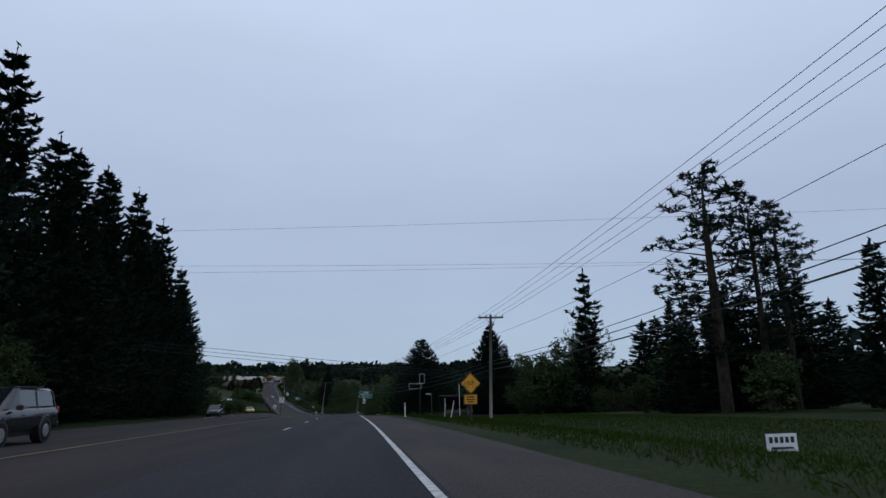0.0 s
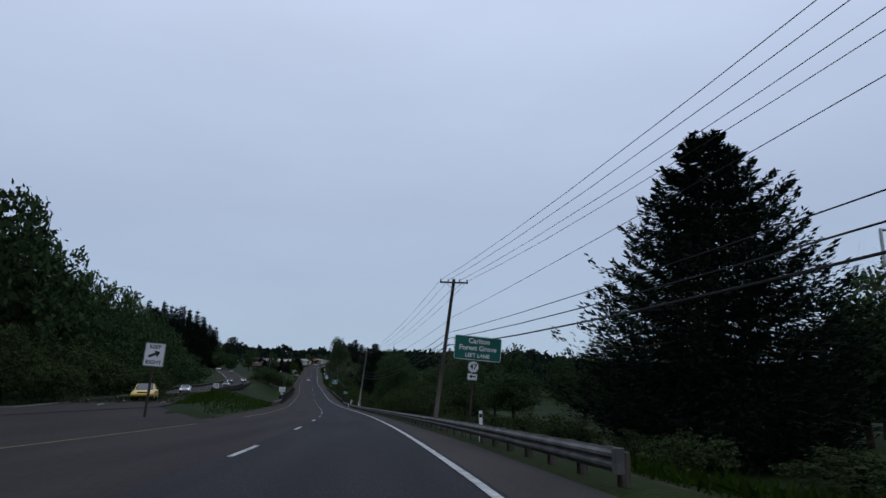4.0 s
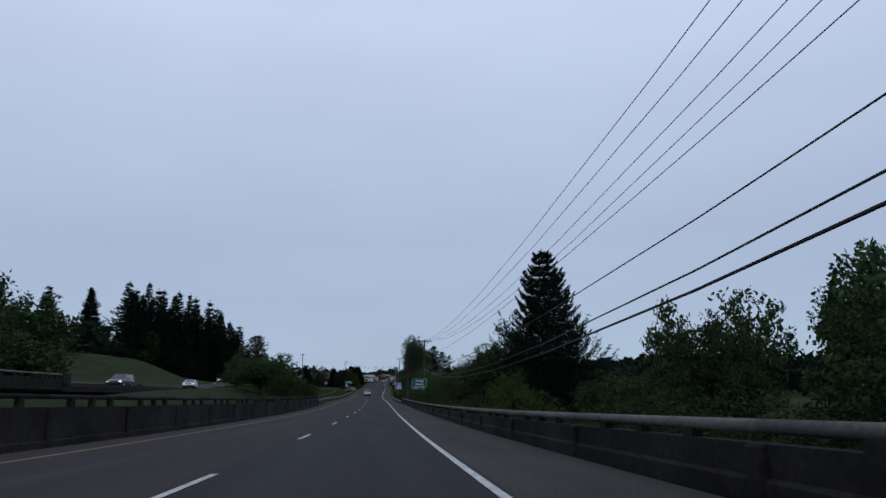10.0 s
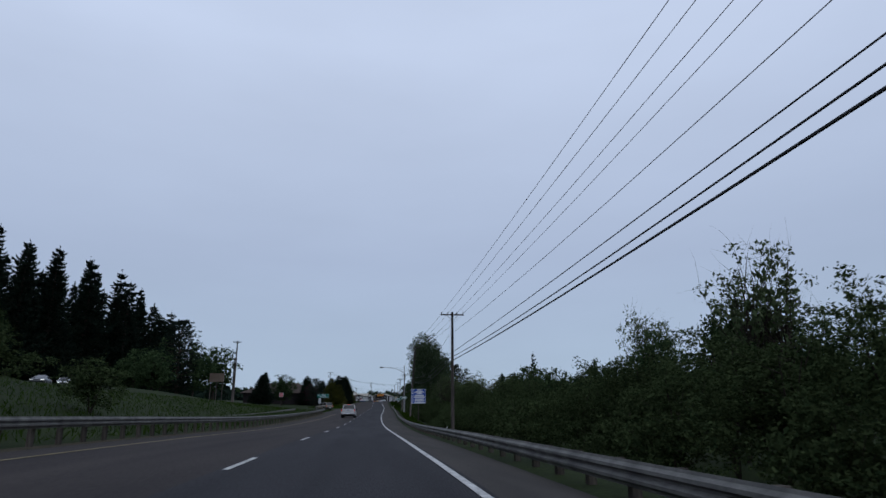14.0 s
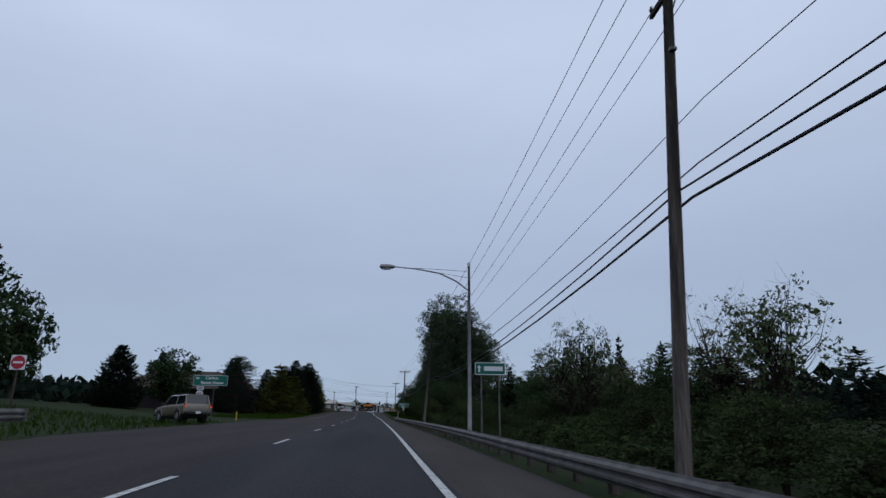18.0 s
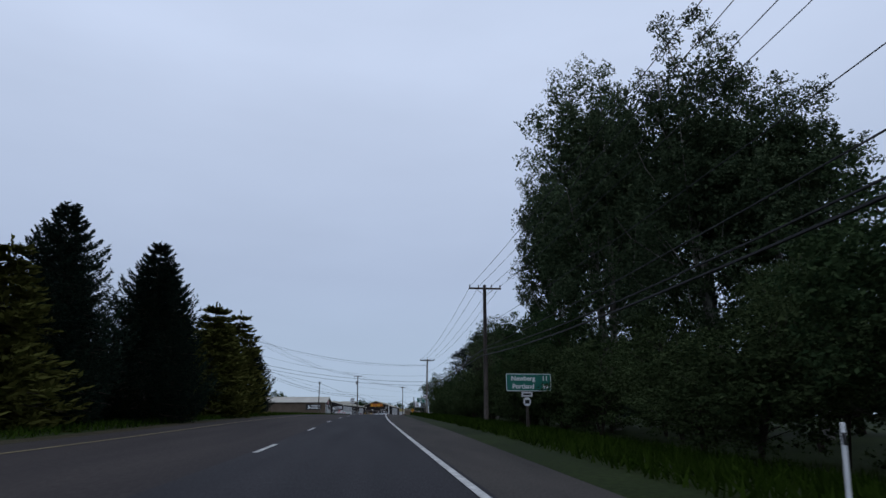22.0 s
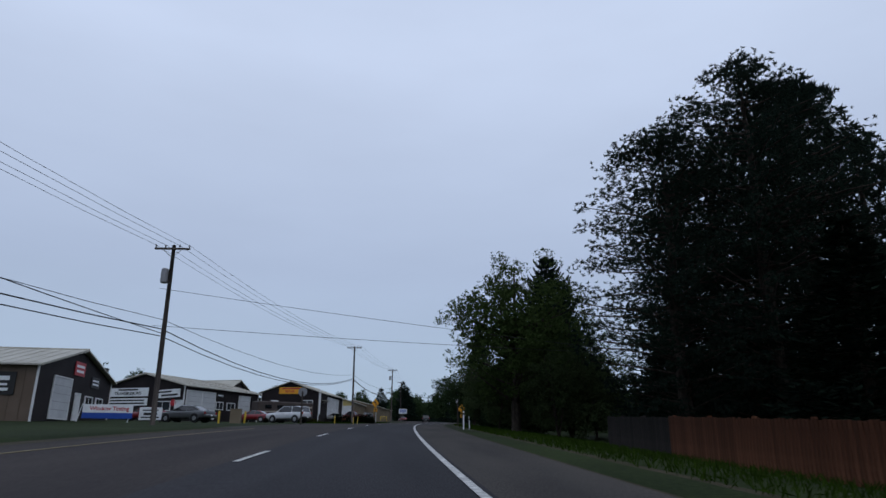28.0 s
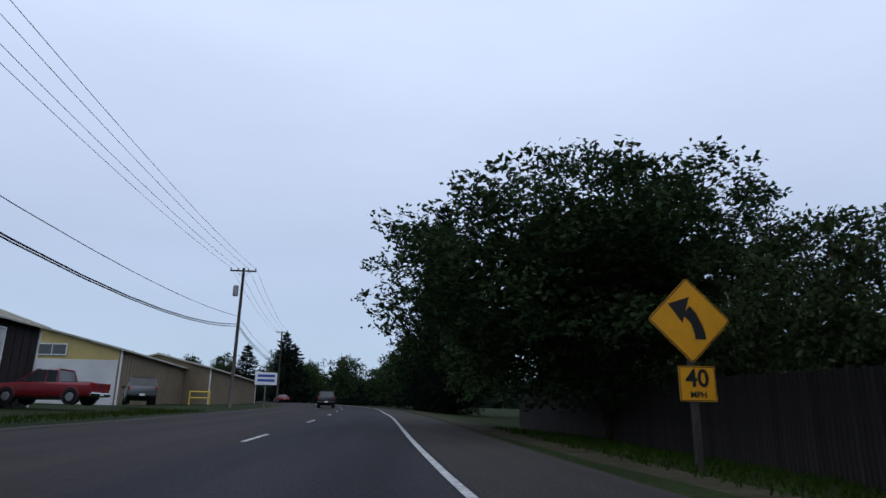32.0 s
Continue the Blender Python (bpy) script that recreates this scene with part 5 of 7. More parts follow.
# drops below each pole's top, thickness, sag of the second span
for ds, r, sg in (((4.4, 5.0, 4.55, 4.4, 4.4), 0.018, 1.14), ((5.3, 5.6, 5.1, 5.1, 5.3), 0.035, 1.9), ((5.7, 6.05, 5.25, 5.3, 5.7), 0.03, 1.8)):
    wire("telephone_cable", [(x - 0.1, y, z - d) for (x, y, z), d in zip(POLES_L, ds)], r, [1.6, sg, 0.8 * sg, 0.9], "thick black telephone cable over the forecourts")
jx, jy, jz = POLES_R[-1]
for k, (d, s) in enumerate(((1.15, 1.6), (1.2, 1.9), (1.25, 1.5), (2.9, 1.6))):
    wire("power_line", [(jx, jy - 0.5 + 0.35 * k, jz - d), (-36, 462 + 0.3 * k, 29.3 - (0.9 if k < 3 else 3.2))], 0.012, s * 3, "thin black power line across the road")
for d in (4.0, 4.6):
    wire("telephone_cable", [(jx, jy, jz - d), (-36, 462, 29.3 - 5.0 - (d - 4.0))], 0.026, 3.4, "thick black telephone cable across the road")
wire("telephone_cable", [(-36, 462, 23.7), (-25.7, 504, 23.9), (-18.9, 543, 24.0)], 0.026, 0.5, "thick black telephone cable")
for yl, zl, yr, zr in ((-134.4, 30.0, -188.8, 24.7), (-132.4, 25.6, -191.9, 18.3), (-134, 24.1, -185, 19.7)):
    wire("power_line", [(-45, yl, zl), (70, yr, zr)], 0.014, 0.1, "thin black power line across the road")
for k in range(3):
    wire("telephone_cable", [(-33, -160.2 - 0.6 * k, 13.4 - 0.5 * k), (14.3, -152.9 + 0.15 * k, 8.5 - 0.35 * k)], 0.024, 0.15, "thick black service cable across the road")
for k in range(3):
    wire("power_line", [(14.3, -152.5, 8.4 - 0.3 * k), (34, -140, 8.2)], 0.012, 0.5, "thin service cable to the gardens")
wire("power_line", [(-18.9, 541, 26.5), (14, 539, 22.9)], 0.014, 0.5, "thin black service line across the road")
wire("power_line", [(-18.9, 540.5, 24.1), (14, 539.8, 23.1)], 0.014, 0.5, "thin black service line across the road")
wire("power_line", [(-43, 300, 18.3), (-37.6, 279, 19.7)], 0.014, 0.4, "thin black service line")

# ---- street lamp ----
lamp = thing("street_lamp", Matrix.Translation((-2.1, 285.7, gz(-2.1, 285.7) - 0.2)), "grey metal street lamp with a long curved arm over the road", "street lamp")
lz = 15.1 - gz(-2.1, 285.7) + 0.2
part("pole", MB().tube([(0, 0, 0), (0, 0, lz * 0.5), (0, 0, lz)], [0.125, 0.10, 0.07], 14), M["lampgrey"], lamp, smooth=True)
part("base_plate", MB().box((0, 0, 0.22), (0.5, 0.5, 0.06), 0.01), M["lampgrey"], lamp)
arm = [(0, 0, lz - 1.55), (-0.8, -0.02, lz - 0.95), (-1.8, -0.05, lz - 0.5), (-3.2, -0.1, lz - 0.28), (-4.6, -0.2, lz - 0.2)]
part("arm", MB().tube(arm, [0.05, 0.048, 0.045, 0.04, 0.035], 10), M["lampgrey"], lamp, smooth=True)
part("stay", MB().tube([(0, 0, lz - 0.3), (-3.3, -0.1, lz - 0.22)], [0.012, 0.012], 6), M["galv"], lamp)
part("stay", MB().tube([(0, 0, lz - 0.72), (-3.0, -0.1, lz - 0.3)], [0.012, 0.012], 6), M["galv"], lamp)
head = part("lamp_head", MB().tube([(-4.55, -0.2, lz - 0.2), (-4.7, -0.2, lz - 0.2), (-5.1, -0.22, lz - 0.22), (-5.42, -0.24, lz - 0.22), (-5.5, -0.24, lz - 0.22)], [0.05, 0.12, 0.17, 0.15, 0.03], 12), M["signback"], lamp, "grey cobra-head luminaire", smooth=True)
part("lens", MB().box((-5.1, -0.22, lz - 0.36), (0.5, 0.24, 0.06), 0.025), M["clearlens"], head)
part("photocell", MB().tube([(-0.0, 0, lz), (0, 0, lz + 0.25)], [0.1, 0.1], 10), M["clearlens"], lamp)


# ---- signs ----
def lettering(text, size, mat, name="lettering"):
    """A line of text as a thin mesh, upright in the x-z plane, centred."""
    cu = bpy.data.curves.new(name, "FONT")
    cu.body, cu.size, cu.align_x, cu.align_y = text, size, "CENTER", "CENTER"
    cu.extrude, cu.resolution_u, cu.offset = 0.003, 3, size * 0.022
    tmp = new("tmp_text", cu)
    dg = bpy.context.evaluated_depsgraph_get()
    me = bpy.data.meshes.new_from_object(tmp.evaluated_get(dg))
    bpy.data.objects.remove(tmp)
    bpy.data.curves.remove(cu)
    me.transform(Matrix.Rotation(radians(90), 4, "X"))
    me.name = name
    me.materials.clear()
    me.materials.append(mat)
    return me


def panel_outline(w, h, r, n=4):
    pts = []
    for cx, cz, a0 in ((w / 2 - r, h / 2 - r, 0), (-w / 2 + r, h / 2 - r, 90), (-w / 2 + r, -h / 2 + r, 180), (w / 2 - r, -h / 2 + r, 270)):
        for i in range(n + 1):
            a = radians(a0 + 90 * i / n)
            pts.append((cx + r * math.cos(a), cz + r * math.sin(a)))
    return pts


def panel(parent, w, h, mat, c=(0, 0, 0), border=None, r=0.06, bw=0.025, name="panel", label="", diamond=False):
    """A sheet-metal panel 4 mm thick, with a painted border ring and a grey back."""
    sp = (lambda p: ((p[0] - p[1]) * 0.7071, (p[0] + p[1]) * 0.7071)) if diamond else (lambda p: p)
    o = [sp(p) for p in panel_outline(w, h, r)]
    p = part(name, MB().prism([(a + c[0], b + c[2]) for a, b in o], 1, c[1] - 0.004, c[1] + 0.004), mat, parent, label)
    part("back", MB().prism([((a * 0.995) + c[0], (b * 0.995) + c[2]) for a, b in o], 1, c[1] + 0.005, c[1] + 0.012), M["signback"], p)
    if border:
        o1 = [sp(q) for q in panel_outline(w - 0.02, h - 0.02, max(0.01, r - 0.01))]
        o2 = [sp(q) for q in panel_outline(w - 0.02 - 2 * bw, h - 0.02 - 2 * bw, max(0.008, r - 0.01 - bw))]
        n = len(o1)
        mb = MB().add([(a + c[0], c[1] - 0.0065, b + c[2]) for a, b in o1] + [(a + c[0], c[1] - 0.0065, b + c[2]) for a, b in o2], [(i, (i + 1) % n, n + (i + 1) % n, n + i) for i in range(n)])
        mb.add([(a + c[0], c[1] - 0.004, b + c[2]) for a, b in o1] + [(a + c[0], c[1] - 0.004, b + c[2]) for a, b in o2], [])
        part("border", mb, border, p)
    return p


def words(parent, text, size, mat, x, z, y=-0.008):
    ob = part("lettering", lettering(text, size, mat), None, parent)
    ob.location = (x, y, z)
    return ob


def bars(parent, mat, rows, y=-0.008):
    """Unreadable or private lettering as plain bars: rows of x, z, width, height."""
    for x, z, w, h in rows:
        part("bar", MB().box((x, y, z), (w, 0.004, h), 0.0), mat, parent)


def arrow(parent, mat, x, z, s, turn=0.0, y=-0.008):
    o = [(-0.5, 0), (-0.1, 0.32), (-0.1, 0.11), (0.5, 0.11), (0.5, -0.11), (-0.1, -0.11), (-0.1, -0.32)]
    a = radians(turn)
    o = [(x + s * (p * math.cos(a) - q * math.sin(a)), z + s * (p * math.sin(a) + q * math.cos(a))) for p, q in o]
    part("arrow", MB().prism(o, 1, y - 0.002, y + 0.002), mat, parent)


def road_sign(x, y, z, label, posts=(0.0,), post="post", turn=0.0, top=0.0, pr=0.05, kind="road_sign", tilt=0.0):
    """An empty at the panel's middle height over the ground, with its posts."""
    g = thing(kind, Matrix.Translation((x, y, gz(x, y))) @ pose(0, 0, 0, 0, tilt, heading(y) + turn), label, "road sign", "road signs")
    h = z - gz(x, y)
    for px in posts:
        if post == "post":
            part("post", MB().box((px, 0.07, (h + top) / 2 - 0.2), (0.11, 0.11, h + top + 0.4), 0.01), M["post"], g, "grey timber post")
        else:
            part("post", MB().tube([(px, 0.045, -0.3), (px, 0.045, h + top)], [pr, pr], 10), M["galv"], g, "galvanised post")
    return g, h


g, h = road_sign(-0.8, -203.5, 6.8, "amber diamond bicycle warning sign with a plaque on a timber post", top=0.62)
p = panel(g, 0.76, 0.76, M["signyellow"], (0, 0, h), M["signblack"], 0.05, diamond=True, label="amber diamond")
mb = MB()
for cx in (-0.21, 0.21):
    ring = [(cx + 0.13 * math.cos(a), -0.008, h - 0.07 + 0.13 * math.sin(a)) for a in np.linspace(0, 2 * math.pi, 17)]
    mb.tube(ring, [0.012] * 17, 5)
for seg in (((-0.21, -0.07), (-0.1, 0.1)), ((-0.1, 0.1), (0.13, 0.1)), ((0.13, 0.1), (0.21, -0.07)), ((-0.1, 0.1), (0.0, -0.07)), ((0.0, -0.07), (0.13, 0.1)), ((0.0, -0.07), (-0.21, -0.07)), ((0.13, 0.1), (0.12, 0.17)), ((0.12, 0.17), (0.2, 0.18)), ((-0.1, 0.1), (-0.12, 0.15))):
    mb.tube([(a, -0.008, h + b) for a, b in seg], [0.013, 0.013], 5)
part("bicycle_symbol", mb, M["signblack"], p)
q = panel(g, 0.7, 0.5, M["signyellow"], (-0.02, 0, h - 0.82), M["signblack"], 0.03, label="amber plaque")
bars(q, M["signblack"], [(-0.02, h - 0.70, 0.42, 0.07), (-0.02, h - 0.82, 0.5, 0.07), (-0.02, h - 0.94, 0.36, 0.07)])

g, h = road_sign(1.8, -222, 4.95, "small black and white campaign sign on thin stakes", posts=(-0.3, 0.3), post="steel", pr=0.012, kind="campaign_sign")
p = panel(g, 0.86, 0.55, M["signwhite"], (0, 0, h), None, 0.02)
bars(p, M["signblack"], [(-0.3 + 0.15 * i, h + 0.12, 0.10, 0.15) for i in range(5)] + [(0, h - 0.08, 0.6, 0.05), (0, h - 0.19, 0.66, 0.04)])

g, h = road_sign(7.5, -100, 5.78, "green direction sign naming two towns with a route shield below", posts=(-0.15,), top=0.5, tilt=5)
p = panel(g, 2.75, 1.36, M["green"], (0, 0, h), M["signwhite"], 0.1)
words(p, "Carlton", 0.40, M["signwhite"], 0.05, h + 0.4)
words(p, "Forest Grove", 0.40, M["signwhite"], 0, h)
words(p, "LEFT LANE", 0.30, M["signwhite"], 0, h - 0.42)
q = panel(g, 0.62, 0.64, M["signwhite"], (-0.18, 0, h - 1.06), M["signblack"], 0.26, 0.02, label="white route shield")
words(q, "47", 0.42, M["signblack"], -0.18, h - 1.06)
q = panel(g, 0.58, 0.38, M["signwhite"], (-0.2, 0, h - 1.62), M["signblack"], 0.03, 0.015, label="white arrow plate")
arrow(q, M["signblack"], -0.2, h - 1.60, 0.36)

g, h = road_sign(-9.3, -101.8, 5.15, "white traffic sign with bold words at the median nose", posts=(0,), top=0.5, tilt=4)
p = panel(g, 0.98, 1.16, M["signwhite"], (0, 0, h), M["signblack"], 0.05)
words(p, "KEEP", 0.26, M["signblack"], 0, h + 0.38)
arrow(p, M["signblack"], 0, h + 0.02, 0.6, 205)
words(p, "RIGHT", 0.26, M["signblack"], 0, h - 0.38)

g, h = road_sign(-10.2, 9, 1.9, "white no trespassing notice in two languages with a small plate", posts=(0,), top=0.4, tilt=4)
p = panel(g, 1.3, 1.0, M["signwhite"], (0, 0, h), M["signblack"], 0.04, 0.015)
for k, (t, s) in enumerate((("NO", 0.17), ("TRESPASSING", 0.17), ("PROHIBIDA", 0.17), ("LA ENTRADA", 0.17))):
    words(p, t, s, M["signblack"], 0, h + 0.34 - 0.21 * k)
bars(p, M["signblack"], [(0, h - 0.43, 0.9, 0.05)])
q = panel(g, 0.48, 0.48, M["signwhite"], (0, 0, h - 0.82), M["signblack"], 0.03, 0.012)
bars(q, M["signblack"], [(0, h - 0.72, 0.34, 0.06), (0, h - 0.84, 0.34, 0.06), (0, h - 0.95, 0.28, 0.05)])
g, h = road_sign(-24.2, 12, 2.6, "white notice beside the other bridge", posts=(0,), top=0.4)
p = panel(g, 1.25, 1.0, M["signwhite"], (0, 0, h), M["signblack"], 0.04, 0.015)
bars(p, M["signblack"], [(0, h + 0.3 - 0.2 * k, 0.9, 0.09) for k in range(4)])

g, h = road_sign(3.40, 3.7, 1.36, "green river name sign on a timber post", posts=(0,), top=0.3)
p = panel(g, 1.02, 0.5, M["green"], (0, 0, h), M["signwhite"], 0.04, 0.012)
words(p, "N YAMHILL", 0.165, M["signwhite"], 0, h + 0.1)
words(p, "RIVER", 0.165, M["signwhite"], 0, h - 0.11)

g, h = road_sign(4.97, 8.2, -0.6, "narrow green milepost marker reading thirty-five", posts=(0,), post="steel", top=0.2, pr=0.025, tilt=-4)
p = panel(g, 0.25, 0.84, M["green"], (0, 0, h), M["signwhite"], 0.03, 0.008)
words(p, "MILE", 0.09, M["signwhite"], 0, h + 0.31)
words(p, "3", 0.27, M["signwhite"], 0, h + 0.07)
words(p, "5", 0.27, M["signwhite"], 0, h - 0.23)

g, h = road_sign(2.5, 137, 3.2, "green direction sign naming two towns before the junction", posts=(0.1,), top=0.5, tilt=2)
p = panel(g, 2.5, 1.72, M["green"], (0, 0, h), M["signwhite"], 0.1)
words(p, "Yamhill", 0.46, M["signwhite"], 0, h + 0.48)
words(p, "Gaston", 0.46, M["signwhite"], 0, h - 0.04)
words(p, "NEXT  LEFT", 0.32, M["signwhite"], 0, h - 0.54)

g, h = road_sign(-0.95, 228, 5.65, "blue tourist sign of four rows with arrows and distances", posts=(0,), top=1.2)
for k, t in enumerate(("4", "4 1/4", "5", "5")):
    zc = h + 0.714 - 0.476 * k
    p = panel(g, 1.95, 0.466, M["blue"], (0, 0, zc), M["signwhite"], 0.02, 0.02, label="blue sign row with white border")
    part("divider", MB().box((-0.69, -0.008, zc), (0.025, 0.004, 0.44)), M["signwhite"], p)
    arrow(p, M["signwhite"], -0.83, zc + 0.11, 0.24)
    words(p, t, 0.22 if len(t) == 1 else 0.125, M["signwhite"], -0.83, zc - 0.12)
    wd = ((0.7, 1.05), (0.7, 1.15), (1.45, 1.2), (1.25, 1.5))[k]
    bars(p, M["signwhite"], [(0.14, zc + 0.11, wd[0], 0.12), (0.14, zc - 0.12, wd[1], 0.13)])

g, h = road_sign(-2.4, 276.5, 7.8, "small green sign with an upward arrow behind the lamp", posts=(-0.4, 0.4), post="steel", top=0.2, pr=0.04)
p = panel(g, 1.4, 0.56, M["green"], (0, 0, h), M["signwhite"], 0.05)
arrow(p, M["signwhite"], -0.5, h, 0.3, -90)
bars(p, M["signwhite"], [(0.15, h, 0.85, 0.2)])

g, h = road_sign(-22.1, 306, 9.8, "green direction sign with a side arrow and route shield", posts=(0.35,), top=0.3)
p = panel(g, 2.9, 0.9, M["green"], (0, 0, h), M["signwhite"], 0.08)
arrow(p, M["signwhite"], -1.1, h + 0.18, 0.32)
words(p, "Carlton", 0.34, M["signwhite"], 0.1, h + 0.2)
words(p, "Forest Grove", 0.34, M["signwhite"], 0.15, h - 0.2)
q = panel(g, 0.6, 0.3, M["signwhite"], (-0.8, 0, h - 0.66), M["signblack"], 0.03, 0.012)
bars(q, M["signblack"], [(-0.8, h - 0.66, 0.4, 0.1)])
q = panel(g, 0.6, 0.6, M["signwhite"], (-0.8, 0, h - 1.14), M["signblack"], 0.25, 0.02, label="white route shield")
words(q, "47", 0.38, M["signblack"], -0.8, h - 1.14)
q = panel(g, 0.55, 0.32, M["signwhite"], (-0.82, 0, h - 1.64), M["signblack"], 0.03, 0.012)
arrow(q, M["signblack"], -0.82, h - 1.64, 0.32)

g, h = road_sign(-2.8, 379, 12.2, "green distance sign with a route shield below", posts=(-0.1,), top=0.3)
p = panel(g, 2.06, 0.78, M["green"], (0, 0, h), M["signwhite"], 0.06)
words(p, "Newberg", 0.29, M["signwhite"], -0.25, h + 0.17)
words(p, "Portland", 0.29, M["signwhite"], -0.25, h - 0.18)
words(p, "11", 0.29, M["signwhite"], 0.75, h + 0.17)
words(p, "36", 0.29, M["signwhite"], 0.75, h - 0.18)
q = panel(g, 0.5, 0.22, M["signwhite"], (-0.1, 0, h - 0.52), M["signblack"], 0.02, 0.01)
bars(q, M["signblack"], [(-0.1, h - 0.52, 0.36, 0.08)])
q = panel(g, 0.36, 0.38, M["signwhite"], (-0.1, 0, h - 0.84), M["signblack"], 0.15, 0.012, label="white route shield")
bars(q, M["signblack"], [(-0.1, h - 0.84, 0.2, 0.16)])

g, h = road_sign(-4.7, 443.5, 15.9, "small green cemetery sign with an arrow on a dark post", posts=(0.02,), top=0.6)
p = panel(g, 1.14, 0.66, M["green"], (0, 0, h), M["signwhite"], 0.05)
words(p, "CEMETERY", 0.185, M["signwhite"], 0, h + 0.14)
arrow(p, M["signwhite"], 0, h - 0.14, 0.44)
q = panel(g, 0.42, 0.34, M["signwhite"], (-0.06, 0, h + 0.55), M["signblack"], 0.02, 0.012, label="tilted white plate")
q.rotation_euler = (0, radians(14), 0)
bars(q, M["signblack"], [(-0.06, h + 0.55, 0.26, 0.14)])

g, h = road_sign(-2.95, 503, 19.05, "white speed limit sign on a timber post in the grass", posts=(0,), top=0.3)
p = panel(g, 0.92, 1.2, M["signwhite"], (0, 0, h), M["signblack"], 0.06, 0.02)
words(p, "SPEED", 0.26, M["signblack"], 0, h + 0.32)
words(p, "50", 0.62, M["signblack"], 0, h - 0.2)
g, h = road_sign(-17.8, 501.6, 19.8, "white speed limit sign on the bank", posts=(0,), top=0.3)
p = panel(g, 0.92, 1.2, M["signwhite"], (0, 0, h), M["signblack"], 0.06, 0.02)
words(p, "SPEED", 0.26, M["signblack"], 0, h + 0.32)
words(p, "50", 0.62, M["signblack"], 0, h - 0.2)


def curve_sign(x, y, z, label, size):
    g, h = road_sign(x, y, z, label, posts=(0,), top=0.2)
    g.scale = (size, 1, 1)
    p = panel(g, 1.08, 1.08, M["signyellow"], (0, 0, h), M["signblack"], 0.06, 0.02, diamond=True, label="amber diamond")
    o = []
    for t in np.linspace(0, 1, 7):
        a = t * 1.25
        o.append((0.20 - 0.34 * (1 - math.cos(a)) - 0.02, -0.34 + 0.34 * math.sin(a) + 0.18 * t))
    left = [(u - 0.10, v) for u, v in o[:4]] + [(u - 0.055, v - 0.085) for u, v in o[4:]]
    right = [(u + 0.10, v) for u, v in o[:4]] + [(u + 0.065, v + 0.09) for u, v in o[4:]]
    part("arrow_shaft", MB().prism([(u, h + v) for u, v in left + right[::-1]], 1, -0.010, -0.006), M["signblack"], p)
    u, v = o[-1]
    part("arrow_head", MB().prism([(u - 0.32, h + v + 0.12), (u + 0.08, h + v + 0.25), (u - 0.08, h + v - 0.22)], 1, -0.010, -0.006), M["signblack"], p)
    q = panel(g, 0.66, 0.60, M["signyellow"], (0.05, 0, h - 1.1), M["signblack"], 0.03, 0.015, label="amber speed plaque")
    words(q, "40", 0.42, M["signblack"], 0.05, h - 1.02)
    words(q, "MPH", 0.15, M["signblack"], 0.05, h - 1.29)


curve_sign(13.15, 604.9, 22.6, "amber curve warning sign with a speed plaque on the grass", 1)
curve_sign(-0.5, 610.9, 23.65, "amber curve warning sign with a speed plaque by the hedge", 0.84)


# ---- small posts along the road ----
def marker_post(x, y, h, mat, label, lean=0.0, w=0.09, cap=None):
    g = thing("marker_post", Matrix.Translation((x, y, gz(x, y))), label, "marker post", "roadside marker posts")
    part("blade", MB().box((lean * h / 2, 0, h / 2 - 0.1), (w, 0.03, h + 0.2), 0.01, Matrix.Rotation(math.atan(lean), 3, "Y")), mat, g)
    if cap:
        part("reflector", MB().box((lean * h * 0.85, -0.02, h - 0.16), (w * 0.8, 0.012, 0.12), 0.003), cap, g)
    return g


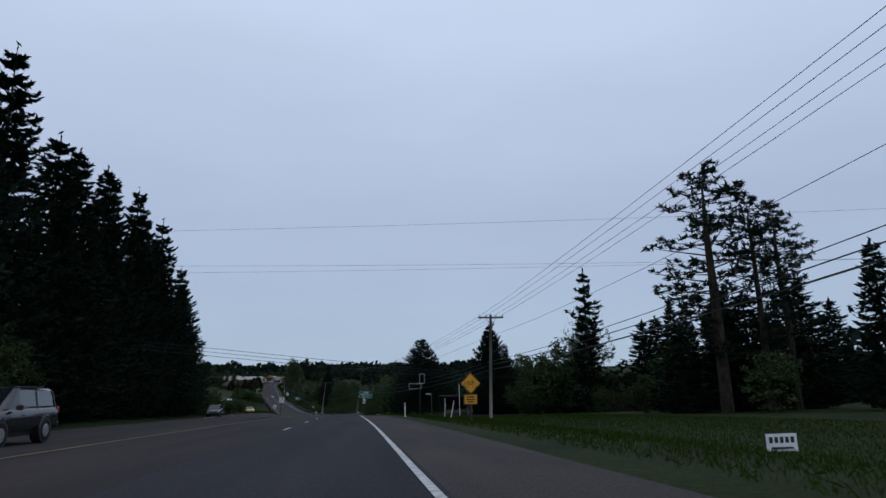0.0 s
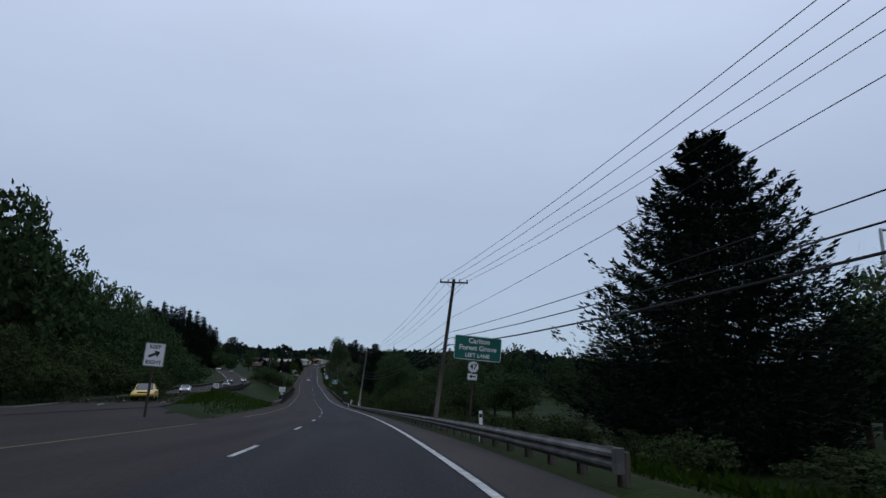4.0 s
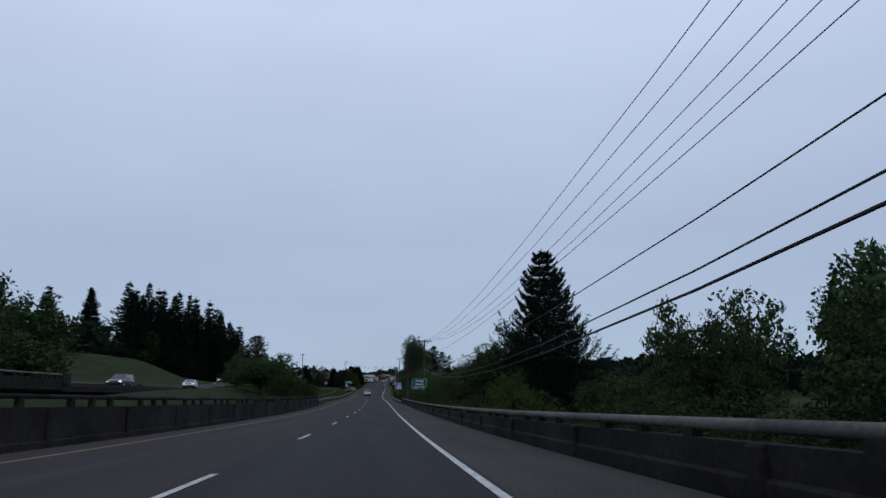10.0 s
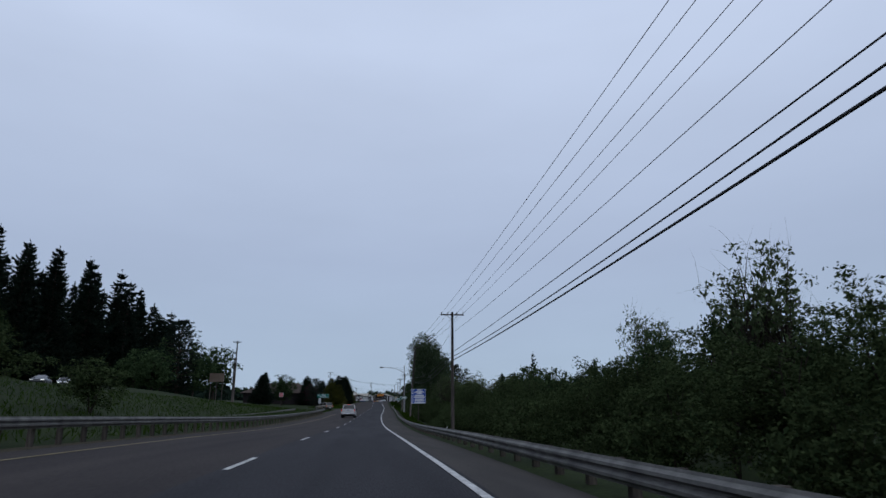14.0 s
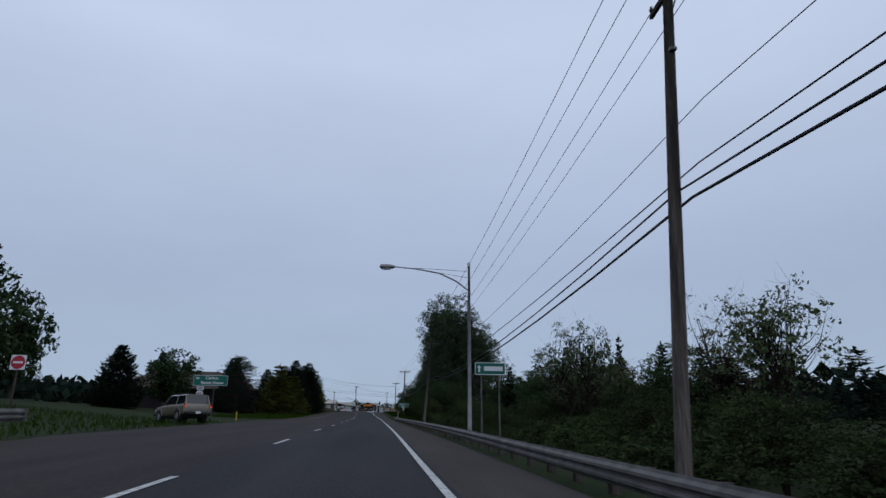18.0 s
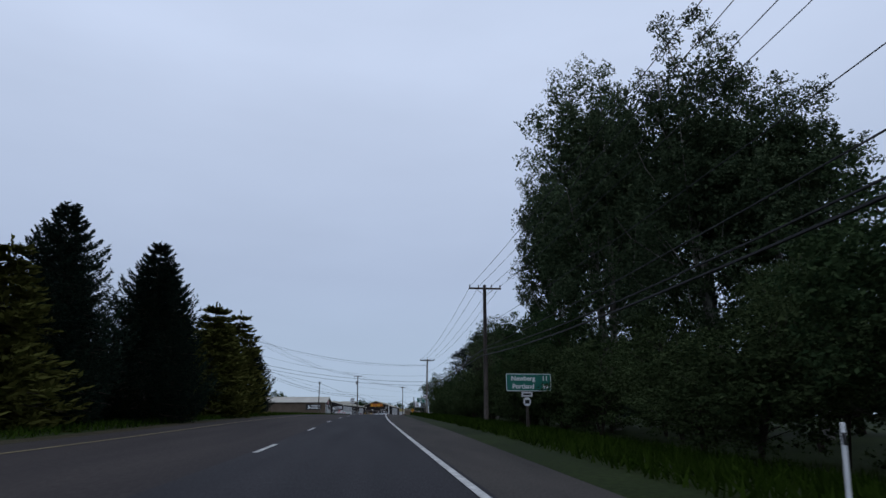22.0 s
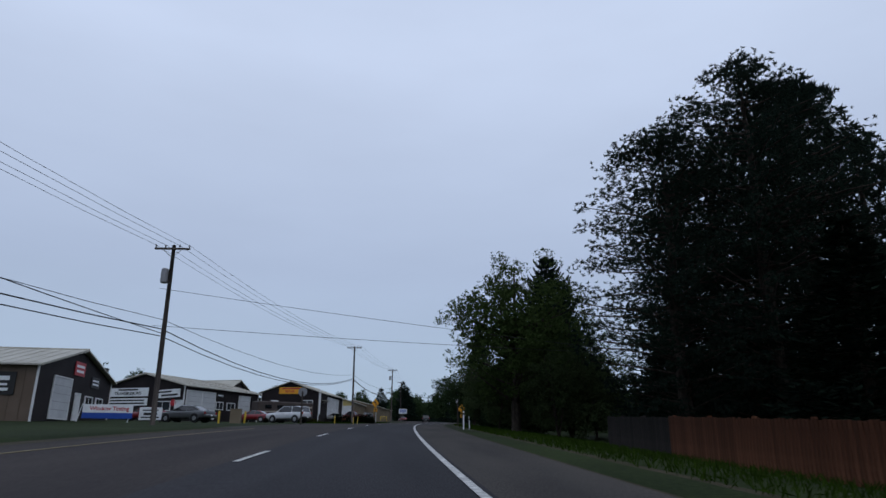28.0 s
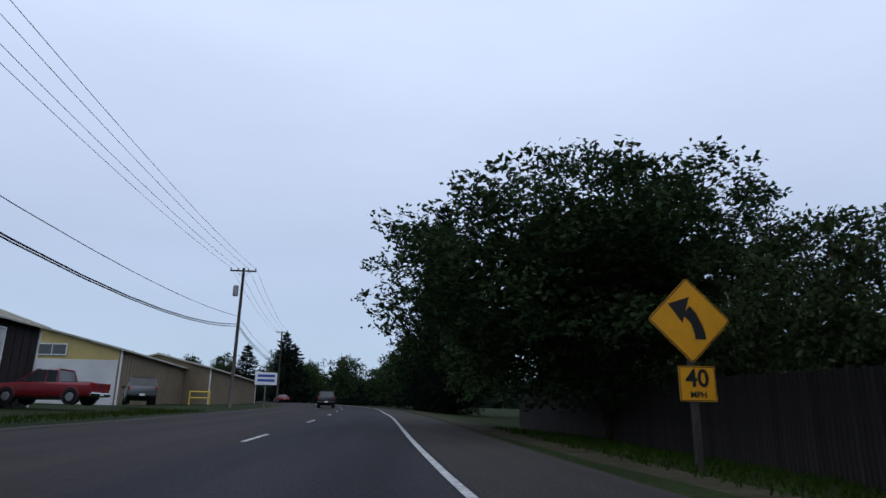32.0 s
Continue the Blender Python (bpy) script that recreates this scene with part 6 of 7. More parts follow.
for x, y, h, mt, lb, ln, w in [(-0.4, -183.8, 1.1, "signwhite", "white marker post in the grass", 0, 0.09), (12.7, -154.2, 4.2, "signwhite", "tall thin white post in the grass", 0, 0.07), (2.1, -188.6, 1.3, "signwhite", "leaning white stake in uncut grass", 0.22, 0.06), (6.5, -170, 1.4, "signwhite", "white stake in the grass", 0.1, 0.05),
                               (4.6, -114.6, 1.0, "signwhite", "white marker post behind the guardrail", 0, 0.12), (5.8, -5.3, 1.1, "signwhite", "pale marker post behind the guardrail", 0, 0.2), (6.0, -8.3, 2.2, "signwhite", "tall thin white rod behind the guardrail", 0.04, 0.03), (3.7, -8.8, 0.9, "signwhite", "white marker post at the road edge", 0, 0.1),
                               (5.3, 10.3, 1.1, "post", "timber marker post at the bridge end", 0, 0.12), (5.0, 15, 1.0, "signwhite", "pale marker post at the bridge end", 0, 0.15), (5.2, 16.5, 1.1, "post", "timber marker post at the bridge end", 0, 0.15), (0.9, 203, 1.0, "signwhite", "white marker post behind the guardrail", 0, 0.1), (-4.6, 356.5, 1.05, "signwhite", "leaning thin white marker post in tall grass", 0.1, 0.05),
                               (-20.9, 312, 0.8, "yellowpost", "yellow marker post in the grass", 0, 0.1), (-4.4, 430, 1.1, "signwhite", "white marker post at the road edge", 0, 0.1), (-2.6, 499, 1.1, "signwhite", "white marker post on the lawn", 0, 0.08), (0.15, 540.6, 1.1, "signwhite", "white marker post at the road edge", 0, 0.09), (1.05, 543.0, 0.8, "signwhite", "thin white stake in the grass", -0.05, 0.05),
                               (-22, 409, 1.0, "yellowpost", "yellow marker post on the bank", 0, 0.12), (-7.4, 583, 0.9, "yellowpost", "yellow marker post on the verge", 0, 0.1), (-4.7, 595, 1.0, "yellowpost", "yellow marker post on the verge", 0.05, 0.1), (-17, 556.2, 1.0, "yellowpost", "yellow bollard on the forecourt edge", 0, 0.16), (-15.3, 558.9, 1.0, "yellowpost", "yellow bollard on the forecourt edge", 0.04, 0.16), (-3.9, 600, 1.0, "yellowpost", "leaning yellow marker post on the verge", 0.12, 0.1), (-4.9, 462, 3.0, "polegrey", "grey wooden stake leaning in the grass", -0.08, 0.12)]:
    marker_post(x, y, h, M[mt], lb, ln, w, M["signblack"] if h < 1.3 and mt == "signwhite" else None)
red_top = marker_post(5.35, 9.6, 1.15, M["post"], "timber marker with a red reflector", 0, 0.1, M["signred"])

st = thing("street_sign", Matrix.Translation((8.8, -154.9, gz(8.8, -154.9))), "green street name blade on a pale thin post", "road sign", "road signs")
part("post", MB().tube([(0, 0, -0.2), (0, 0, 3.1)], [0.03, 0.03], 8), M["galv"], st)
pn = part("panel", MB().box((-0.42, 0, 2.95), (0.8, 0.012, 0.17), 0.004), M["green"], st)
bars(pn, M["signwhite"], [(-0.42, 2.95, 0.6, 0.08)])


# ---- vehicles ----
def wheel(parent, x, y, r, w):
    t = part("wheel", MB().tube([(x - w / 2, y, r), (x - w * 0.42, y, r), (x + w * 0.42, y, r), (x + w / 2, y, r)], [r * 0.86, r, r, r * 0.86], 20), M["tyre"], parent, "black tyre")
    s = 1 if x > 0 else -1
    part("rim", MB().tube([(x + s * w * 0.40, y, r), (x + s * w * 0.53, y, r)], [r * 0.66, r * 0.56], 14), M["rim"], t, "alloy rim")


def loft(rings):
    """Joins rings of equal length into a closed skin."""
    mb = MB()
    n = len(rings[0])
    for ring in rings:
        mb.v += [tuple(p) for p in ring]
    for j in range(len(rings) - 1):
        for i in range(n):
            mb.f.append((j * n + i, j * n + (i + 1) % n, (j + 1) * n + (i + 1) % n, (j + 1) * n + i))
    mb.f += [tuple(reversed(range(n))), tuple(range((len(rings) - 1) * n, len(rings) * n))]
    return mb


def body_ring(y, w, z0, z1, belt):
    """A car body's cross-section at y: sill, bulging side, rounded shoulder."""
    h = z1 - z0
    half = [(w * 0.40, z0), (w * 0.46, z0 + h * 0.04), (w * 0.487, z0 + h * 0.16), (w * 0.498, z0 + h * belt * 0.7), (w * 0.5, z0 + h * belt), (w * 0.495, z0 + h * 0.74), (w * 0.478, z0 + h * 0.9), (w * 0.45, z0 + h * 0.975), (w * 0.40, z1)]
    return [(x, y, z) for x, z in half] + [(-x, y, z) for x, z in reversed(half)]


def cab_ring(y, w0, w1, z0, z1):
    half = [(w0 / 2, z0), (w0 * 0.49, z0 + (z1 - z0) * 0.2), (w1 * 0.52, z1 - 0.07), (w1 * 0.42, z1)]
    return [(x, y, z) for x, z in half] + [(-x, y, z) for x, z in reversed(half)]


def vehicle(kind, x, y, z, turn, paint_name, label, category, tail=False, head=False, lift=0.0):
    """Front at +y. Kinds: pickup, suv, sedan."""
    g = thing(kind, Matrix.Translation((x, y, z)) @ pose(0, 0, 0, 0, 0, turn), label, category, "vehicles on the road")
    P = PAINT[paint_name]
    if kind == "pickup":
        L, W, r, zf, zb = 5.6, 2.0, 0.39, 1.12, 1.18
        rings = [(-2.8, 0.97, 0.5, 1.16), (-2.76, 1.0, 0.42, zb), (-2.0, 1.0, 0.38, zb), (-0.9, 1.0, 0.36, zb), (0.9, 1.0, 0.36, 1.16), (1.2, 1.0, 0.36, 1.14), (2.0, 0.99, 0.38, 1.1), (2.4, 0.98, 0.42, 1.06), (2.75, 0.92, 0.45, 0.98), (2.8, 0.86, 0.5, 0.9)]
        cab = [(-1.0, 1.78, 1.5, 1.1, 1.14), (-0.78, 1.8, 1.48, 1.1, 1.88), (0.35, 1.8, 1.5, 1.1, 1.9), (1.35, 1.76, 1.5, 1.05, 1.12)]
        axles = (-1.75, 1.75)
    elif kind == "suv":
        L, W, r, zf, zb = 4.6, 1.85, 0.36, 1.05, 1.1
        rings = [(-2.3, 0.9, 0.5, 1.05), (-2.25, 1.0, 0.45, 1.1), (-0.5, 1.0, 0.4, 1.1), (0.9, 1.0, 0.4, 1.08), (1.9, 0.97, 0.42, 1.0), (2.25, 0.9, 0.45, 0.9), (2.3, 0.84, 0.5, 0.8)]
        cab = [(-2.25, 1.62, 1.4, 1.0, 1.1), (-2.05, 1.66, 1.38, 1.0, 1.7), (0.2, 1.68, 1.4, 1.0, 1.74), (1.05, 1.62, 1.36, 1.0, 1.08)]
        axles = (-1.4, 1.4)
    else:
        L, W, r, zf, zb = 4.6, 1.78, 0.32, 0.9, 0.95
        rings = [(-2.3, 0.88, 0.45, 0.85), (-2.24, 0.97, 0.38, 0.95), (-1.4, 1.0, 0.34, 0.96), (0.8, 1.0, 0.34, 0.93), (1.9, 0.96, 0.36, 0.82), (2.25, 0.88, 0.38, 0.7), (2.3, 0.8, 0.42, 0.62)]
        cab = [(-1.75, 1.5, 1.2, 0.88, 0.95), (-1.0, 1.56, 1.22, 0.88, 1.38), (0.05, 1.56, 1.24, 0.88, 1.42), (1.1, 1.5, 1.25, 0.86, 0.92)]
        axles = (-1.35, 1.4)
    body = part("body", loft([body_ring(a, W * w, z0, z1, 0.55) for a, w, z0, z1 in rings]), P, g, smooth="auto")
    glass = part("glasshouse", loft([cab_ring(*c) for c in cab]), M["glass"], g, "dark tinted windows")
    y0, y1 = cab[1][0], cab[2][0]
    zt = cab[1][4]
    part("roof", loft([[(sx * u, yy, zz) for sx, u, zz in ((1, cab[1][2] * 0.53, zt - 0.075), (1, cab[1][2] * 0.43, zt + 0.012), (-1, cab[1][2] * 0.43, zt + 0.012), (-1, cab[1][2] * 0.53, zt - 0.075))] for yy in (y0 - 0.03, y1 + 0.03)]), P, g)
    for s in (-1, 1):
        for (a, b) in ((cab[0], cab[1]), (cab[3], cab[2])):
            part("pillar", MB().tube([(s * a[1] * 0.49, a[0], a[4] - 0.02), (s * b[2] * 0.515, b[0], b[4] - 0.05)], [0.045, 0.04], 6), P, g)
        ym = (y0 + y1) / 2
        part("pillar", MB().tube([(s * cab[1][1] * 0.497, ym, cab[1][3] + 0.05), (s * cab[1][2] * 0.525, ym, zt - 0.06)], [0.04, 0.035], 6), P, g)
        part("mirror", MB().box((s * (W / 2 + 0.10), cab[2][0] + 0.45, cab[2][3] + 0.13), (0.2, 0.1, 0.16), 0.03), M["black"] if paint_name != "white" else P, g)
        for a in axles:
            wheel(g, s * (W / 2 - 0.105), a, r, 0.24)
            # black disc on the uncut body imitates the shaded hollow around the wheel
            part("wheel_well", MB().tube([(s * (W / 2 - 0.3), a, r + 0.03), (s * (W / 2 + 0.002), a, r + 0.03)], [r + 0.07, r + 0.07], 20), M["black"], g)
            part("wheel_arch", MB().tube([(s * (W / 2 - 0.005), a + (r + 0.09) * math.cos(q), r + 0.03 + (r + 0.09) * math.sin(q)) for q in np.linspace(-0.15, math.pi + 0.15, 14)], [0.022] * 14, 5), P, g)
        tz = 1.0 if kind != "sedan" else 0.75
        part("tail_light", MB().box((s * (W * 0.455), -L / 2 - 0.005, tz), (0.13, 0.1, 0.34 if kind == "pickup" else 0.2), 0.02), M["redlens"], g, "red tail light")
        if tail:
            part("brake_glow", MB().box((s * (W * 0.455), -L / 2 - 0.058, tz - 0.05), (0.10, 0.012, 0.16 if kind == "pickup" else 0.1), 0.004), M["redlight"], g, "lit part of the tail light")
        part("headlight", MB().box((s * W * 0.37, L / 2 - 0.07, 0.74 if kind != "sedan" else 0.6), (0.34, 0.14, 0.16), 0.03), M["headlight" if head else "clearlens"], g)
    for s, nm in ((-1, "rear_bumper"), (1, "front_bumper")):
        part(nm, MB().box((0, s * (L / 2 + 0.05), 0.53), (W * 0.97, 0.2, 0.22), 0.06), M["chrome"] if kind == "pickup" and s < 0 else (M["black"] if kind != "sedan" else P), g)
    part("number_plate", MB().box((0, -L / 2 - 0.158, 0.56), (0.32, 0.015, 0.14), 0.004), M["signwhite"], g)
    part("underside", MB().box((0, 0, 0.36), (W * 0.8, L * 0.86, 0.2), 0.03), M["black"], g)
    if kind == "pickup":
        part("tailgate", MB().box((0, -L / 2 - 0.02, 0.93), (W * 0.8, 0.05, 0.46), 0.015), P, g)
        part("tailgate_handle", MB().box((0, -L / 2 - 0.055, 1.04), (0.26, 0.02, 0.1), 0.02), M["black"], g)
        part("bed", MB().box((0, -1.85, 1.19), (W * 0.82, 1.6, 0.02), 0.0), M["black"], g)
        part("brake_lamp", MB().box((0, cab[1][0] - 0.06, 1.86), (0.3, 0.05, 0.05), 0.01), M["redlight" if tail else "redlens"], g)
    else:
        part("rear_window_rim", MB().box((0, cab[0][0] + 0.02, zf + 0.02), (W * 0.7, 0.05, 0.04), 0.01), M["black"], g)
        for s in (-1, 1):
            part("door_handle", MB().box((s * (W / 2 + 0.002), 0.1, zf - 0.16), (0.03, 0.18, 0.035), 0.01), M["black"], g)
        if kind == "suv":
            for s in (-1, 1):
                part("roof_rail", MB().tube([(s * 0.55, y0 + 0.2, zt + 0.06), (s * 0.55, y1 - 0.1, zt + 0.06)], [0.02, 0.02], 6), M["black"], g)
    part("grille", MB().box((0, L / 2 - 0.02, 0.68), (W * 0.45, 0.06, 0.16), 0.02), M["black"], g)
    return g


def on_road(kind, y, o, paint_name, label, category="car", turn=0.0, **kw):
    vehicle(kind, RX(y) + o, y, RZ(y) + 0.01, heading(y) + turn, paint_name, label, category, **kw)


def on_other(kind, y, o, paint_name, label, category="car", **kw):
    turn = math.degrees(math.atan2(OX(y - 1) - OX(y + 1), 2.0))
    vehicle(kind, OX(y) + o, y, OZ(y) + 0.015, turn + 180, paint_name, label, category, **kw)


on_road("pickup", 238.2, -3.8, "silver", "silver pickup truck with lit tail lights in the passing lane", "pickup truck", tail=True)
vehicle("suv", -20.4, 293, RZ(293) + 0.1, 40, "tan", "tan sport utility vehicle turning into the side road", "car", tail=True)
on_road("sedan", 715, -4.5, "red", "red car far ahead on the road")
on_road("suv", 668, -4.4, "black", "dark car far ahead in the bend")
on_road("suv", -213, -11.2, "black", "black sport utility vehicle coming the other way", turn=180, head=False)
on_other("suv", -132, -4.0, "black", "dark sport utility vehicle coming the other way")
on_other("sedan", -76, 1.5, "yellow", "yellow taxi car coming the other way", "taxi")
on_other("sedan", -8, 1.6, "white", "pale car coming the other way", head=True)
on_other("sedan", 62, 1.7, "grey", "grey car coming the other way", head=True)
on_other("suv", 112, -1.8, "grey", "grey car on the other carriageway", head=True)
on_other("sedan", 132, 1.7, "white", "white car on the other carriageway", head=True)
on_other("sedan", 232, 1.6, "grey", "grey car on the other carriageway", head=True)
on_other("suv", 262, -1.8, "white", "white car on the other carriageway", head=True)
vehicle("suv", -12.5, 573.6, RZ(573.6) + 0.03, 60, "white", "white sport utility vehicle parked on the forecourt", "car")
vehicle("sedan", -17.4, 585, RZ(585) + 0.05, 72, "red", "dark red car parked before the workshop", "car")
vehicle("sedan", -20.2, 559.6, RZ(559.6) + 0.03, 66, "grey", "grey car parked before the workshop", "car")
vehicle("sedan", -26.2, 570.5, RZ(570.5) + 0.03, 60, "red", "red car parked between the workshops", "car")
vehicle("sedan", -16.6, 602.5, RZ(602.5) + 0.03, 118, "silver", "silver car parked behind the motorhome", "car")
vehicle("pickup", -3.5, 637, RZ(637) + 0.3, 70, "red", "red pickup truck parked before the yellow hall", "pickup truck")
vehicle("sedan", -7.2, 630, RZ(630) + 0.3, 75, "silver", "silver car parked before the workshop", "car")
vehicle("suv", 0.2, 645, RZ(645) + 0.3, 10, "grey", "grey van parked by the yellow hall", "car")

# ---- buildings ----
B = {
    "brown": surf("brown_ribbed_sheet", (0.10, 0.075, 0.055), (0.145, 0.11, 0.085), 0.5, 0.6, 0.1, 20, grain=0.08),
    "dark": surf("dark_ribbed_sheet", (0.016, 0.013, 0.014), (0.027, 0.022, 0.023), 0.5, 0.6, 0.1, 20, grain=0.1),
    "tanwall": surf("tan_ribbed_sheet", (0.16, 0.125, 0.085), (0.21, 0.17, 0.12), 0.5, 0.6, 0.1, 20, grain=0.08),
    "cream": surf("cream_ribbed_sheet", (0.42, 0.33, 0.13), (0.50, 0.41, 0.18), 0.5, 0.6, 0.1, 20, grain=0.06),
    "whitewall": surf("white_ribbed_sheet", (0.50, 0.50, 0.50), (0.62, 0.62, 0.62), 0.5, 0.6, 0.1, 20, grain=0.06),
    "roof": surf("pale_metal_roof", (0.34, 0.32, 0.27), (0.46, 0.44, 0.38), 0.3, 0.5, 0.1, 12, grain=0.08, metal=0.2),
    "shingle": surf("brown_shingles", (0.05, 0.04, 0.035), (0.09, 0.07, 0.06), 0.8, 0.9, 0.5, 14, grain=0.3),
    "door": surf("pale_roller_door", (0.42, 0.43, 0.44), (0.54, 0.55, 0.56), 0.6, 0.6, 0.1, 20, grain=0.06),
    "trim": plain("white_trim", (0.62, 0.62, 0.62), 0.6),
    "pane": plain("window_glass", (0.03, 0.035, 0.04), 0.06, 0.0, 0.0, 0.5),
    "fence": surf("red_cedar_boards", (0.050, 0.019, 0.010), (0.095, 0.040, 0.021), 1.5, 0.85, 0.4, 14, stretch=(3, 3, 0.3), grain=0.3, spread=0.22),
    "oldfence": surf("weathered_fence_boards", (0.014, 0.012, 0.011), (0.028, 0.024, 0.021), 1.5, 0.9, 0.4, 14, stretch=(3, 3, 0.3), grain=0.3, spread=0.2),
    "swoosh": plain("cream_paint", (0.36, 0.31, 0.26), 0.4),
    "motorhome": surf("brown_fibreglass", (0.055, 0.044, 0.040), (0.085, 0.070, 0.064), 0.6, 0.4, 0.0, 10, grain=0.05),
}


def hall(name, cx, cy, z, length, width, eave, ridge, wall, gable, label, axis="x", turn=0.0, roof="roof", base=-0.8, far=False):
    """A long gabled hall. Its ridge runs along local x for axis x, along local y for axis y. Openings are added after, as parts."""
    g = thing(name, Matrix.Translation((cx, cy, z)) @ pose(0, 0, 0, 0, 0, turn), label, "building", "roadside halls")
    hl, hw, t = length / 2, width / 2, 0.2
    sw = (lambda p: p) if axis == "x" else (lambda p: (-p[1], p[0], p[2]))
    def put(nm, mb, mat, lb=""):
        mb.v = [sw(p) for p in mb.v]
        return part(nm, mb, mat, g, lb)
    for s in (-1, 1):
        mb = MB().box((0, s * (hw - t / 2), (eave + base) / 2), (2 * hl, t, eave - base))
        sw_ob = put("side_wall", mb, wall)
        n = 0 if far else int(length / 0.8)
        rib = MB().box((0, 0, (eave + base) / 2), (0.05, 0.05, eave - base)).mesh("rib", wall) if n else None
        for i in range(1, n):
            part("rib", rib, None, sw_ob).location = sw((-hl + length * i / n, s * (hw + 0.005), 0))
        o = [(-hw + t, base), (hw - t, base), (hw - t, eave), (0, ridge - 0.05), (-hw + t, eave)]
        mb = MB().prism(o, 0, s * hl - (t if s > 0 else 0), s * hl + (0 if s > 0 else t))
        put("gable_wall", mb, gable)
        r = [(s * (hw + 0.45), eave - 0.14), (0, ridge + 0.02), (0, ridge + 0.14), (s * (hw + 0.45), eave - 0.02)]
        rf = put("roof_slope", MB().prism(r, 0, -hl - 0.4, hl + 0.4), B[roof])
        k = 0 if far else int(length / 0.9)
        seam = MB().tube([sw((0, s * (hw + 0.45), eave)), sw((0, 0, ridge + 0.16))], [0.025, 0.025], 4).mesh("seam", B[roof]) if k else None
        for i in range(k + 1 if k else 0):
            part("seam", seam, None, rf).location = sw((-hl - 0.35 + (2 * hl + 0.7) * i / k, 0, 0))
        for e in (-1, 1):
            put("corner_trim", MB().box((e * (hl + 0.01), s * (hw + 0.01), (eave + base) / 2), (0.14, 0.14, eave - base), 0.02), B["trim"])
    put("ridge_cap", MB().tube([(-hl - 0.4, 0, ridge + 0.15), (hl + 0.4, 0, ridge + 0.15)], [0.1, 0.1], 6), B[roof])
    return g


def opening(g, x, y, z, w, h, face, mat, name, label="", rows=0, mull=0):
    """A door or window set on a wall: recess, frame of four bars, leaf. face: +x, -y."""
    rot = pose(0, 0, 0, 0, 0, {"-y": 0, "+x": 90}[face])
    d = new(name)
    d.parent = g
    d.matrix_basis = Matrix.Translation((x, y, z)) @ rot
    if label:
        d["label"] = label
    part("leaf", MB().box((0, -0.03, 0), (w, 0.05, h), 0.01), mat, d)
    for s in (-1, 1):
        part("jamb", MB().box((s * (w / 2 + 0.05), -0.05, 0), (0.1, 0.12, h + 0.2), 0.01), B["trim"], d)
        part("rail", MB().box((0, -0.05, s * (h / 2 + 0.05)), (w, 0.12, 0.1), 0.01), B["trim"], d)
    for i in range(rows):
        part("panel_joint", MB().box((0, -0.058, -h / 2 + h * (i + 1) / (rows + 1)), (w, 0.012, 0.03)), M["signback"], d)
    for i in range(mull):
        part("mullion", MB().box((-w / 2 + w * (i + 1) / (mull + 1), -0.06, 0), (0.06, 0.03, h), 0.005), B["trim"], d)
    return d


def board(g, x, y, z, w, h, face, mat, rows, rowmat, label, name="sign_board"):
    rot = pose(0, 0, 0, 0, 0, {"-y": 0, "+x": 90}[face])
    d = part(name, MB().box((0, -0.06, 0), (w, 0.06, h), 0.01), mat, g, label)
    d.matrix_basis = Matrix.Translation((x, y, z)) @ rot
    bars(d, rowmat, rows, y=-0.094)
    return d


# first workshop: long brown side to the road's south, dark gable to the road
z1 = RZ(556) + 0.25
hall_a = hall("workshop_hall", -40.6, 558, z1, 24, 16, 3.6, 5.5, B["brown"], B["dark"], "brown metal workshop hall with a dark gable and pale roof")
opening(hall_a, 12.0, -3.4, 1.5, 3.4, 3.0, "+x", B["door"], "roller_door", "pale roller door", rows=4)
opening(hall_a, 12.0, 0.0, 1.0, 0.95, 2.0, "+x", B["trim"], "entrance_door", "white door")
opening(hall_a, 12.0, 2.6, 1.4, 1.6, 1.0, "+x", B["pane"], "window", "small white-framed window", mull=1)
opening(hall_a, 12.0, 5.2, 1.4, 1.6, 1.0, "+x", B["pane"], "window", "small white-framed window", mull=1)
board(hall_a, 12.0, -0.4, 4.0, 2.2, 1.1, "+x", M["signred"], [(0, 0.2, 1.7, 0.2), (0, -0.2, 1.6, 0.2)], M["signwhite"], "red sign board with white bars")
board(hall_a, 12.0, 3.6, 3.2, 2.0, 0.9, "+x", M["signblack"], [(0, 0.15, 1.5, 0.14), (0, -0.15, 1.5, 0.14)], M["signwhite"], "dark sign board with white bars")
board(hall_a, 8.4, -8.0, 2.2, 4.6, 1.6, "-y", M["signblack"], [(0.6, 0.35, 2.6, 0.3), (0.6, -0.08, 2.4, 0.16), (0.6, -0.42, 2.6, 0.2)], M["signwhite"], "black sign board with a pale emblem and white bars")
part("emblem", MB().prism([(6.5, 1.75), (6.9, 2.1), (6.75, 2.55), (6.95, 2.8), (7.1, 2.45), (7.6, 2.1), (8.0, 1.85), (7.5, 1.9), (7.2, 1.7)], 1, -8.11, -8.095), M["signwhite"], hall_a, "pale emblem shape")
ru = thing("roof_unit", Matrix.Translation((-29.2, 564.6, z1 + 3.85)), "grey ventilation unit on the workshop roof", "roof unit", "")
part("casing", MB().box((0, 0, 0.4), (1.0, 1.0, 1.0), 0.03), M["galv"], ru)
part("lid", MB().box((0, 0, 0.93), (1.1, 1.1, 0.06), 0.02), M["galv"], ru)
for k in range(4):
    part("louvre", MB().box((0, -0.51, 0.15 + 0.17 * k), (0.8, 0.03, 0.05)), M["signback"], ru)
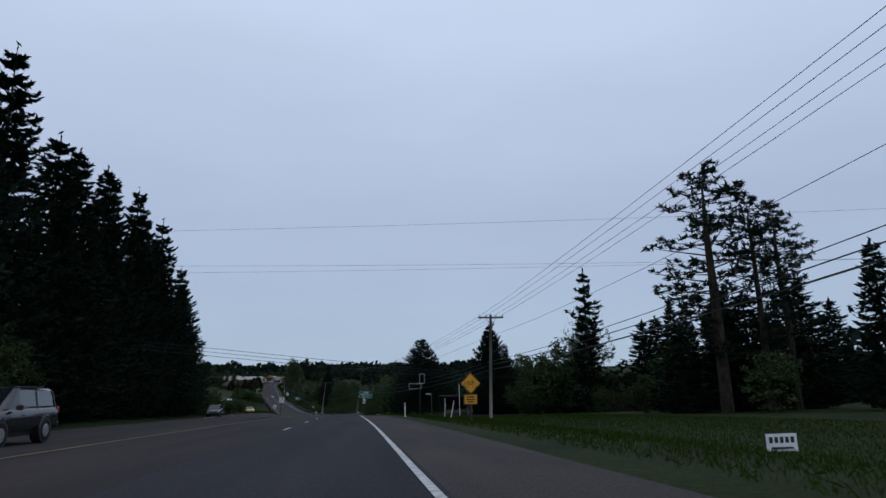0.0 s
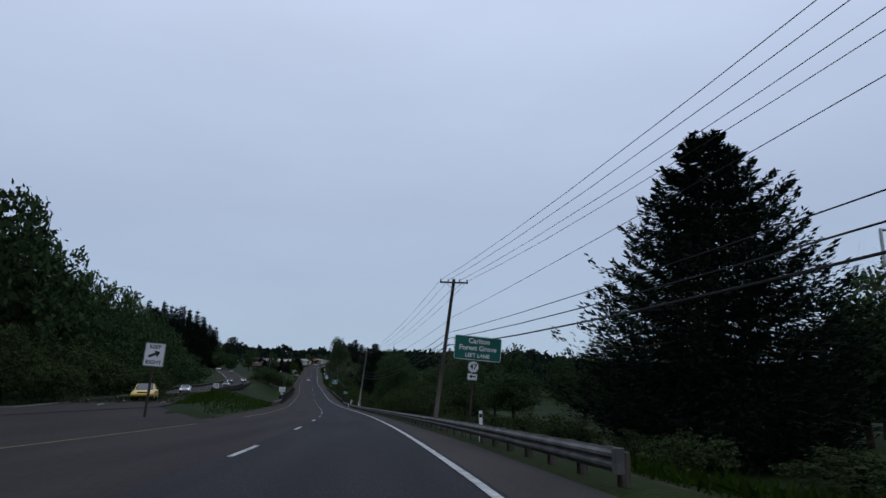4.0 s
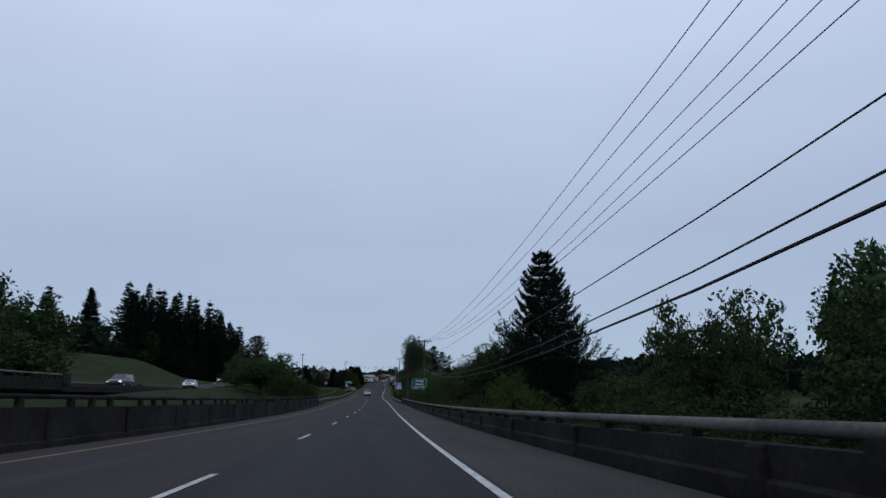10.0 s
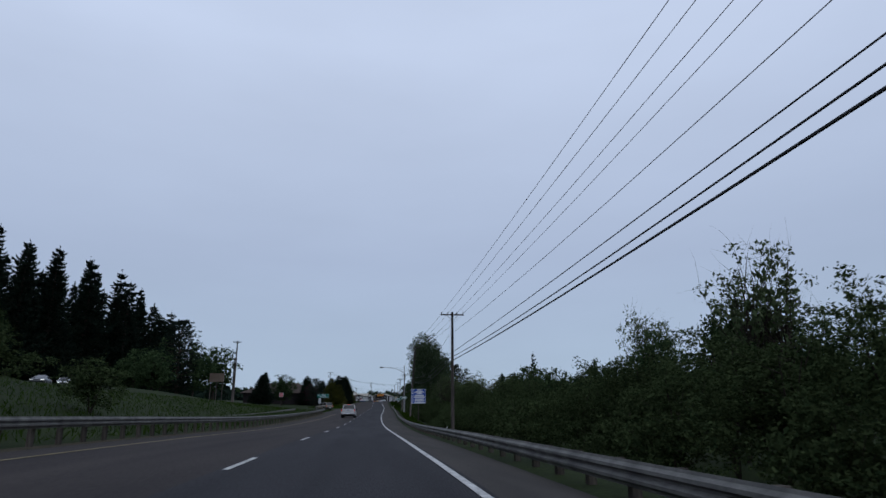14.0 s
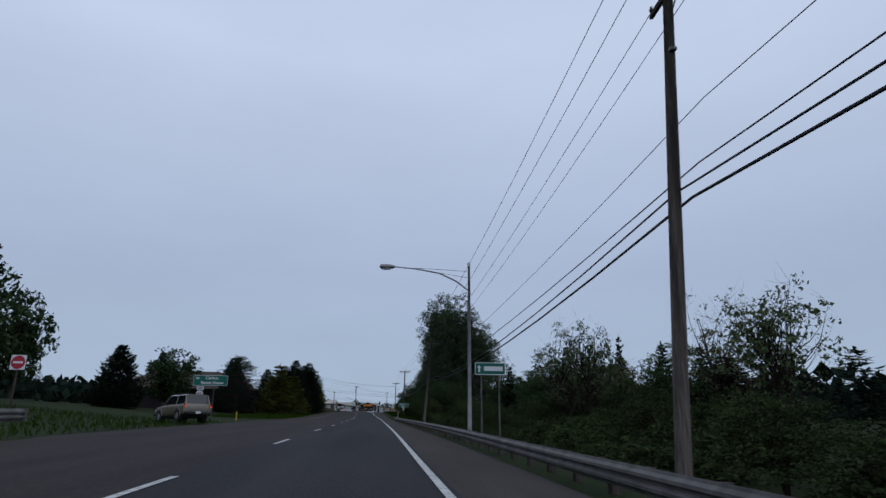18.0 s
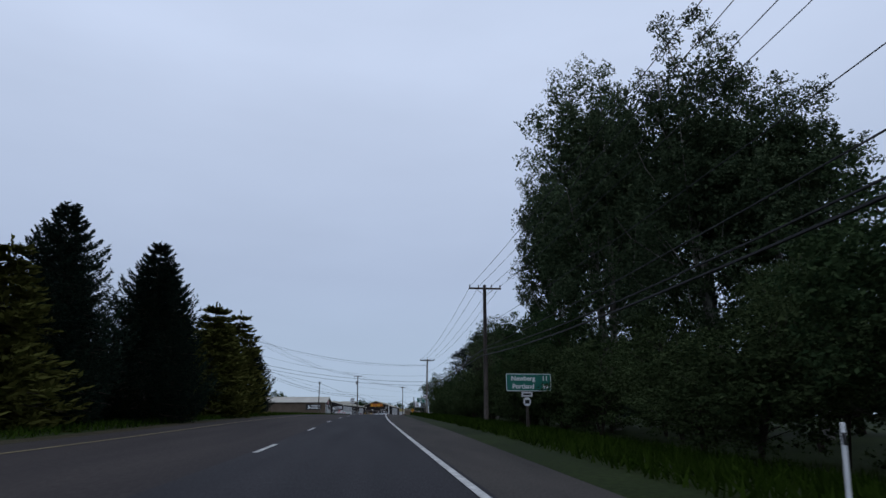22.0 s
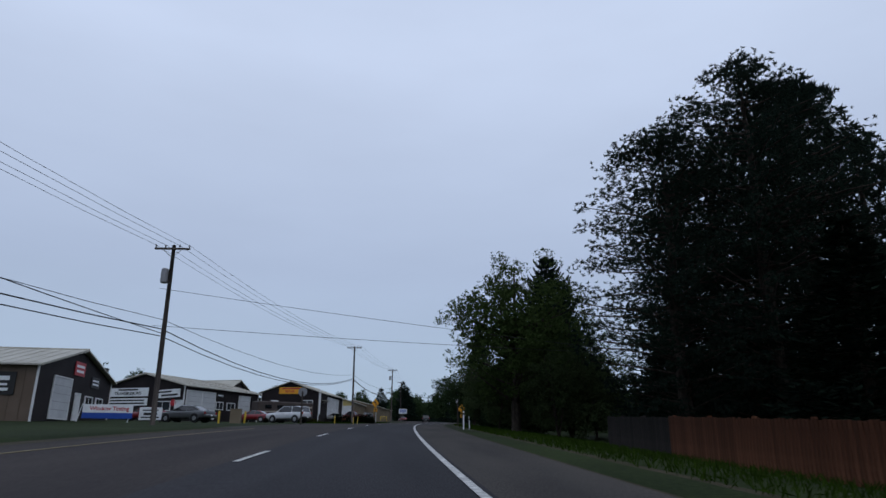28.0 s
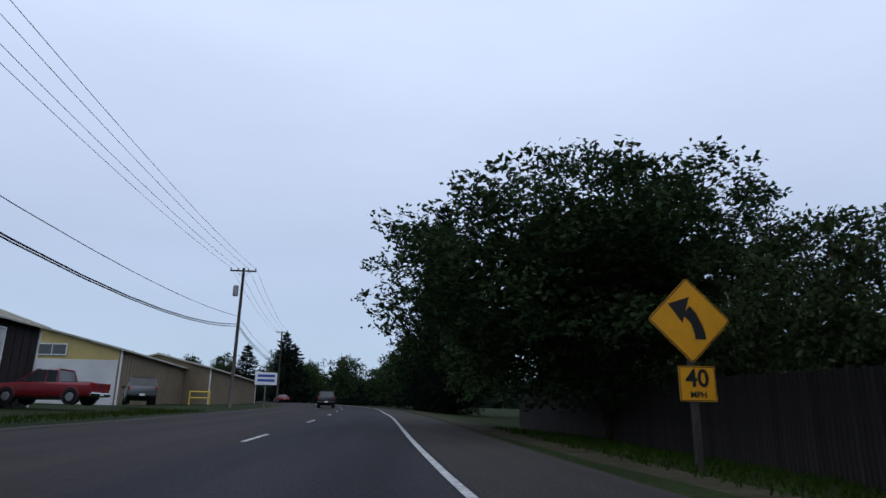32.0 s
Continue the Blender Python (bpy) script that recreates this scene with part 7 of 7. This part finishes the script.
# second workshop: gable to the south, doors to the road, turned off the road's line
z2 = RZ(588) + 0.5
hall_b = hall("workshop_hall", -27.56, 594.8, z2, 16.4, 12, 3.85, 5.3, B["dark"], B["dark"], "dark metal workshop hall with pale roller doors and pale roof", axis="y", turn=-26.4, base=-1.3)
for yy, w in ((-6.3, 2.9), (-3.35, 2.6), (4.75, 2.6)):
    opening(hall_b, 6.0, yy, 1.62, w, 3.24, "+x", B["door"], "roller_door", "pale roller door", rows=4)
for yy, w in ((-0.95, 1.4), (1.6, 1.7)):
    opening(hall_b, 6.0, yy, 1.7, w, 0.85, "+x", B["pane"], "window", "small white-framed window", mull=1)
opening(hall_b, 5.35, -8.2, 0.98, 0.95, 1.95, "-y", B["trim"], "entrance_door", "white door")
opening(hall_b, 3.0, -8.2, 1.35, 2.2, 1.0, "-y", B["pane"], "window", "small white-framed window", mull=1)
bd = board(hall_b, -2.4, -8.2, 3.1, 6.2, 1.05, "-y", M["signwhite"], [(0.0, 0.3, 3.0, 0.2)], M["signblack"], "white sign board with black words")
words(bd, "TRANSMISSIONS", 0.56, M["signblack"], 0.0, -0.16, -0.094)
board(hall_b, -2.4, -8.2, 1.9, 6.2, 0.9, "-y", M["signwhite"], [(0.0, 0.18, 5.2, 0.18), (0.0, -0.18, 5.3, 0.18)], M["signblack"], "white sign board with two rows of bars")
board(hall_b, 3.6, -8.22, 2.85, 3.7, 1.0, "-y", M["signwhite"], [(-0.4, 0.22, 2.0, 0.2), (0.3, -0.2, 2.4, 0.24)], M["signblack"], "tilted white sign board with dark bars").rotation_euler.y = radians(-3)
board(hall_b, 6.0, -0.95, 3.05, 1.4, 0.45, "+x", M["signblack"], [(0, 0, 1.1, 0.16)], M["signwhite"], "dark sign board")
part("emblem", MB().tube([(4.55, -8.27, 1.75), (4.55, -8.30, 1.75)], [0.4, 0.4], 16), M["signred"], hall_b, "round red emblem")
hall("workshop_hall", -27.5, 616, RZ(613) + 0.3, 9, 6.5, 4.9, 6.4, B["dark"], B["dark"], "small dark hall behind the workshops with a pale roof", turn=-22, base=-1.4, far=True)
# third workshop
z3 = RZ(628) + 1.1
hall_c = hall("workshop_hall", -13.07, 633.7, z3, 18, 11, 4.15, 6.05, B["dark"], B["dark"], "black metal repair hall with an orange banner", axis="y", turn=-15, base=-1.6)
for yy in (-1.7, 1.2, 4.1):
    opening(hall_c, 5.5, yy, 1.9, 2.55, 3.3, "+x", B["door"], "roller_door", "pale roller door", rows=3)
opening(hall_c, 3.3, -9.0, 2.1, 2.0, 1.1, "-y", B["pane"], "window", "white-framed window", mull=1)
bd = board(hall_c, 0.4, -9.0, 4.5, 5.1, 1.2, "-y", M["signyellow"], [(-0.3, 0.36, 3.4, 0.22), (1.9, -0.1, 1.0, 0.4)], M["signred"], "orange banner with red words")
words(bd, "REPAIR", 0.58, M["signred"], -0.5, -0.18, -0.094)
for s in (-1, 1):
    part("awning_bracket", MB().tube([(5.5, -6.0 + s * 0.8, 2.3), (6.6, -6.0 + s * 0.8, 2.75)], [0.03, 0.03], 6), B["trim"], hall_c)
part("awning", MB().box((6.1, -6.0, 2.8), (1.3, 2.0, 0.08), 0.01), B["roof"], hall_c, "small awning over a door")
part("flue", MB().tube([(5.75, -9.15, 0.2), (5.75, -9.15, 4.6)], [0.16, 0.16], 10), B["trim"], hall_c, "white downpipe")
# yellow and white hall, tan hall beyond
z4 = RZ(660) + 0.1
hall_d = hall("storage_hall", -9.5, 668, z4, 20, 18, 4.4, 6.6, B["tanwall"], B["cream"], "cream and white metal hall", axis="y", turn=-12)
part("lower_cladding", MB().box((0, -10.06, 1.4), (17.6, 0.1, 4.2), 0.02), B["whitewall"], hall_d, "white lower cladding")
for xx in (-5.5, -1.2, 3.4):
    opening(hall_d, xx, -10.05, 4.3, 2.2, 0.8, "-y", B["pane"], "window", "dark gable window", mull=1)
hall_e = hall("storage_hall", 1.5, 689, RZ(689), 26, 12, 3.6, 5.0, B["tanwall"], B["tanwall"], "tan metal hall with pale roof", axis="y", turn=-14)
# low sheds and houses in the distance
hh = thing("house", Matrix.Translation((-44.5, 378, 13.0)) @ pose(0, 0, 0, 0, 0, 6), "low house with a broad brown hipped shingle roof", "house")
part("wall", MB().box((0, 0, -0.6), (25, 14, 4.0), 0.02), B["dark"], hh)
e, r = [(-13.6, -8.1), (13.6, -8.1), (13.6, 8.1), (-13.6, 8.1)], [(-5.5, 0), (5.5, 0)]
for q in ((e[0], e[1], r[1], r[0]), (e[1], e[2], r[1]), (e[2], e[3], r[0], r[1]), (e[3], e[0], r[0])):
    tops = [(x, y, 1.3 if abs(y) > 1 else 5.0) for x, y in q]
    n = len(q)
    mb = MB().add(tops + [(x, y, z - 0.16) for x, y, z in tops], [tuple(range(n)), tuple(reversed(range(n, 2 * n)))] + [(i, n + i, n + (i + 1) % n, (i + 1) % n) for i in range(n)])
    part("roof_slope", mb, B["shingle"], hh)
part("ridge_cap", MB().tube([(-5.5, 0, 5.02), (5.5, 0, 5.02)], [0.1, 0.1], 6), B["shingle"], hh)
hall("house", -75.6, 582, 23.6, 14, 9, 2.0, 3.6, B["dark"], B["dark"], "low dark barn behind the bank", roof="shingle", far=True)
hall("house", 46, -128, gz(46, -128), 13, 9, 2.8, 5.0, B["oldfence"], B["oldfence"], "low dark house behind garden trees", roof="shingle", far=True)
# open carport with a flat roof, and empty sign frames before it
cp = thing("carport", Matrix.Translation((20.5, -124.4, 2.6)) @ pose(0, 0, 0, 0, 0, -4), "small open carport with a flat dark roof and pale posts", "carport")
ch = 2.75
part("roof", MB().box((0, 0, ch), (5.0, 5.6, 0.12), 0.02), B["shingle"], cp)
part("fascia", MB().box((0, -2.82, ch - 0.15), (5.0, 0.05, 0.36), 0.01), B["oldfence"], cp, "grey front fascia")
part("back_wall", MB().box((0, 2.7, ch / 2 - 0.4), (4.8, 0.12, ch + 0.6), 0.01), B["oldfence"], cp)
part("side_wall", MB().box((2.4, 0, ch / 2 - 0.4), (0.12, 5.2, ch + 0.6), 0.01), B["oldfence"], cp)
part("apron", MB().box((0, -2.7, 0.1), (4.8, 0.14, 0.6), 0.01), M["concrete"], cp, "low concrete front wall")
for sx in (-2.4, 2.4):
    part("post", MB().box((sx, -2.65, ch / 2 - 0.4), (0.1, 0.1, ch + 0.6), 0.01), B["trim"], cp)
fr = thing("sign_frame", Matrix.Translation((14.2, -123.3, gz(14.2, -123.3))), "empty grey metal sign frames on a dark post", "sign frame")
fz = gz(14.2, -123.3)
part("post", MB().tube([(0.15, 0.1, -0.2), (0.15, 0.1, 8.0 - fz)], [0.07, 0.07], 8), M["pole"], fr)
for x0, x1, z0, z1 in ((-1.8, 0.35, 6.7, 7.55), (0.1, 1.0, 7.6, 9.2)):
    loop = [(x0, 0, z0 - fz), (x1, 0, z0 - fz), (x1, 0, z1 - fz), (x0, 0, z1 - fz)]
    for i in range(4):
        part("frame_bar", MB().tube([loop[i], loop[(i + 1) % 4]], [0.04, 0.04], 6), M["steel"], fr)
for x, y, w, hh in ((-40, 730, 26, 3.6), (-70, 790, 30, 4), (-25, 800, 24, 3.6), (-90, 860, 34, 4.5), (-55, 900, 30, 4), (-130, 950, 40, 5), (-20, 930, 30, 4.5), (-80, 1010, 44, 5)):
    hall("store_building", x, y, gz(x, y) + 0.3, w, 14, hh, hh + 1.6, B["whitewall"], B["tanwall"], "far pale commercial building", base=-2.5, far=True)

# ---- yard things by the workshops ----
mh = thing("motorhome", Matrix.Translation((-14.6, 595.6, gz(-14.6, 595.6) + 0.08)) @ pose(0, 0, 0, 0, 0, -62) @ Matrix.Diagonal((0.88, 0.88, 0.88, 1)), "large dark brown motorhome with cream swoosh stripes by the hall", "motorhome", "vehicles by the workshops")
part("body", MB().box((0, 0, 1.75), (2.5, 9.5, 2.7), 0.14), B["motorhome"], mh)
part("windscreen", MB().box((0, 4.74, 2.2), (2.1, 0.06, 1.0), 0.02), M["glass"], mh)
for k in range(4):
    part("side_window", MB().box((-1.26, -3 + 2.0 * k, 2.25), (0.03, 1.1, 0.6), 0.02), M["glass"], mh)
    part("side_window", MB().box((1.26, -3 + 2.0 * k, 2.25), (0.03, 1.1, 0.6), 0.02), M["glass"], mh)
for s in (-1, 1):
    part("stripe", MB().prism([(-4.5, 0.9), (-1.0, 1.25), (2.5, 1.1), (4.5, 1.7), (4.5, 1.35), (2.5, 0.8), (-1.0, 0.95), (-4.5, 0.7)], 0, s * 1.262 - 0.004, s * 1.262 + 0.004), B["swoosh"], mh, "cream swoosh stripe")
    part("stripe", MB().prism([(-4.5, 1.55), (0.5, 1.75), (4.5, 2.5), (4.5, 2.25), (0.8, 1.5), (-4.5, 1.4)], 0, s * 1.262 - 0.004, s * 1.262 + 0.004), B["swoosh"], mh, "cream swoosh stripe")
    for yy in (-2.8, 3.2):
        wheel(mh, s * 1.12, yy, 0.45, 0.28)
part("roof_vent", MB().box((0, -1.5, 3.2), (0.7, 1.0, 0.25), 0.05), B["trim"], mh)
bd = thing("banner_sign", Matrix.Translation((-24.2, 551.9, RZ(551.9) + 0.02)) @ pose(0, 0, 0, 0, 0, 4), "white and blue window tinting banner between leaning stakes", "sign")
for u, ln in ((-1.75, -0.35), (1.5, -0.12)):
    part("stake", MB().tube([(u + ln, 0.05, -0.4), (u, 0.05, 1.35)], [0.03, 0.025], 6), M["signwhite"], bd)
pn = part("panel", MB().box((0, 0, 1.0), (3.4, 0.03, 0.6), 0.01), M["signwhite"], bd)
part("lower_panel", MB().box((0, 0, 0.5), (3.4, 0.032, 0.42), 0.01), M["blue"], bd, "blue lower half")
words(pn, "Window Tinting", 0.4, M["signred"], 0.1, 1.0, -0.02)
for x, y, w, h, zc in [(-21.9, 554.6, 1.75, 0.95, 0.6)]:
    bd = thing("banner_sign", Matrix.Translation((x, y, RZ(y) + 0.1)) @ pose(0, 0, 0, 0, 0, heading(y)), "low white banner sign with bars on the grass", "sign")
    pn = part("panel", MB().box((0, 0, zc), (w, 0.03, h), 0.01), M["signwhite"], bd)
    bars(pn, M["signblack"], [(0, zc + 0.26, w * 0.7, 0.09), (0, zc - 0.02, w * 0.6, 0.2), (0, zc - 0.28, w * 0.8, 0.1)], y=-0.02)
    for s in (-1, 1):
        part("post", MB().box((s * (w / 2 - 0.1), 0.06, 0.4), (0.07, 0.07, 1.1), 0.01), M["post"], bd)
bx = thing("utility_box", Matrix.Translation((-15.9, 557.9, RZ(557.9))), "beige utility cabinet by the forecourt", "utility box")
part("cabinet", MB().box((0, 0, 0.55), (0.9, 0.6, 1.2), 0.03), B["tanwall"], bx)
part("lid", MB().box((0, 0, 1.17), (0.96, 0.66, 0.05), 0.02), B["tanwall"], bx)
for x, y in ((-6.0, 596),):
    bl = thing("barricade", Matrix.Translation((x, y, gz(x, y))) @ pose(0, 0, 0, 0, 0, 20), "small dull brown barricade on the verge", "barricade")
    for s in (-1, 1):
        part("leg", MB().tube([(s * 0.25, 0.2, 0), (s * 0.22, 0, 0.7)], [0.03, 0.03], 6), M["post"], bl)
    part("board", MB().box((0, -0.02, 0.6), (0.6, 0.03, 0.2), 0.01), B["fence"], bl)
zs = gz(-10.5, 557.5)
sb = thing("stop_sign", Matrix.Translation((-10.5, 557.5, zs)), "grey back of an octagonal sign on a thick timber post", "road sign")
part("post", MB().box((0, 0, (21.5 - zs) / 2 - 0.2), (0.14, 0.14, 21.5 - zs + 0.6), 0.012), M["post"], sb)
part("panel", MB().prism([(0.4 * math.cos(math.radians(22.5 + 45 * k)), 21.55 - zs + 0.4 * math.sin(math.radians(22.5 + 45 * k))) for k in range(8)], 1, 0.075, 0.09), M["signback"], sb, "dull grey octagonal back")
bc = thing("yellow_rack", Matrix.Translation((4.0, 648, RZ(648) + 0.3)), "yellow tubular rack on the gravel", "rack")
for s in (-1, 1):
    part("leg", MB().tube([(s * 0.7, 0, 0), (s * 0.7, 0, 1.0)], [0.05, 0.05], 8), M["yellowpost"], bc)
for zz in (0.5, 0.95):
    part("bar", MB().tube([(-0.7, 0, zz), (0.7, 0, zz)], [0.05, 0.05], 8), M["yellowpost"], bc)
sg = thing("shop_sign", Matrix.Translation((9.2, 656, gz(9.2, 656))), "white shop sign with blue bars on a post", "sign")
part("post", MB().tube([(0, 0, -0.2), (0, 0, 3.2)], [0.07, 0.07], 8), M["galv"], sg)
pn = part("panel", MB().box((0, -0.1, 2.7), (1.9, 0.12, 1.1), 0.02), M["signwhite"], sg)
bars(pn, M["blue"], [(0, 2.95, 1.5, 0.22), (0, 2.55, 1.5, 0.22)], y=-0.165)
sq = thing("yard_sign", Matrix.Translation((-46.9, 300, gz(-46.9, 300))), "blank brown board on posts by the side road", "sign")
part("panel", MB().box((0, 0, 5.4), (3.4, 0.2, 2.0), 0.03), B["brown"], sq)
for s in (-1, 0, 1):
    part("post", MB().box((s * 1.4, 0.2, 2.6), (0.2, 0.2, 6.0), 0.02), M["post"], sq)
st = thing("do_not_enter_sign", Matrix.Translation((-29.7, 290, gz(-29.7, 290))), "red and white sign at the side road", "road sign")
part("post", MB().box((0, 0.06, 1.6), (0.1, 0.1, 3.6), 0.01), M["post"], st)
pn = part("panel", MB().box((0, 0, 3.0), (0.9, 0.02, 0.9), 0.006), M["signwhite"], st)
part("disc", MB().tube([(0, -0.012, 3.0), (0, -0.018, 3.0)], [0.42, 0.42], 20), M["signred"], pn)
part("bar", MB().box((0, -0.02, 3.0), (0.56, 0.006, 0.12)), M["signwhite"], pn)
# clipped hedges by the third workshop
for x, y, w in ((-6.4, 609.5, 2.6), (-4.6, 610.5, 2.6), (-2.9, 611.8, 2.6), (-1.4, 612.6, 2.4)):
    plant("cedar", x, y, 1.7, w, group="clipped hedges of the forecourt")
plant("cypress", -13.6, 621, 1.3, 4.0)
plant("cypress", -10.9, 621.4, 0.8, 3.4)
# the one-way sign before the cedar hedge
ow, h = road_sign(3.5, 559.8, 21.1, "black and white one-way sign on a leaning grey timber post", turn=-84, top=0.2, tilt=-3)
pn = panel(ow, 0.92, 0.31, M["signblack"], (0, 0, h), M["signwhite"], 0.03, 0.018, label="black one-way panel")
o = [(-0.42, 0), (-0.24, 0.13), (-0.24, 0.075), (0.41, 0.075), (0.37, 0), (0.41, -0.075), (-0.24, -0.075), (-0.24, -0.13)]
part("arrow", MB().prism([(u, h + v) for u, v in o], 1, -0.010, -0.006), M["signwhite"], pn)
words(pn, "ONE WAY", 0.125, M["signblack"], 0.06, h, -0.0125)

# ---- board fences, piece by piece ----
FENCE_BOARD = {"fence": MB().box((0, 0, 0), (0.135, 0.02, 1.0), 0.004).mesh("board", B["fence"]), "oldfence": MB().box((0, 0, 0), (0.135, 0.02, 1.0), 0.004).mesh("board", B["oldfence"])}


def board_fence(o, y0, y1, h, mat, label, back=False):
    g = thing("board_fence", Matrix.Translation((RX(y0) + o, y0, gz(RX(y0) + o, y0))), label, "fence", "board fences")
    org = g.matrix_basis.translation.copy()
    y, k = y0, 0
    while y < y1:
        x = RX(y) + o
        ob = part("board", FENCE_BOARD[mat], None, g)
        hh = h * float(RNG.uniform(0.985, 1.015))
        ob.matrix_basis = Matrix.Translation(Vector((x, y, gz(x, y) + hh / 2)) - org) @ pose(0, 0, 0, 0, 0, 90 + heading(y)) @ Matrix.Diagonal((1, 1, hh, 1))
        if k % 16 == 0:
            p = part("post", MB().box((x + 0.07 - org.x, y - org.y, gz(x, y) + h / 2 - org.z), (0.1, 0.1, h + 0.1), 0.01), B[mat], g)
        y += 0.146
        k += 1
    for zz in (0.3, h - 0.3):
        mb = MB().tube([(RX(v) + o + 0.04 - org.x, v - org.y, gz(RX(v) + o, v) + zz - org.z) for v in np.linspace(y0, y1, 8)], [0.04] * 8, 4)
        part("rail", mb, B[mat], g)


board_fence(9.2, 494, 520, 1.25, "fence", "low red cedar board fence along the lawn")
board_fence(9.4, 520.5, 527, 1.25, "oldfence", "weathered grey board fence by the pines")
board_fence(9.0, 600, 632, 2.1, "oldfence", "tall dark weathered board fence behind the curve sign")
